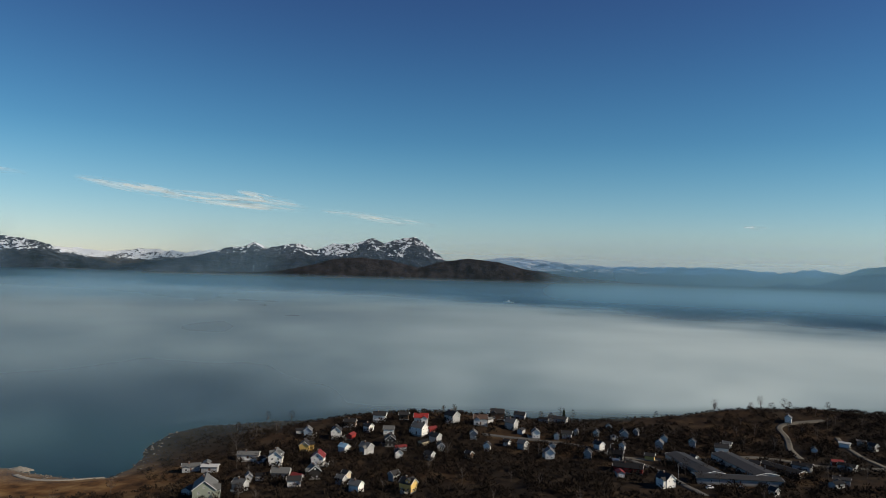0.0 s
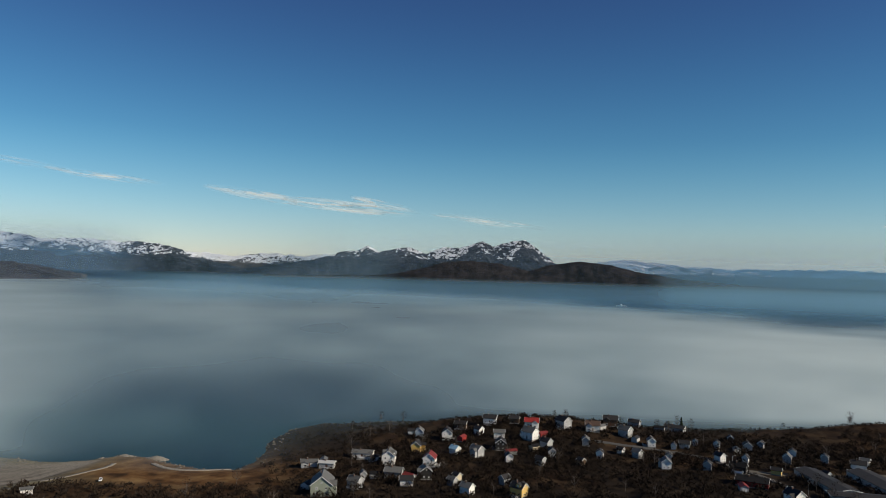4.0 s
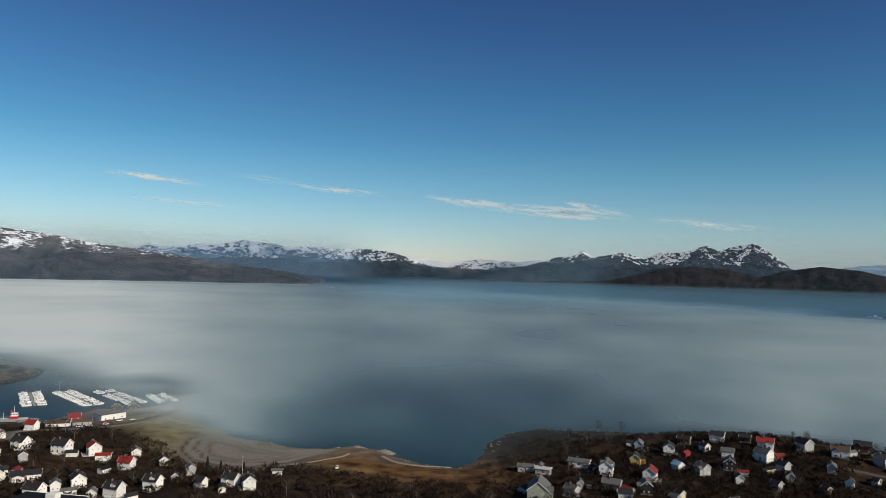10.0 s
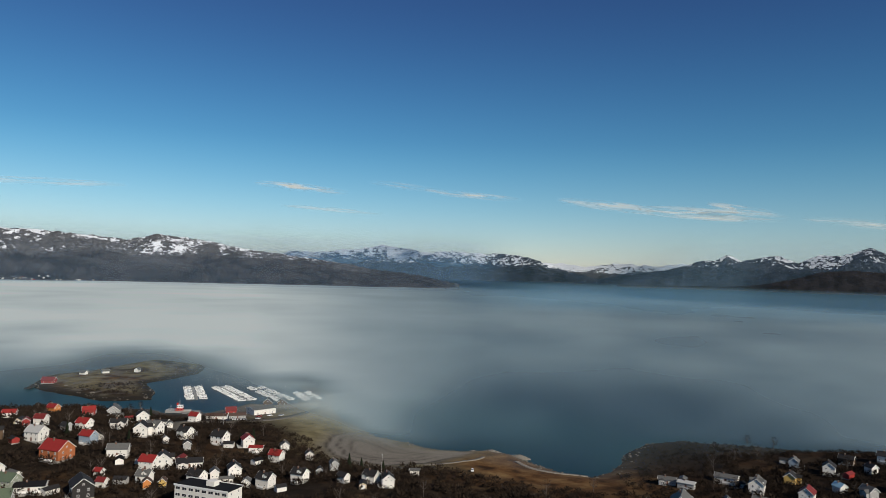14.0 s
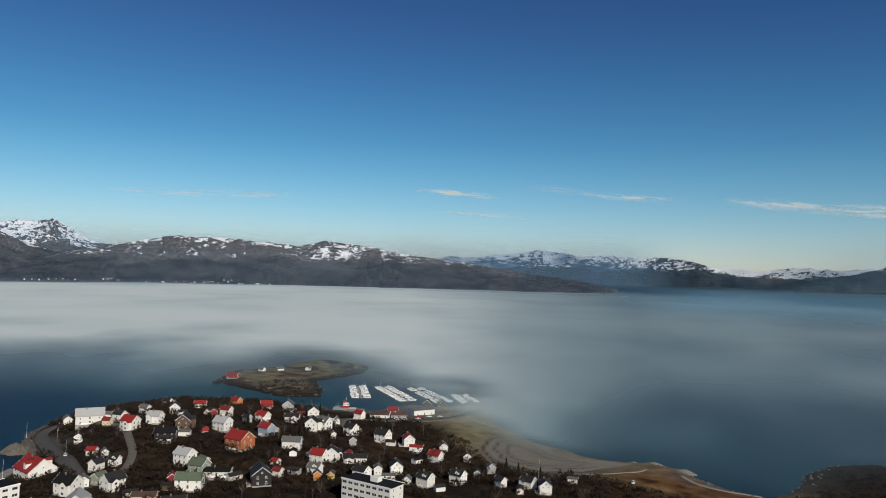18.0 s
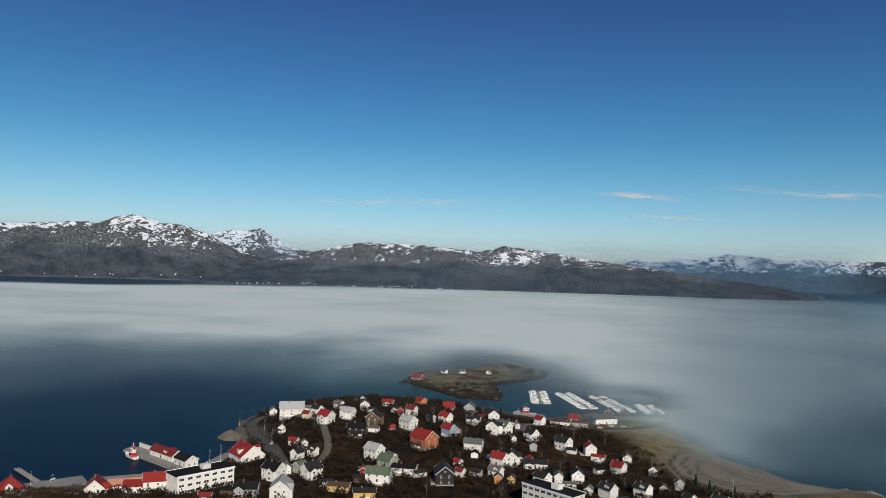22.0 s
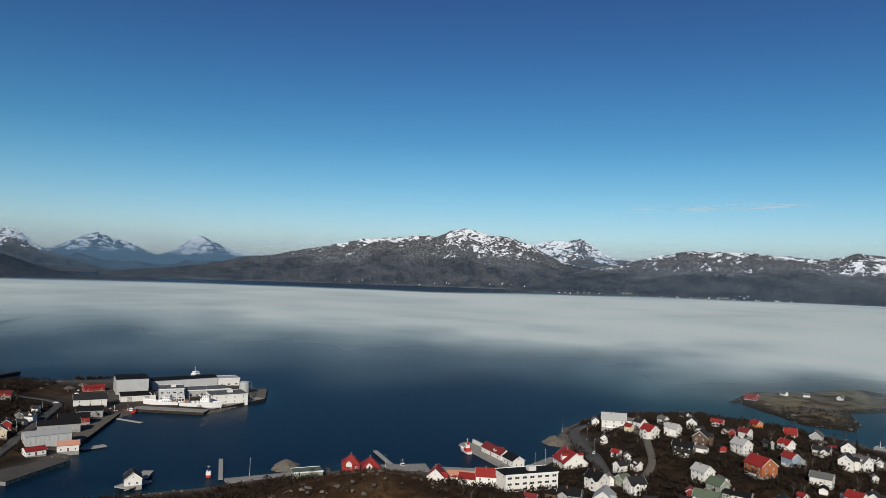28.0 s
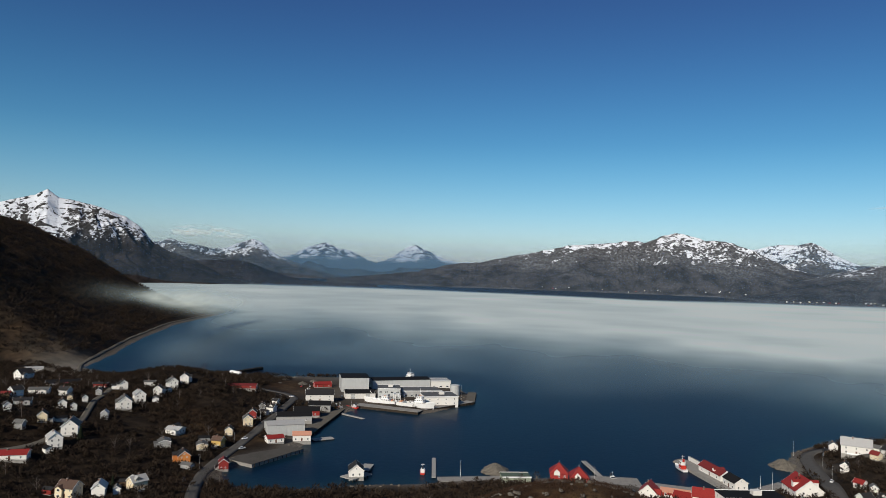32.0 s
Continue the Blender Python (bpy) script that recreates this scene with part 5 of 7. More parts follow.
def strip(name, label, points, width, material=ASPHALT, category="road"):
    """A road laid over the ground along points, with a slight kerb height."""
    pts = []
    for (x0, y0), (x1, y1) in zip(points, points[1:]):
        n = max(2, int(math.hypot(x1 - x0, y1 - y0) / 4))
        pts += [(x0 + (x1 - x0) * i / n, y0 + (y1 - y0) * i / n) for i in range(n)]
    pts = np.array(pts + [points[-1]], float)
    for _ in range(12):
        pts[1:-1] = 0.25 * pts[:-2] + 0.5 * pts[1:-1] + 0.25 * pts[2:]
    t = np.gradient(pts, axis=0)
    t /= np.linalg.norm(t, axis=1)[:, None] + 1e-9
    n = np.stack([-t[:, 1], t[:, 0]], 1)
    cross = np.array([-0.5, -0.49, -0.17, 0.17, 0.49, 0.5]) * width
    x, y = pts[:, 0:1] + n[:, 0:1] * cross, pts[:, 1:2] + n[:, 1:2] * cross
    z = np.maximum(land(x, y), 0.8)
    z = np.maximum(z, z.mean(1, keepdims=True)) + 0.35
    z[:, 0] -= 1.2
    z[:, -1] -= 1.2
    return tagged(sheet(name, x, y, z, material), label, category, kind="structure")


def slab(name, label, x0, y0, x1, y1, width, top, bottom=-4.0, material=CONCRETE, category="quay", piles=0, kind="structure", thick=0.6, cap=None):
    """A quay or jetty from one end to the other. With piles it stands on posts."""
    l, a = math.hypot(x1 - x0, y1 - y0), math.degrees(math.atan2(y1 - y0, x1 - x0))
    ob = new(name)
    ob.matrix_world = pose((x0 + x1) / 2, (y0 + y1) / 2, 0, 0, 0, a)
    tagged(ob, label, category, kind=kind)
    part("deck", softened(box(-l / 2, -width / 2, bottom if not piles else top - thick, l / 2, width / 2, top), 0.06), material, ob)
    if cap:
        part("cap", softened(box(-l / 2 - 0.15, -width / 2 - 0.15, top + 0.004, l / 2 + 0.15, width / 2 + 0.15, top + 0.3), 0.05), cap, ob)
        for i in range(int(l / 4)):
            for s in (-1, 1):
                px = -l / 2 + 2 + 4 * i
                part("fender_post", box(px - 0.2, s * (width / 2 + 0.1) - 0.16, -3, px + 0.2, s * (width / 2 + 0.1) + 0.16, top - 0.1), TIMBER, ob)
    for i in range(piles):
        for s in (-1, 1):
            px = -l / 2 + 0.5 + (l - 1) * i / max(1, piles - 1)
            part("pile", tube([(px, s * (width / 2 - 0.25), -4), (px, s * (width / 2 - 0.25), top - 0.02)], 0.18, 6), TIMBER, ob)
    return ob


def flat_block(name, label, x0, y0, x1, y1, depth, height, floors, per_floor, wall="white", roof="black", z=None, category="building", kind="band", material=None, hut=True, sides=2):
    """A flat-roofed building whose front runs from one plan point to the other, and reaches back by depth."""
    l, a = math.hypot(x1 - x0, y1 - y0), math.degrees(math.atan2(y1 - y0, x1 - x0))
    ob = new(name)
    z = min(ground_z(x0, y0), ground_z(x1, y1)) if z is None else z
    ob.matrix_world = pose((x0 + x1) / 2, (y0 + y1) / 2, z, 0, 0, a)
    tagged(ob, label, category)
    part("wall", box(-l / 2, 0, -3, l / 2, depth, height), material or PAINT[wall], ob)
    part("roof", softened(box(-l / 2 - 0.25, -0.25, height + 0.01, l / 2 + 0.25, depth + 0.25, height + 0.35), 0.05), ROOF[roof], ob)
    for y in (-0.27, depth + 0.27):
        part("parapet", box(-l / 2 - 0.3, y - 0.12, height - 0.15, l / 2 + 0.3, y + 0.12, height + 0.6), TRIM, ob)
    if hut:
        h = part("roof_hut", softened(box(-2.2, -1.8, height + 0.35, 2.2, 1.8, height + 2.6), 0.06), PAINT["white"], ob, "", pose(l * 0.08, depth * 0.5, 0))
        part("vent", tube([(1.2, 0.6, height + 2.6), (1.2, 0.6, height + 3.4)], 0.2, 8), METAL_WALL, h)
    fh = height / max(1, floors)
    for f in range(floors):
        for i in range(per_floor):
            x = (i + 0.5) / per_floor * l - l / 2
            window(ob, x, 0, f * fh + 1.0, 0, kind)
        for i in range(sides):
            y = (i + 0.5) / sides * depth
            window(ob, l / 2, y, f * fh + 1.0, 90, "tall")
            window(ob, -l / 2, y, f * fh + 1.0, -90, "tall")
    return ob


def ribbed_hall(name, label, x0, y0, x1, y1, depth, height, rise=1.2, roof="black", wall=None, gates=0, z=None):
    """An industrial hall: ribbed sheet walls, a shallow pitched roof along the front, gates in the front."""
    l, a = math.hypot(x1 - x0, y1 - y0), math.degrees(math.atan2(y1 - y0, x1 - x0))
    ob = new(name)
    z = 2.4 if z is None else z
    ob.matrix_world = pose((x0 + x1) / 2, (y0 + y1) / 2, z, 0, 0, a)
    tagged(ob, label, "hall")
    mat = wall or METAL_WALL
    body = gabled_walls(l, depth, height, rise, -3)
    part("wall", body, mat, ob, "", pose(0, depth / 2, 0))
    part("roof", gabled_roof(l, depth, height, rise, 0.35, 0.3), ROOF[roof], ob, "", pose(0, depth / 2, 0))
    n = int(l / 2.4)
    for i in range(n + 1):
        x = -l / 2 + l * i / n
        part("rib", box(x - 0.12, -0.14, -0.5, x + 0.12, -0.003, height - 0.1), mat, ob)
    for i in range(gates):
        x = -l / 2 + l * (i + 0.5) / gates
        g = part("gate", softened(box(x - 1.9, -0.2, 0, x + 1.9, -0.02, 4.2), 0.04), PAINT["grey"], ob)
        for k in range(3):
            part("gate_bar", box(x - 1.8, -0.26, 1 + k * 1.1, x + 1.8, -0.2, 1.12 + k * 1.1), TRIM, g)
    return ob


def hull_mesh(l, b, h, draught=1.0, sheer=0.35, n=12):
    """A boat's hull with a pointed bow at +x, a transom stern and raised sheer."""
    bm = bmesh.new()
    rings = []
    for i in range(n + 1):
        s = i / n
        x = -l / 2 + l * s
        w = b / 2 * (0.82 + 0.18 * math.sin(min(1, s * 2) * math.pi / 2)) * (1 - max(0, (s - 0.55) / 0.45) ** 2.2)
        w = max(w, 0.03)
        top = h * (1 + sheer * max(0, (s - 0.4) / 0.6) ** 2)
        rake = 0.06 * l * max(0, (s - 0.7) / 0.3)
        rings.append([bm.verts.new((x - rake * 0.8, 0, -draught)), bm.verts.new((x - rake * 0.3, w * 0.78, 0)), bm.verts.new((x + rake * 0.4, w, top)), bm.verts.new((x + rake * 0.4, w * 0.86, top - 0.02)),
                      bm.verts.new((x + rake * 0.3, w * 0.84, top * 0.82)), bm.verts.new((x + rake * 0.3, -w * 0.84, top * 0.82)), bm.verts.new((x + rake * 0.4, -w * 0.86, top - 0.02)),
                      bm.verts.new((x + rake * 0.4, -w, top)), bm.verts.new((x - rake * 0.3, -w * 0.78, 0))])
    for p, q in zip(rings, rings[1:]):
        for k in range(9):
            bm.faces.new((p[k], q[k], q[(k + 1) % 9], p[(k + 1) % 9]))
    bm.faces.new(rings[0])
    bm.faces.new(rings[-1][::-1])
    return bm


def ship(name, label, x, y, turn, l, b, h, hull=None, house_at=-0.2, floors=2, masts=((0.1, 9),), accent=None, boom=False, category="ship", z=0.0, scale=1.0):
    """A working vessel: hull, stripe, stepped superstructure with bridge windows, masts and rails."""
    ob = new(name)
    ob.matrix_world = pose(x, y, z, 0, 0, turn) @ Matrix.Scale(scale, 4)
    tagged(ob, label, category)
    part("hull", hull_mesh(l, b, h), hull or HULL_WHITE, ob)
    part("boot_stripe", hull_mesh(l * 1.004, b * 1.012, 0.45, 0.4, 0.0), HULL_DARK, ob)
    hx, hw = house_at * l, b * 0.72
    for f in range(floors):
        k = l * (0.28 - 0.06 * f)
        d = part("deckhouse", softened(box(-k / 2, -hw / 2 + 0.25 * f, 0, k / 2, hw / 2 - 0.25 * f, 2.3), 0.08), accent if (accent and f == 0) else HULL_WHITE, ob, "", pose(hx + 0.4 * f, 0, h * 0.82 + 2.3 * f))
        n = max(3, int(k / 1.6))
        for s in (-1, 1):
            for i in range(n):
                xx = -k / 2 + k * (i + 0.5) / n
                part("porthole", box(xx - 0.4, s * (hw / 2 - 0.25 * f) - 0.03, 1.15, xx + 0.4, s * (hw / 2 - 0.25 * f) + 0.03, 1.85), GLASS, d)
        part("bridge_window", box(k / 2 - 0.03, -hw / 2 + 0.25 * f + 0.3, 1.15, k / 2 + 0.03, hw / 2 - 0.25 * f - 0.3, 1.9), GLASS, d)
    top = h * 0.82 + 2.3 * floors
    f = part("funnel", softened(box(-0.7, -0.5, 0, 0.7, 0.5, 1.8, taper=0.1), 0.06), accent or HULL_DARK, ob, "", pose(hx - l * 0.09, 0, top))
    for at_x, mh in masts:
        base = top if abs(at_x - house_at) < 0.12 else h * 0.8
        m = part("mast", tube([(0, 0, 0), (0, 0, mh)], [0.16, 0.07], 6), HULL_WHITE, ob, "", pose(at_x * l, 0, base))
        part("crosstree", box(-0.06, -1.1, mh * 0.7, 0.06, 1.1, mh * 0.7 + 0.12), HULL_WHITE, m)
    if boom:
        w = part("winch", softened(box(-1.2, -1.4, 0, 1.2, 1.4, 1.3), 0.1), PAINT["blue"], ob, "", pose(-l * 0.3, 0, h * 0.82))
        part("drum", tube([(0, -1.5, 0.9), (0, 1.5, 0.9)], 0.6, 10), TIMBER, w)
        part("net_bin", softened(box(-l * 0.42, -b * 0.3, h * 0.82, -l * 0.36, b * 0.3, h + 0.8), 0.06), PAINT["orange"], ob)
        part("hatch", softened(box(l * 0.26, -b * 0.16, h * 0.82, l * 0.34, b * 0.16, h * 0.82 + 0.8), 0.05), PAINT["green"], ob)
        part("life_raft", tube([(house_at * l - 1, b * 0.3, top + 0.4), (house_at * l + 0.6, b * 0.3, top + 0.4)], 0.35, 8), PAINT["orange"], ob)
        for s in (-1, 1):
            part("gantry_leg", tube([(-l * 0.45, s * b * 0.36, h * 0.8), (-l * 0.45, s * b * 0.3, h + 6.5)], 0.22, 6), HULL_WHITE, ob)
        part("davit", tube([(l * 0.02, -b * 0.3, top - 1), (-l * 0.1, -b * 0.3, top + 3)], 0.14, 6), HULL_WHITE, ob)
        part("boom", tube([(l * 0.12, 0, h), (l * 0.34, 0, h + 7)], 0.2, 6), HULL_WHITE, ob)
        part("gantry", box(-l * 0.46, -b * 0.34, h + 6.2, -l * 0.44, b * 0.34, h + 6.8), HULL_WHITE, ob)
    for s in (-1, 1):
        part("rail", tube([(-l * 0.45, s * b * 0.42, h + 0.75), (l * 0.1, s * b * 0.46, h + 0.85)], 0.05, 4), HULL_WHITE, ob)
    return ob


def car(x, y, turn, paint):
    z = ground_z(x, y) + 0.36
    ob = new("car")
    ob.matrix_world = pose(x, y, z, 0, 0, turn)
    tagged(ob, f"parked {('silver', 'white', 'dark', 'red')[paint]} passenger car", "car", "parked cars")
    part("body", softened(box(-2.1, -0.86, 0.28, 2.1, 0.86, 0.92, taper=0.06), 0.1), CAR_PAINT[paint], ob)
    part("cabin", softened(box(-1.35, -0.78, 0.9, 0.95, 0.78, 1.42, taper=0.22), 0.06), GLASS, ob)
    part("car_roof", box(-1.08, -0.56, 1.425, 0.68, 0.56, 1.47), CAR_PAINT[paint], ob)
    for wx in (-1.3, 1.3):
        for s in (-1, 1):
            part("wheel", tube([(wx, s * 0.7, 0.32), (wx, s * 0.9, 0.32)], 0.32, 10), RUBBER, ob)
    return ob


def spruce(name="spruce_tree", h=9.0, seed=1):
    r = random.Random(seed)
    ob = new(name)
    part("trunk", tube([(0, 0, -0.5), (0, 0, h)], [0.2, 0.03], 6), BARK, ob)
    bm = bmesh.new()
    for i in range(230):
        s = r.random() ** 0.8
        z, rad, a = 0.7 + s * (h - 0.8), (1 - s) * h * 0.24 * r.uniform(0.7, 1.15) + 0.15, r.uniform(0, 6.283)
        c, d = math.cos(a), math.sin(a)
        w = 0.35 + 0.5 * (1 - s)
        solid([(0.1 * c, 0.1 * d, z + 0.25), (rad * 0.7 * c - w * d, rad * 0.7 * d + w * c, z - 0.2), (rad * c, rad * d, z - 0.45), (rad * 0.7 * c + w * d, rad * 0.7 * d - w * c, z - 0.25)], [(0, 1, 2), (0, 2, 3)], bm)
    part("crown", bm, NEEDLES, ob)
    return tagged(ob, "dark green spruce tree among the houses", "tree", "spruce trees")


def birch(h=7.0, seed=1):
    """A leafless birch: trunk, limbs and a see-through crown of twigs."""
    r = random.Random(seed)
    ob = new("bare_birch")
    part("trunk", tube([(0, 0, -0.5), (0.1, 0, h * 0.4), (-0.1, 0.15, h * 0.9)], [0.16, 0.11, 0.03], 6), BARK, ob)
    bm = bmesh.new()
    for i in range(15):
        z, a, k = h * r.uniform(0.25, 0.75), r.uniform(0, 6.283), h * r.uniform(0.18, 0.34)
        mid = (k * 0.6 * math.cos(a), k * 0.6 * math.sin(a), z + k * 0.6)
        end = (k * math.cos(a), k * math.sin(a), z + k * 1.25)
        tube([(0, 0, z), mid, end], [0.06, 0.04, 0.015], 4, bm)
    tagged(part("branching", bm, BARK, ob), kind="stuff")
    bm = bmesh.new()
    for i in range(130):
        a, s = r.uniform(0, 6.283), math.sqrt(r.random())
        z = h * r.uniform(0.35, 1.02)
        rad = h * 0.32 * s * (1 - ((z / h - 0.62) / 0.5) ** 2)
        p = Vector((rad * math.cos(a), rad * math.sin(a), z))
        d = Vector((math.cos(a) * 0.6, math.sin(a) * 0.6, 0.8)) * r.uniform(0.5, 0.95)
        q = Vector((r.uniform(-1, 1), r.uniform(-1, 1), r.uniform(-0.3, 0.3))) * 0.16
        solid([p, p + d * 0.5 + q, p + d, p + d * 0.5 - q], [(0, 1, 2, 3)], bm)
    tagged(part("crown", bm, TWIGS, ob), kind="stuff")
    return tagged(ob, "leafless brown birch tree in the scrub", "tree", "bare birches")


# ---- roads ----
strip("road_shore", "grey asphalt shore road curving towards the harbour",
      [(-285, -196), (-303, -209), (-331, -225), (-356, -238), (-391, -246), (-422, -250), (-478, -265), (-540, -281), (-573, -292), (-592, -314), (-584, -340)], 6.5)
strip("road_point", "wide grey asphalt road round the point",
      [(-380, 98), (-420, 103), (-466, 104), (-508, 107), (-530, 108), (-548, 112), (-556, 124), (-548, 140)], 8.5)
strip("road_hill", "narrow grey lane between the gardens", [(-500, 132), (-482, 136), (-468, 143), (-440, 137), (-412, 132), (-390, 118)], 4.5, GRAVEL_ROAD)
strip("road_harbour", "pale gravel road to the marina breakwater",
      [(-420, 270), (-457, 297), (-436, 325), (-425, 349), (-428, 384), (-440, 424), (-462, 452), (-500, 490), (-535, 494)], 6.5, GRAVEL_ROAD)
strip("road_beach", "pale gravel track along the beach", [(-318, 316), (-290, 318), (-266, 326), (-256, 340)], 3.2, GRAVEL_ROAD)
strip("shingle_bank_1", "pale curved bank of beach shingle", [(-268, 345), (-260, 350), (-253, 358), (-248, 370), (-252, 386)], 2.6, STONE, "shingle")
strip("shingle_bank_2", "pale curved bank of beach shingle", [(-231, 392), (-222, 384), (-212, 380), (-202, 382), (-193, 387), (-184, 396)], 3.0, STONE, "shingle")
strip("road_houses", "grey residential street", [(139, 369), (133, 388), (130, 424), (114, 445), (101, 466), (85, 478), (60, 482), (30, 484)], 4.0)
strip("road_institution", "pale road past the low grey buildings", [(114, 445), (149, 444), (203, 457), (232, 436), (300, 430)], 5.5, GRAVEL_ROAD)
strip("road_ridge", "pale gravel road climbing the wooded ridge", [(231, 455), (234, 476), (250, 510), (257, 538), (254, 546), (268, 549), (300, 556)], 4.5, GRAVEL_ROAD)
strip("road_slope", "narrow gravel track down the slope", [(290, 520), (284, 503), (272, 462), (274, 437)], 3.5, GRAVEL_ROAD)
strip("road_town_west", "narrow lane between white houses", [(-290, -338), (-321, -323), (-346, -332), (-375, -340), (-420, -372), (-470, -400)], 4.0, GRAVEL_ROAD)
strip("road_beach_west", "sandy shore track below the hillside", [(-610, -560), (-668, -612), (-720, -640), (-915, -752), (-1204, -897), (-1480, -985)], 4.0, GRAVEL_ROAD)

# ---- the near waterfront ----
flat_block("apartment_block", "long white four-storey apartment block with a flat dark roof", -289.5, 188.8, -262.1, 197.2, 10.5, 11.6, 4, 8, z=9.0)
flat_block("waterfront_block", "white three-storey waterfront block with rows of dark windows", -371, 41.6, -381, 70.5, 13, 9.2, 3, 7, z=6.3)
house(-432, 87, 192, 18, 15, 5.4, "white", "red", pitch=38, dormer=True, porch=6, sink=ground_z(-432, 87) - 4.0, what="boarding_house", group="waterfront houses")
house(-398, 6, 172, 11, 9, 4.4, "white", "red", pitch=42, group="waterfront houses")
house(-412, 20, 85, 15, 8, 2.8, "red", "salmon", pitch=18, chimney=False, group="waterfront houses")
house(-392, 27, 74, 17, 8.5, 3.6, "white", "red", pitch=25, group="waterfront houses")


def hip_shed(x, y, turn, w, eaves, rise):
    ob = new("boathouse")
    ob.matrix_world = pose(x, y, 1.6, 0, 0, turn)
    tagged(ob, "red boathouse with a red pyramid roof on the quay", "boathouse", "red boathouses")
    part("wall", softened(box(-w / 2, -w / 2, -3, w / 2, w / 2, eaves), 0.04), PAINT["red"], ob)
    o = w / 2 + 0.5
    part("roof", solid([(-o, -o, eaves - 0.2), (o, -o, eaves - 0.2), (o, o, eaves - 0.2), (-o, o, eaves - 0.2), (-0.6, 0, eaves + rise), (0.6, 0, eaves + rise)],
                       [(3, 2, 1, 0), (0, 1, 5, 4), (2, 3, 4, 5), (1, 2, 5), (3, 0, 4)]), ROOF["red"], ob)
    part("gable", gabled_walls(2.0, 3.4, eaves + 0.6, 1.5, eaves - 1.0), PAINT["white"], ob, "white gable", pose(o - 0.7, -w * 0.12, 0))
    part("finial", tube([(0, 0, eaves + rise - 0.2), (0, 0, eaves + rise + 1.0)], 0.08, 5), TRIM, ob)
    window(ob, w / 2, 0, 0.9, 90, "tall")
    window(ob, w / 2, w * 0.3, 0.9, 90, "tall")


hip_shed(-428, -45, 8, 10.4, 3.2, 5.2)
hip_shed(-424, -33, 12, 10.2, 3.2, 5.0)
slab("quay_1", "grey gravel-topped stone quay", -424, -27, -430, 2, 24, 1.9)
slab("quay_2", "concrete quay along the waterfront", -430, 4, -428, 50, 12, 1.8)
slab("jetty", "long grey wooden jetty over dark water", -436, -20, -472, -34, 3.0, 1.3, material=PLANK, category="jetty", piles=9, kind="thing")
slab("pier", "concrete pier with a stone head", -428, 60, -496, 29, 13, 2.2)
slab("quay_3", "low concrete quay edge", -432, 62, -462, 86, 14, 1.9)
house(-464, 45, 205, 25, 7.5, 3.8, "white", "darkred", pitch=36, chimney=False, dormer=True, sink=ground_z(-464, 45) - 2.1, what="boathouse", group="pier buildings")
house(-443, 54, 203, 13, 8, 4.4, "white", "black", pitch=32, chimney=False, sink=ground_z(-443, 54) - 2.1, what="boathouse", group="pier buildings")
w = new("pier_wall")
w.matrix_world = pose(-487, 37, 2.2, 0, 0, 205)
tagged(w, "long white rendered wall along the pier", "wall")
part("wall", softened(box(-12, -0.3, 0, 12, 0.3, 2.6), 0.05), PAINT["white"], w)
part("coping", box(-12.1, -0.42, 2.6, 12.1, 0.42, 2.78), PAINT["stone"], w)
ship("rescue_boat", "white rescue boat with a red deckhouse at the pier", -480, 26, 200, 15, 4.6, 1.7, accent=HULL_RED, floors=2, masts=((-0.2, 4),), category="boat")
ship("motor_boat", "small white motor boat moored at the jetty", -437, -13, 110, 8, 2.7, 1.1, floors=1, masts=((-0.2, 2.5),), category="boat")
ship("red_motor_boat", "red and white cabin boat beside a small jetty", -409, -123.5, 195, 10, 3.3, 1.4, HULL_RED, floors=1, masts=((-0.2, 3),), category="boat")
slab("jetty", "narrow grey wooden jetty", -400, -114, -441, -126, 2.4, 1.2, material=PLANK, category="jetty", piles=9, kind="thing")
slab("quay_4", "stone-faced shore quay", -396, -110, -412, -76, 9, 1.5)
flat_block("bunker", "low concrete building with a flat mossy roof", -398, -73, -404, -58, 9, 4.4, 1, 3, "green", "green", z=1.5, kind="small", hut=False, sides=1)
house(-384, -156, 205, 10, 8.4, 4.0, "white", "dark", chimney=False, sink=ground_z(-384, -156) - 1.8, what="boathouse", group="boathouses on the water")
slab("deck", "timber deck on piles under the boathouse", -377, -159, -392, -153, 10, 1.9, material=PLANK, category="deck", piles=6, kind="thing")
slab("jetty", "timber jetty behind the boathouse", -396, -156, -410, -158, 6, 1.7, material=PLANK, category="jetty", piles=5, kind="thing")


def rock_mound(x, y, rx, ry, h, label, name="rock_mound", material=STONE, seed=0, z=0.0):
    bm = bmesh.new()
    n, k = 28, 10
    rows = []
    for i in range(k):
        s = i / (k - 1)
        row = []
        for j in range(n):
            a = 6.28318 * j / n
            q = 1 + 0.25 * (noise.noise((math.cos(a) * 2 + seed, math.sin(a) * 2, s * 3)) + 0.6 * noise.noise((math.cos(a) * 6, math.sin(a) * 6 + seed, s * 7)))
            row.append(bm.verts.new((rx * (1 - s ** 1.6) * q * math.cos(a), ry * (1 - s ** 1.6) * q * math.sin(a), h * s * (0.85 + 0.3 * q * 0.5) - 1.5 * (1 - s))))
        rows.append(row)
    for a, b in zip(rows, rows[1:]):
        for j in range(n):
            bm.faces.new((a[j], a[(j + 1) % n], b[(j + 1) % n], b[j]))
    ob = part(name, bm, material)
    ob.matrix_world = pose(x, y, z)
    return tagged(ob, label, name.split("_")[-1] if name != "rock_mound" else "rock")


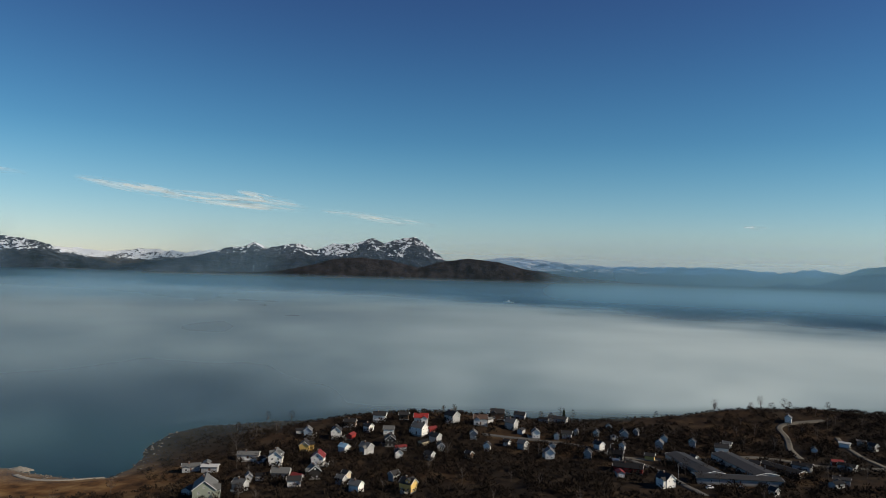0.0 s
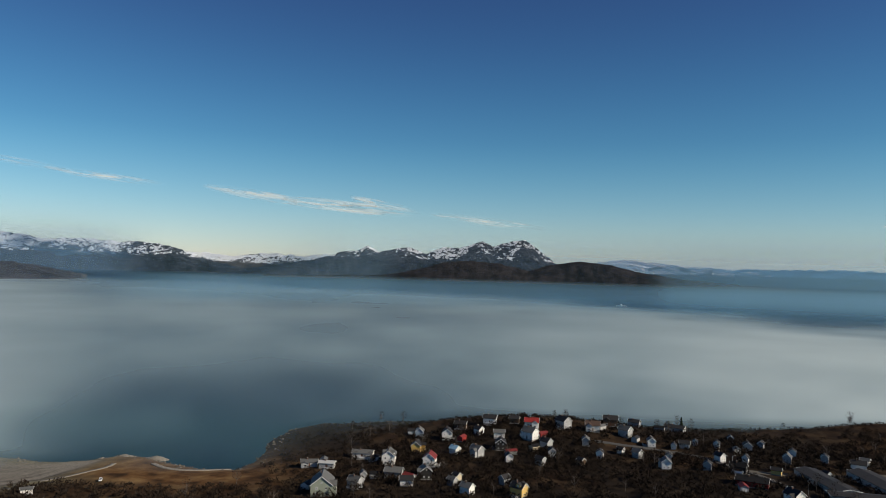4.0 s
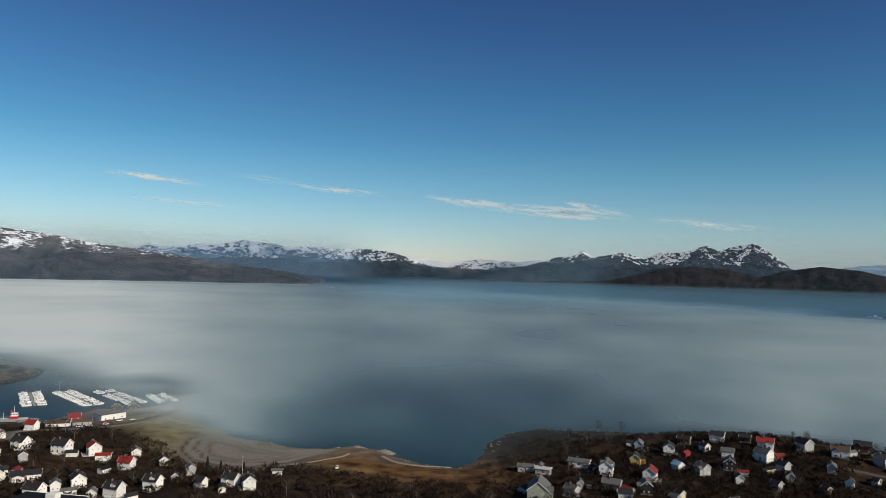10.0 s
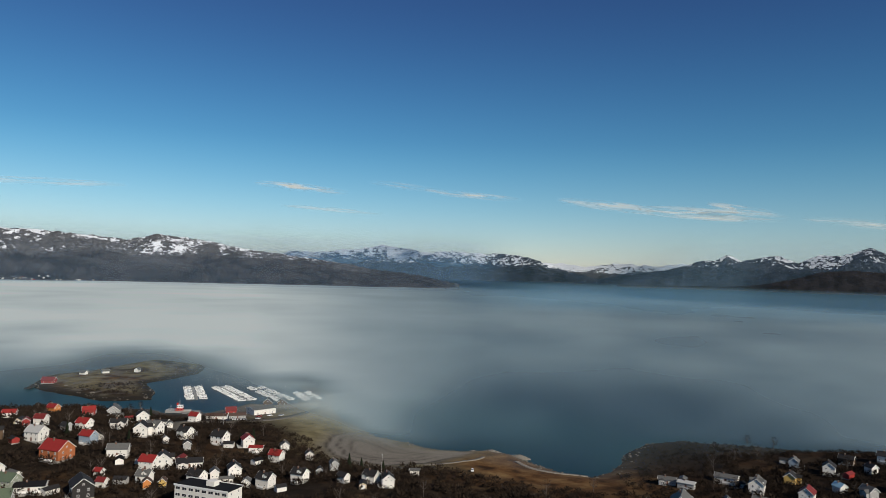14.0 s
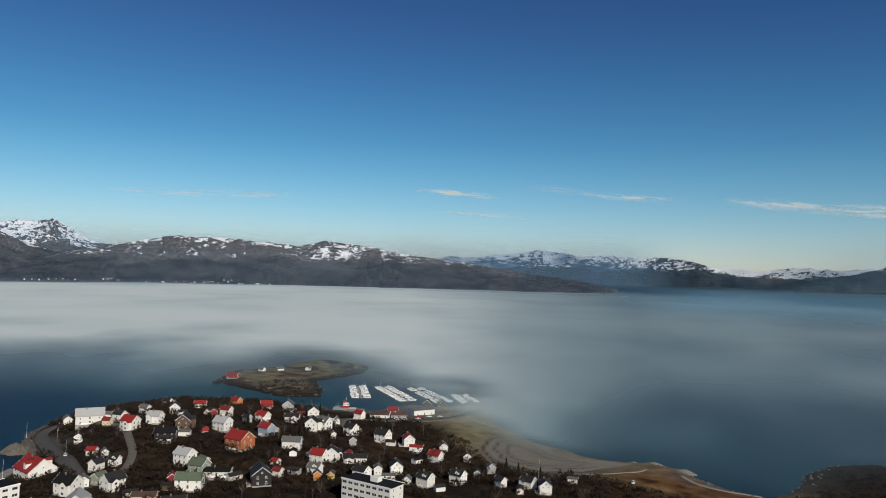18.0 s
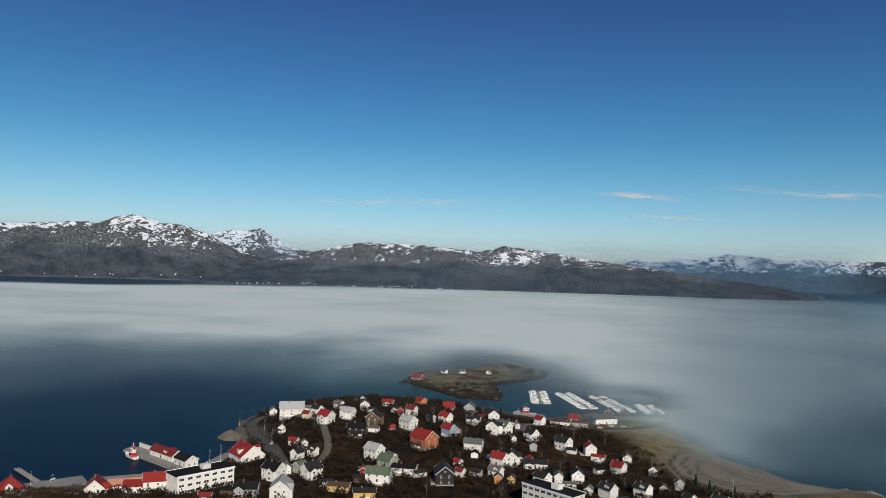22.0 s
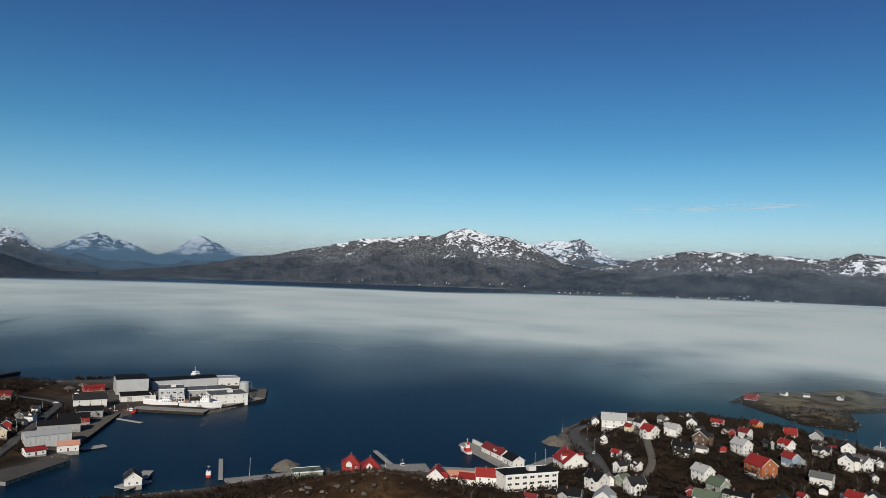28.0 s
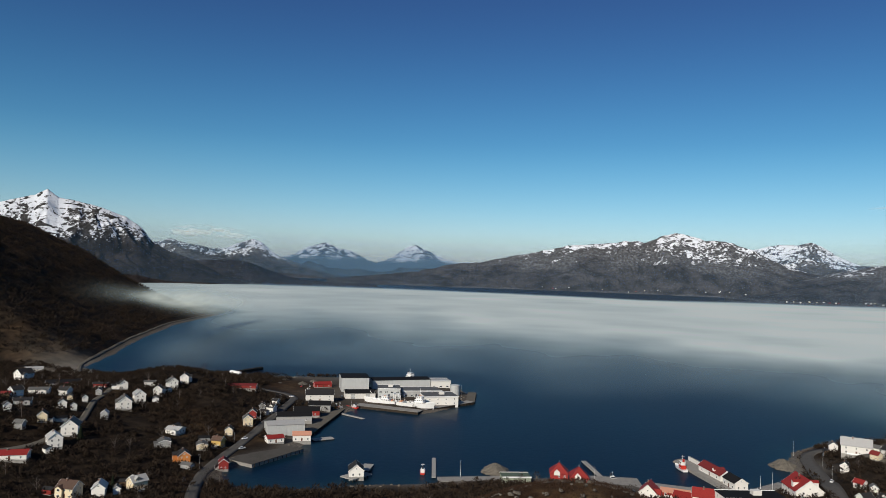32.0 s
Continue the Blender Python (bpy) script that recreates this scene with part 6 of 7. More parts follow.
rock_mound(-430, -84, 11, 9, 5.2, "rounded mossy rock mound by the water", material=KNOLL_ROCK, seed=3)
rock_mound(-499, 28, 8, 7, 2.6, "stone rubble at the pier head", seed=6)
rock_mound(-514, 92, 12, 9, 5.0, "bare rock knoll at the point", material=KNOLL_ROCK, seed=9, z=0.5)

# ---- the industrial harbour ----
ribbed_hall("factory_hall", "tall pale sheet-metal hall with a dark roof", -631, -274.5, -643.5, -251.5, 30, 13.6, 0.8)
ribbed_hall("cold_store", "long low pale storage hall on the point", -660, -254, -694, -205, 20, 8.6, 1.2)
ribbed_hall("workshop_hall", "white gabled workshop with a black roof", -600, -257, -613, -233, 15, 5.0, 2.2, wall=PAINT["white"], gates=2)
flat_block("packing_house", "pale flat-roofed factory block with dark roof wells", -614.5, -231, -622, -212, 22, 9.0, 2, 4, roof="grey", material=METAL_WALL, z=2.4)
flat_block("fish_factory", "white flat-roofed fish factory on the quay", -604, -182, -619, -156, 24, 7.2, 2, 4, roof="grey", z=2.2, kind="tall")
flat_block("fish_store", "low grey flat-roofed store between the halls", -632, -213, -650, -180, 22, 5.5, 1, 6, "grey", "grey", z=2.4, hut=False)
flat_block("ice_house", "white low annex at the end of the hall", -694, -204, -704, -186, 18, 7.0, 1, 3, "white", "light", z=2.4, hut=False)
tank = new("silo")
tank.matrix_world = pose(-668, -172, 2.2)
tagged(tank, "round grey steel silo by the factory", "tank")
part("shell", tube([(0, 0, 0), (0, 0, 9.5)], 4.6, 20), METAL_WALL, tank)
part("lid", tube([(0, 0, 9.5), (0, 0, 10.3)], [4.7, 1.0], 20), METAL_WALL, tank)
part("ladder", box(-0.3, -4.85, 0, 0.3, -4.65, 10.4), HULL_DARK, tank)
slab("quay_5", "long timber-faced harbour quay", -583, -238, -577, -178, 11, 2.0, material=TIMBER, cap=CONCRETE)
slab("quay_6", "dark timber quay round the factory point", -588, -180, -642, -150, 9, 2.0, material=TIMBER, cap=CONCRETE)
slab("quay_7", "timber quay at the tip of the point", -640, -150, -690, -160, 8, 1.9, material=TIMBER, cap=GRAVEL_ROAD)
ship("trawler", "white fishing trawler with a tall wheelhouse at the quay", -594, -188, 88, 34, 9, 5.6, house_at=0.1, floors=3, masts=((0.12, 7), (-0.3, 9)), boom=True)
ship("trawler", "white fishing vessel with a raised bow and boom", -597, -222, 268, 30, 8, 5.2, house_at=-0.18, floors=2, masts=((-0.18, 5), (0.2, 8)), boom=True)
ship("coaster", "white coastal ship behind the long hall", -738, -236, 60, 36, 8, 3.0, house_at=-0.2, floors=3, masts=((-0.2, 5),))
ship("fishing_boat", "small white fishing boat with an orange deckhouse", -560, -246, 175, 15, 4.6, 2.0, accent=PAINT["orange"], floors=1, masts=((0.2, 6), (-0.2, 3)), category="boat")
ship("fishing_boat", "small red and white fishing boat", -572, -238, 265, 11, 3.8, 1.8, HULL_RED, floors=1, masts=((0.1, 5),), category="boat")
ribbed_hall("harbour_hall", "pale grey harbour warehouse with a light roof", -442, -246, -458, -226, 15, 8.4, 1.5, "light", gates=0, z=2.0)
house(-430, -234, 136, 11, 7.5, 3.4, "white", "red", pitch=22, chimney=False, what="storehouse", group="harbour stores")
house(-446, -222, 118, 12, 8, 4.4, "white", "salmon", pitch=24, chimney=False, what="storehouse", group="harbour stores", sink=ground_z(-446, -222) - 1.9)
house(-578, -272, 118, 24, 15, 6.0, "white", "dark", pitch=24, chimney=False, what="warehouse", group="harbour stores")
house(-545, -256, 112, 18, 11, 4.2, "grey", "black", pitch=24, chimney=False, what="warehouse", group="harbour stores")
house(-519, -255, 118, 20, 10, 4.4, "red", "black", pitch=26, chimney=False, what="warehouse", group="harbour stores")
house(-494, -253, 120, 26, 12, 4.6, "grey", "black", pitch=20, chimney=False, what="warehouse", group="harbour stores")
house(-647, -302, 130, 17, 8, 3.6, "red", "red", pitch=22, chimney=False, what="storehouse", group="harbour stores")
slab("quay_8", "wide gravel harbour yard with a stone edge", -383, -233, -428, -222, 25, 2.0, cap=YARD)
slab("quay_9", "harbour quay in front of the stores", -452, -228, -560, -246, 12, 1.7, material=TIMBER, cap=GRAVEL_ROAD)
slab("jetty", "grey floating jetty in the harbour", -548, -238, -536, -213, 2.6, 0.7, material=PLANK, category="jetty", piles=3, kind="thing")
slab("jetty", "slipway of weathered planks", -455, -218, -466, -208, 6, 1.0, material=PLANK, category="slipway", piles=3, kind="thing")
slab("breakwater", "dark timber breakwater reaching into the fjord", -672, -436, -742, -424, 5, 3.2, material=TIMBER)
t2 = new("storage_tank")
t2.matrix_world = pose(-640, -395, ground_z(-640, -395) + 3.2, 0, 0, 65)
tagged(t2, "white horizontal storage tank on concrete saddles", "tank")
part("shell", tube([(-8.6, 0, 0), (-8, 0, 0), (8, 0, 0), (8.6, 0, 0)], [1.2, 2.2, 2.2, 1.2], 16), HULL_WHITE, t2)
for s in (-5, 5):
    part("saddle", box(s - 0.5, -1.8, -3.6, s + 0.5, 1.8, -1.2), CONCRETE, t2)
house(-548, -333, 110, 28, 9, 2.8, "red", "darkred", pitch=14, chimney=False, what="storehouse", group="harbour stores")
for i, (gx0, gy0, gr, gh) in enumerate(((-650, -325, 9, 4), (-668, -322, 8, 3.6), (-640, -345, 8, 3.2), (-662, -350, 10, 4.2), (-682, -350, 7, 3), (-690, -300, 8, 3))):
    rock_mound(gx0, gy0, gr, gr * 0.8, gh, "heap of grey gravel on the harbour yard", "gravel_heap", GRAVEL_ROAD, seed=20 + i, z=2.5)

# ---- the marina ----
house(-456, 372, 80, 19, 13, 5.0, "white", "grey", pitch=12, chimney=False, what="boat_shed", group="marina sheds", sink=0.5)
house(-455, 330, 45, 15, 8, 3.4, "white", "brown", pitch=16, chimney=False, what="boat_shed", group="marina sheds", sink=0.5)
house(-449, 344, 55, 12, 8, 3.2, "grey", "brown", pitch=16, chimney=False, what="boat_shed", group="marina sheds", sink=0.5)
house(-497, 413, 135, 10, 8, 3.6, "brown", "dark", chimney=False, what="boathouse", group="marina boathouses")
house(-486, 420, 135, 10, 8, 3.6, "brown", "dark", chimney=False, what="boathouse", group="marina boathouses")
house(-472, 355, 60, 8, 6, 3.0, "red", "darkred", chimney=False, what="shed", group="marina sheds")
ship("cargo_boat", "red and grey work boat moored at the quay", -516, 337, 40, 20, 5.5, 2.4, PAINT["grey"], house_at=0.05, accent=HULL_RED, floors=2, masts=((0.05, 5), (-0.3, 5)), category="boat")
slab("quay_10", "concrete quay by the marina sheds", -462, 312, -510, 345, 14, 1.8)


def small_boat(kind):
    """A moored pleasure boat: hull, deck cabin with windows, mast or windscreen."""
    l, b = (7.2, 2.5) if kind == "motor" else (8.6, 2.5)
    ob = new("pleasure_boat")
    part("hull", hull_mesh(l, b, 1.1, 0.5, 0.3, 8), HULL_WHITE, ob)
    part("cabin", softened(box(-l * 0.18, -b * 0.34, 0.85, l * 0.2, b * 0.34, 1.95, taper=0.16), 0.08), HULL_WHITE, ob)
    for s in (-1, 1):
        part("cabin_window", box(-l * 0.13, s * b * 0.31 - 0.05, 1.3, l * 0.14, s * b * 0.31 + 0.05, 1.65), GLASS, ob)
    part("cockpit", box(-l * 0.42, -b * 0.3, 0.95, -l * 0.2, b * 0.3, 1.05), TIMBER, ob)
    if kind == "sail":
        m = part("mast", tube([(0.4, 0, 1.8), (0.4, 0, 11.5)], [0.08, 0.05], 5), HULL_WHITE, ob)
        part("boom", tube([(0.4, 0, 2.6), (-3.4, 0, 2.6)], 0.07, 5), HULL_WHITE, m)
    return tagged(ob, "white moored pleasure boat with a small cabin" if kind == "motor" else "white moored sailing boat with a bare mast", "boat", "marina boats")


MOTOR, SAIL = small_boat("motor"), small_boat("sail")
first = {"motor": True, "sail": True}
rnd = random.Random(12)
for x0, y0, x1, y1 in ((-616, 417, -557, 382), (-598, 436, -521, 410), (-573, 459, -498, 434), (-520, 472, -480, 452)):
    slab("pontoon", "grey floating pontoon between moored boats", x0, y0, x1, y1, 2.2, 0.5, material=PLANK, category="pontoon", piles=4, kind="thing")
    l, a = math.hypot(x1 - x0, y1 - y0), math.atan2(y1 - y0, x1 - x0)
    n = int(l / 4.6)
    for i in range(n):
        for s in (-1, 1):
            if rnd.random() < 0.22:
                continue
            k = (i + 0.5) / n
            d = 5.4 + rnd.uniform(-0.4, 0.4)
            bx, by = x0 + (x1 - x0) * k - s * d * math.sin(a), y0 + (y1 - y0) * k + s * d * math.cos(a)
            kind = "sail" if rnd.random() < 0.08 else "motor"
            m = pose(bx, by, 0, 0, 0, math.degrees(a) + 90 * s + 180 * (rnd.random() < 0.3) + rnd.uniform(-4, 4))
            if first[kind]:
                (MOTOR if kind == "motor" else SAIL).matrix_world = m
                first[kind] = False
            else:
                copy_thing(MOTOR if kind == "motor" else SAIL, m)

house(-716, 326, 40, 12, 7, 3.2, "red", "darkred", chimney=False, what="boathouse", group="islet buildings")
slab("jetty", "dark timber landing stage on the islet", -716, 314, -705, 301, 5, 1.6, material=TIMBER, category="jetty", piles=4, kind="thing")
for q in ((-742, 372, 20), (-736, 392, 80), (-722, 420, 130)):
    house(q[0], q[1], q[2], 7, 4.6, 2.6, "white", "grey", chimney=False, plain=True, what="cabin", group="islet buildings")
for q in ((-640, 330, 14, 7, 2.2, 31), (-612, 345, 14, 8, 2.0, 32), (-690, 330, 16, 7, 2.4, 33), (-258, 406, 9, 6, 2.0, 34), (-248, 401, 7, 6, 1.6, 35), (-238, 408, 9, 5, 1.8, 36), (-268, 398, 6, 5, 1.4, 37)):
    rock_mound(q[0], q[1], q[2], q[3], q[4], "low pale rock outcrop on the shore", seed=q[5], z=0.6)

# ---- low institution, cars, poles ----
house(152, 425, 100, 44, 13, 3.2, "grey", "dark", pitch=10, chimney=False, what="institution_wing", group="low grey institution")
house(181, 424, 98, 48, 14, 3.2, "grey", "dark", pitch=10, chimney=False, what="institution_wing", group="low grey institution")
house(166, 396, 176, 46, 10, 3.2, "grey", "dark", pitch=10, chimney=False, what="institution_wing", group="low grey institution")
house(205, 425, 118, 26, 9, 2.8, "brown", "black", pitch=12, chimney=False, what="institution_wing", group="low grey institution")
for cx, cy, ct, cp in ((-421, -251, 150, 1), (-405, -243, 150, 0), (-436, 332, 40, 1), (-434, 338, 40, 0), (-438, 327, 40, 2), (-432, 350, 60, 1), (-441, 358, 60, 3), (-438, 366, 70, 1), (-434, 374, 75, 0),
                       (-452, 106, 160, 1), (-404, 99, 10, 1), (-408, -6, 30, 2), (-407, -2, 30, 2), (-572, -296, 120, 1), (-604, -262, 40, 2), (-618, -300, 60, 1), (-625, -306, 60, 1), (-634, -318, 20, 3),
                       (-640, -312, 20, 0), (-232, 344, 120, 1), (128, 404, 85, 0), (146, 383, 10, 1), (163, 384, 5, 2), (-330, -232, 40, 2), (-470, -258, 30, 0)):
    car(cx, cy, ct, cp)


def pole(x, y, h, lamp=True):
    z = ground_z(x, y)
    ob = new("street_lamp" if lamp else "flagpole")
    ob.matrix_world = pose(x, y, max(z, 1.5))
    tagged(ob, "grey steel street lamp beside the road" if lamp else "slender white flagpole at the waterfront", "lamp" if lamp else "flagpole", "street lamps" if lamp else "flagpoles")
    part("pole", tube([(0, 0, -1), (0, 0, h)], [0.09, 0.045], 6), METAL_WALL if lamp else TRIM, ob)
    if lamp:
        part("arm", tube([(0, 0, h - 0.1), (1.4, 0, h + 0.25)], 0.05, 5), METAL_WALL, ob)
        part("lamp_head", softened(box(1.2, -0.16, h + 0.16, 2.0, 0.16, h + 0.34), 0.03), METAL_WALL, ob)
    else:
        part("ball", tube([(0, 0, h), (0, 0, h + 0.25)], 0.14, 6), TRIM, ob)


for q in ((-434, 66, 10, False), (-445, 74, 10, False), (-263, 300, 11, False), (-548, 104, 9, False), (-408, -100, 9, False), (-460, 108, 8, True), (-500, 112, 8, True), (-360, -243, 8, True), (-410, -252, 8, True),
          (-470, -268, 8, True), (-530, -284, 8, True), (-428, 316, 8, True), (-430, 404, 8, True), (136, 404, 8, True), (108, 448, 8, True), (-424, -24, 9, False), (-645, -160, 14, True)):
    pole(*q)

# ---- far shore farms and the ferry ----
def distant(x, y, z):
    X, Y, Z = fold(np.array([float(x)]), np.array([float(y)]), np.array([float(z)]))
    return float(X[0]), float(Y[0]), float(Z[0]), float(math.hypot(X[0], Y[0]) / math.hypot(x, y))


rnd = random.Random(5)
FAR_SHORE = []
for name in ("mountain_cape", "mountain_broad"):
    co = np.empty(3 * len(scene.objects[name].data.vertices), np.float32)
    scene.objects[name].data.vertices.foreach_get("co", co)
    FAR_SHORE.append(co.reshape(-1, 3))
for i in range(60):
    az = rnd.choice((rnd.uniform(63, 71), rnd.uniform(65, 69), rnd.uniform(72, 80), rnd.uniform(82, 98)))
    d = 4900 if az < 80 else 6050
    d += rnd.uniform(-70, 50)
    X, Y, Z, k = distant(-math.sin(radians(az)) * d, math.cos(radians(az)) * d, 10)
    Z = max(Z, *(float(c[np.argmin((c[:, 0] - X) ** 2 + (c[:, 1] - Y) ** 2), 2]) for c in FAR_SHORE)) if az < 80 else float(FAR_SHORE[1][np.argmin((FAR_SHORE[1][:, 0] - X) ** 2 + (FAR_SHORE[1][:, 1] - Y) ** 2), 2])
    ob = new("farmhouse")
    ob.matrix_world = pose(X, Y, Z, 0, 0, az + rnd.uniform(-40, 40)) @ Matrix.Scale(k * 0.75, 4)
    c = rnd.choice(("white", "white", "white", "cream", "red"))
    tagged(ob, f"tiny {c} farmhouse on the far shore", "house", "far shore farms")
    part("wall", gabled_walls(11, 8, 4.5, 3.5, -5), PAINT[c], ob)
    part("roof", gabled_roof(11, 8, 4.5, 3.5), ROOF["dark" if c != "white" else "grey"], ob)
X, Y, Z, k = distant(274, 2933, 0)
ship("ferry", "white ferry crossing the open fjord", X, Y, 175, 42, 11, 5.0, house_at=-0.02, floors=3, masts=((-0.02, 6),), category="ship", z=Z, scale=k)

# ---- trees ----
rnd = random.Random(8)
SPRUCE = [spruce(h=9.5, seed=1), spruce(h=7.0, seed=2)]
spots = [(-368, 295), (-372, 288), (-287, 299), (-269, 308), (-480, 291), (-283, 305), (98, 560), (-365, 286), (-425, 205), (-405, 232), (-350, -318), (-298, -250)]
for i, (x, y) in enumerate(spots):
    m = pose(x, y, ground_z(x, y) - 0.2, 0, 0, rnd.uniform(0, 360))
    if i < 2:
        SPRUCE[i].matrix_world = m
    else:
        copy_thing(SPRUCE[i % 2], m)
BIRCH = [birch(8.5, 1), birch(7.0, 2), birch(10.0, 3), birch(6.0, 4)]


def plan_rays(n, seed, r0=285, r1=1000, a0=-36, a1=141):
    r = np.random.RandomState(seed)
    a, d = np.radians(r.uniform(a0, a1, n)), np.sqrt(r.uniform(r0 ** 2, r1 ** 2, n))
    return -np.sin(a) * d, np.cos(a) * d, r


BUILT = [(o.matrix_world.translation.x, o.matrix_world.translation.y, max(abs(v[0]) for v in c.bound_box) + 1.0) for o in scene.objects if o.parent is None and o.type == "EMPTY" and o.get("category") != "boat"
         for c in o.children[:2] if c.name.startswith(("wall", "foundation", "deck", "body"))]
ROADS = [o for o in scene.objects if o.name.startswith("road_")]
ROAD_POINTS = np.concatenate([np.array([v.co[:2] for v in o.data.vertices][2::6]) for o in ROADS])


def open_ground(x, y, wild=0.0):
    ok = np.ones(len(x), bool)
    for bx, by, br in BUILT:
        ok &= np.hypot(x - bx, y - by) > br * 0.66 + 0.6
    taken = {(int(px // 3) + i, int(py // 3) + j) for px, py in ROAD_POINTS for i in (-1, 0, 1) for j in (-1, 0, 1)}
    ok &= np.array([(int(px // 3), int(py // 3)) not in taken for px, py in zip(x, y)])
    bare = bump_at(x, y, -235, 375, 80, 36) + bump_at(x, y, -330, 372, 75, 28, 6) + bump_at(x, y, -470, 385, 60, 60) + bump_at(x, y, -650, -260, 100, 80, -30) + bump_at(x, y, -420, -20, 22, 90) \
        + bump_at(x, y, -740, 400, 70, 120) + bump_at(x, y, -430, -230, 60, 14) + bump_at(x, y, -660, -610, 70, 30, 60)
    return ok & (bare < 0.35) & (land(x, y) > 2.2)


bx, by, r = plan_rays(1500, 3, 300, 760)
keep = open_ground(bx, by)
bx, by = bx[keep][:240], by[keep][:240]
for i, (x, y, z) in enumerate(zip(bx, by, land(bx, by))):
    m = pose(x, y, z - 0.2, 0, 0, (i * 77) % 360)
    if i < 4:
        BIRCH[i].matrix_world = m
    else:
        copy_thing(BIRCH[i % 4], m)


def scatter(name, label, shapes, x, y, z, size, spin, material, category):
    """Many copies of small shapes, joined as one ground cover."""
    vs, fs, off = [], [], 0
    kinds = len(shapes)
    for k, (v, f) in enumerate(shapes):
        pick = np.arange(len(x)) % kinds == k
        c, s = np.cos(spin[pick]), np.sin(spin[pick])
        q = v[None] * size[pick][:, None, None]
        w = np.stack([q[..., 0] * c[:, None] - q[..., 1] * s[:, None] + x[pick][:, None], q[..., 0] * s[:, None] + q[..., 1] * c[:, None] + y[pick][:, None], q[..., 2] + z[pick][:, None]], -1)
        n = pick.sum()
        vs.append(w.reshape(-1, 3))
        fs.append((f[None] + (np.arange(n) * len(v))[:, None, None] + off).reshape(-1, 3))
        off += n * len(v)
    vs, fs = np.concatenate(vs), np.concatenate(fs)
    me = bpy.data.meshes.new(name)
    me.vertices.add(len(vs))
    me.vertices.foreach_set("co", vs.ravel())
    me.loops.add(fs.size)
    me.loops.foreach_set("vertex_index", fs.ravel().astype(np.int32))
    me.polygons.add(len(fs))
    me.polygons.foreach_set("loop_start", np.arange(0, fs.size, 3, dtype=np.int32))
    me.update(calc_edges=True)
    me.materials.append(material)
    return tagged(new(name, me), label, category, kind="stuff")


def shrub_shape(seed, n=30):
    """A low bare bush: thin twig blades fanning up and out."""
    r = np.random.RandomState(seed)
    a, u, h = r.uniform(0, 6.283, n), np.sqrt(r.uniform(0, 1, n)), r.uniform(0.1, 1, n)
    c = np.stack([0.62 * u * np.cos(a), 0.62 * u * np.sin(a), 0.15 + 0.8 * h * (1 - 0.5 * u * u)], -1)
    d = c * [0.5, 0.5, 0.35] + r.uniform(-0.12, 0.12, (n, 3))
    s = r.uniform(-1, 1, (n, 3)) * [0.10, 0.10, 0.06]
    v = np.stack([c - d * 0.5 - s, c + d * 0.6, c - d * 0.3 + s], 1).reshape(-1, 3)
    return v, np.arange(3 * n).reshape(-1, 3)


def stone_shape(seed):
    r = np.random.RandomState(seed)
    v = np.array([(1, 0, 0), (0, 1, 0), (-1, 0, 0), (0, -1, 0), (0.5, 0.4, 0.6), (-0.4, 0.5, 0.7), (-0.4, -0.5, 0.55), (0.45, -0.45, 0.75)]) * r.uniform(0.6, 1.1, (8, 3))
    f = np.array([(0, 1, 4), (1, 5, 4), (1, 2, 5), (2, 6, 5), (2, 3, 6), (3, 7, 6), (3, 0, 7), (0, 4, 7), (4, 5, 6), (4, 6, 7)])
    return v, f


x, y, r = plan_rays(76000, 5, 285, 900)
wild = fbm(x / 40, y / 40, 3, 31)
x, y = x[wild > 0.29], y[wild > 0.29]
keep = land(x, y) > 2.2
x, y = x[keep], y[keep]
keep = open_ground(x, y)
x, y = x[keep], y[keep]
size = r.uniform(1.2, 5.2, len(x)) * np.where(y > 300, 0.45 + 0.55 * step(25, 90, inside(COAST, x, y)), 1)
ridge = (x > -165) & (y > 280)
for pick, name, label, material in ((~ridge, "bare_scrub", "dense leafless brown scrub between the houses", TWIGS), (ridge, "alder_scrub", "dense leafless scrub along the ridge, darkened in colour for shade", SHADED_TWIGS)):
    scatter(name, label, [shrub_shape(i, 40) for i in range(6)], x[pick], y[pick], land(x[pick], y[pick]) - 0.2, size[pick], r.uniform(0, 6.28, pick.sum()), material, "scrub")
x, y, r = plan_rays(90000, 15, 150, 330, 60, 130)
keep = (bump_at(x, y, -252, -38, 90, 105, 10) > 0.25) & open_ground(x, y)
x, y = x[keep][:22000], y[keep][:22000]
scatter("heather", "low red-brown heather and juniper on the rocky knoll", [shrub_shape(60 + i, 12) for i in range(5)], x, y, land(x, y) - 0.15, r.uniform(0.4, 1.7, len(x)), r.uniform(0, 6.28, len(x)), HEATHER, "heather")
x, y = x[::22] + 1.3, y[::22] - 0.9
scatter("knoll_stones", "grey stones showing through the heather", [stone_shape(20 + i) for i in range(5)], x, y, land(x, y) - 0.35, r.uniform(0.4, 1.6, len(x)), r.uniform(0, 6.28, len(x)), KNOLL_ROCK, "stones")
x, y, r = plan_rays(16000, 6, 820, 2300, 120, 143)
keep = (inside(FOOT, x, y) > 12) & (land(x, y) > 6)
x, y = x[keep], y[keep]
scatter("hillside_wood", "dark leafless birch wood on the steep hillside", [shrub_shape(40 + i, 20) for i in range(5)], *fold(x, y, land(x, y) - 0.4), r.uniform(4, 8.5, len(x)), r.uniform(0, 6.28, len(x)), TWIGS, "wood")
x, y, r = plan_rays(60000, 7, 300, 900)
h = land(x, y)
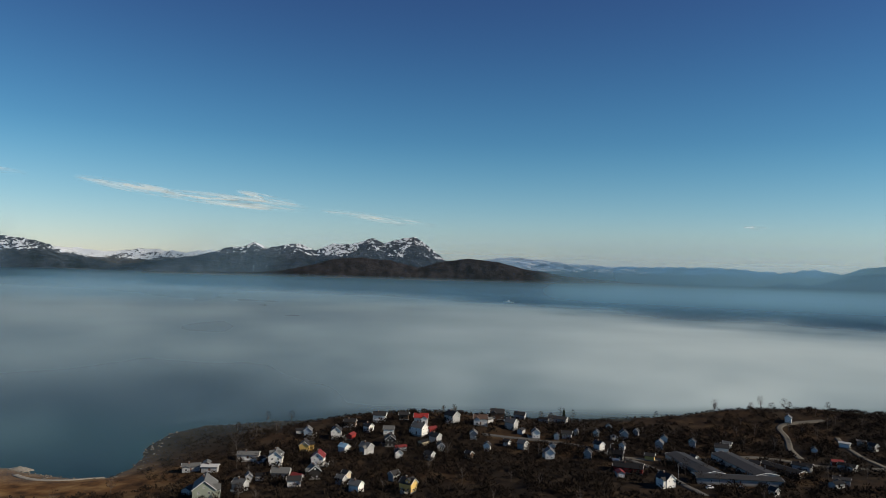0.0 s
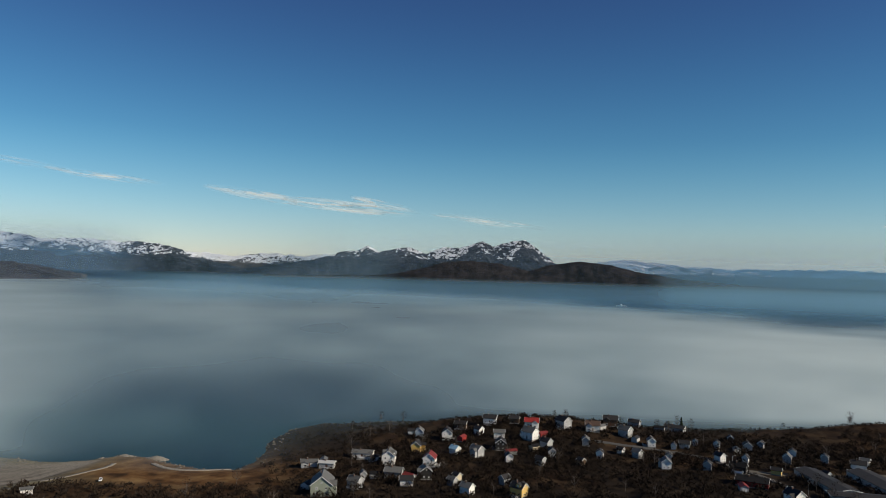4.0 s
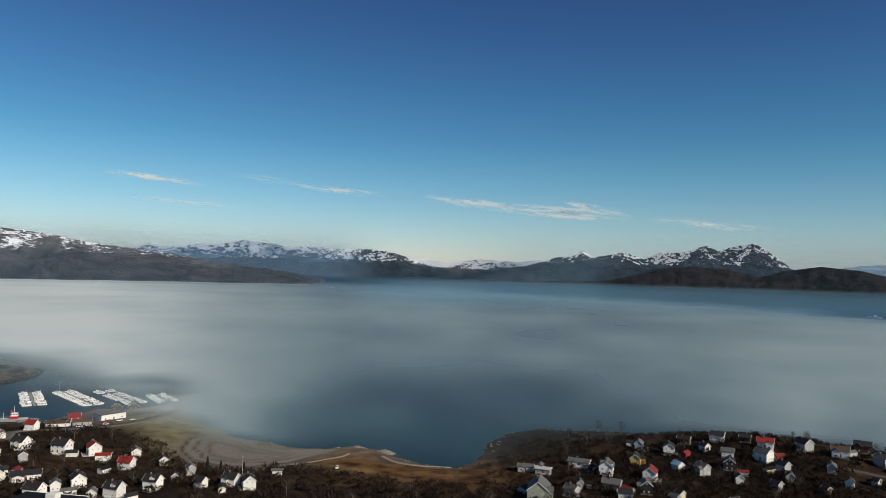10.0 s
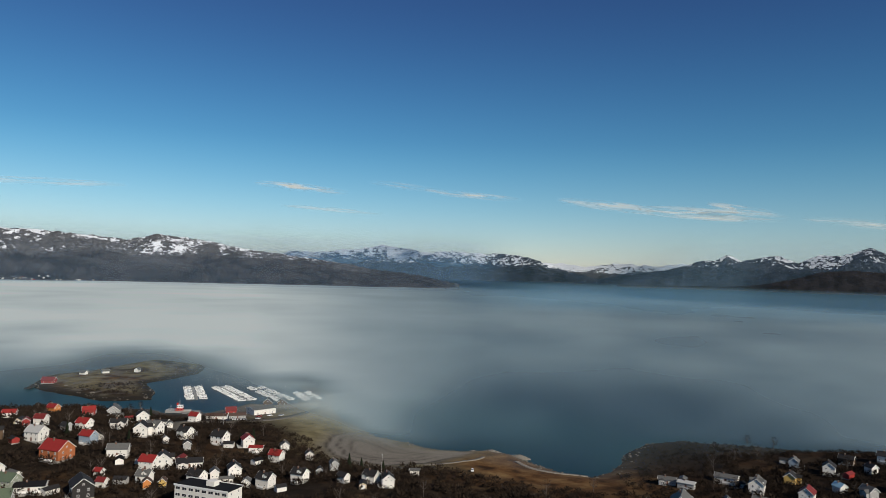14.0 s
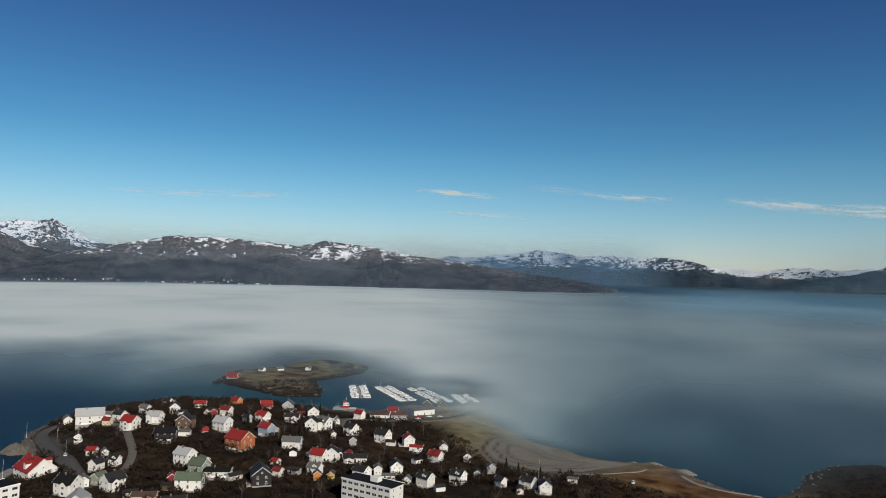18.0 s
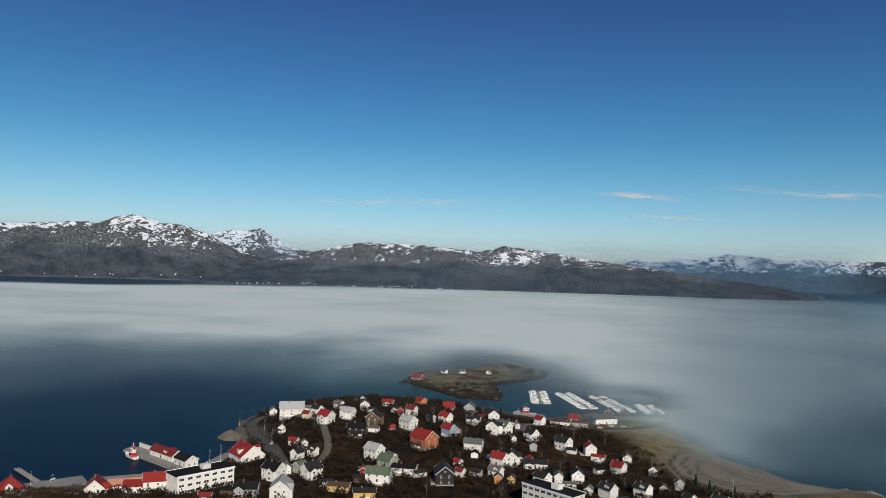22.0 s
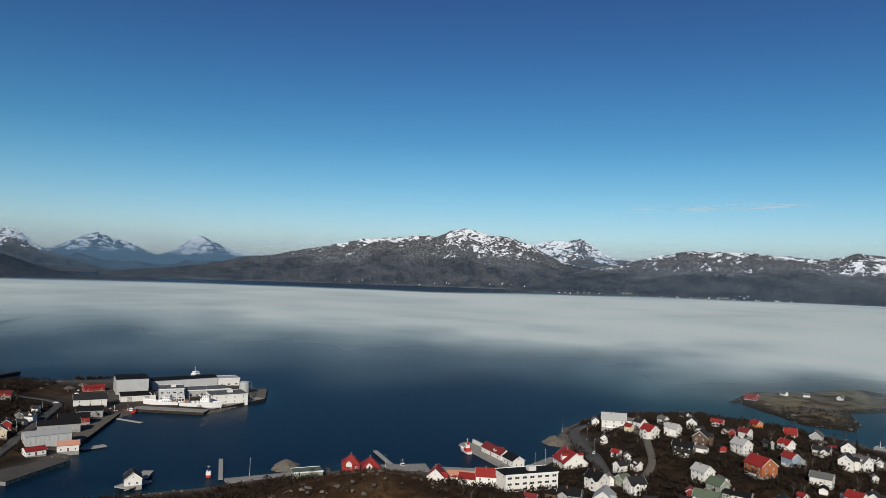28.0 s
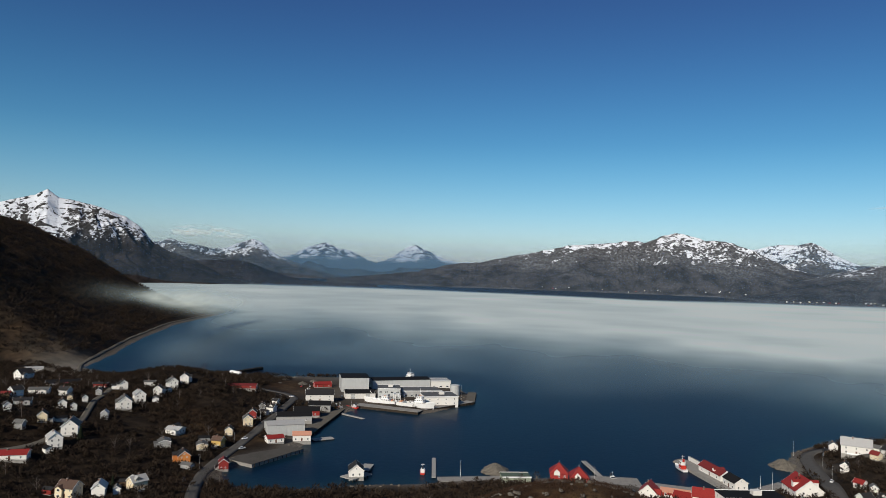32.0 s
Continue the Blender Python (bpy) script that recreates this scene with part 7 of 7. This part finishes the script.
keep = (h > -0.5) & (h < 2.2) & (np.minimum(np.abs(inside(COAST, x, y)), np.abs(inside(ISLET, x, y))) < 9) & (inside(CRESCENT, x, y) < -3)
x, y, h = x[keep][:2200], y[keep][:2200], h[keep][:2200]
scatter("shore_stones", "weathered grey boulders along the shoreline", [stone_shape(i) for i in range(5)], x, y, h - 0.15, r.uniform(0.2, 1.25, len(x)) ** 1.6, r.uniform(0, 6.28, len(x)), SHORE_ROCK, "stones")


# ---- cloud streaks ----
def cirrus(az0, e0, az1, e1, thick, gain):
    """A long thin streak of ice cloud, placed within 5 km to look high and far from the camera."""
    s, q = np.meshgrid(np.linspace(0, 1, 90), np.linspace(-1, 1, 30), indexing="ij")
    az = az0 + (az1 - az0) * s
    mid = e0 + (e1 - e0) * s
    el = mid + 2.1 * thick * q * (0.45 + 0.55 * np.sin(np.pi * s) ** 0.7)
    height = 4400 * mid
    r = np.minimum(height / el, 4930)
    strand = fbm(s * 5 + az0, q * 2.4 + 1.2 * s, 4, int(az0 * 7) + 400, 0.6)
    dense = 1.7 * gain * np.clip(1 - np.abs(q), 0, 1) ** 0.9 * np.sin(np.pi * np.clip(s, 0.0, 1)) ** 0.8 * (0.12 + 1.5 * step(0.3, 0.7, strand))
    X, Y, Z = -np.sin(np.radians(az)) * r, np.cos(np.radians(az)) * r, EYE + height
    return tagged(sheet("cloud", X, Y, Z, CIRRUS, dense=dense), "thin wispy white cloud streak across the blue sky", "cloud", kind="stuff")


cirrus(27.8, .106, 19, .089, .0035, 0.75)
cirrus(22, .094, 10.8, .082, .0045, 0.85)
cirrus(16.5, .101, 11.5, .086, .003, 0.6)
cirrus(10, .081, 0.5, .064, .003, 0.35)
cirrus(52, .116, 44.5, .108, .003, 0.55)
cirrus(43, .125, 36.5, .114, .0025, 0.35)
cirrus(38.5, .115, 30.5, .105, .0025, 0.4)
cirrus(50, .086, 41.5, .080, .0018, 0.35)
cirrus(75, .094, 61, .101, .0026, 0.45)
cirrus(-22.8, .069, -24.6, .068, .0015, 0.3)
cirrus(127, .043, 121, .040, .006, 0.9)
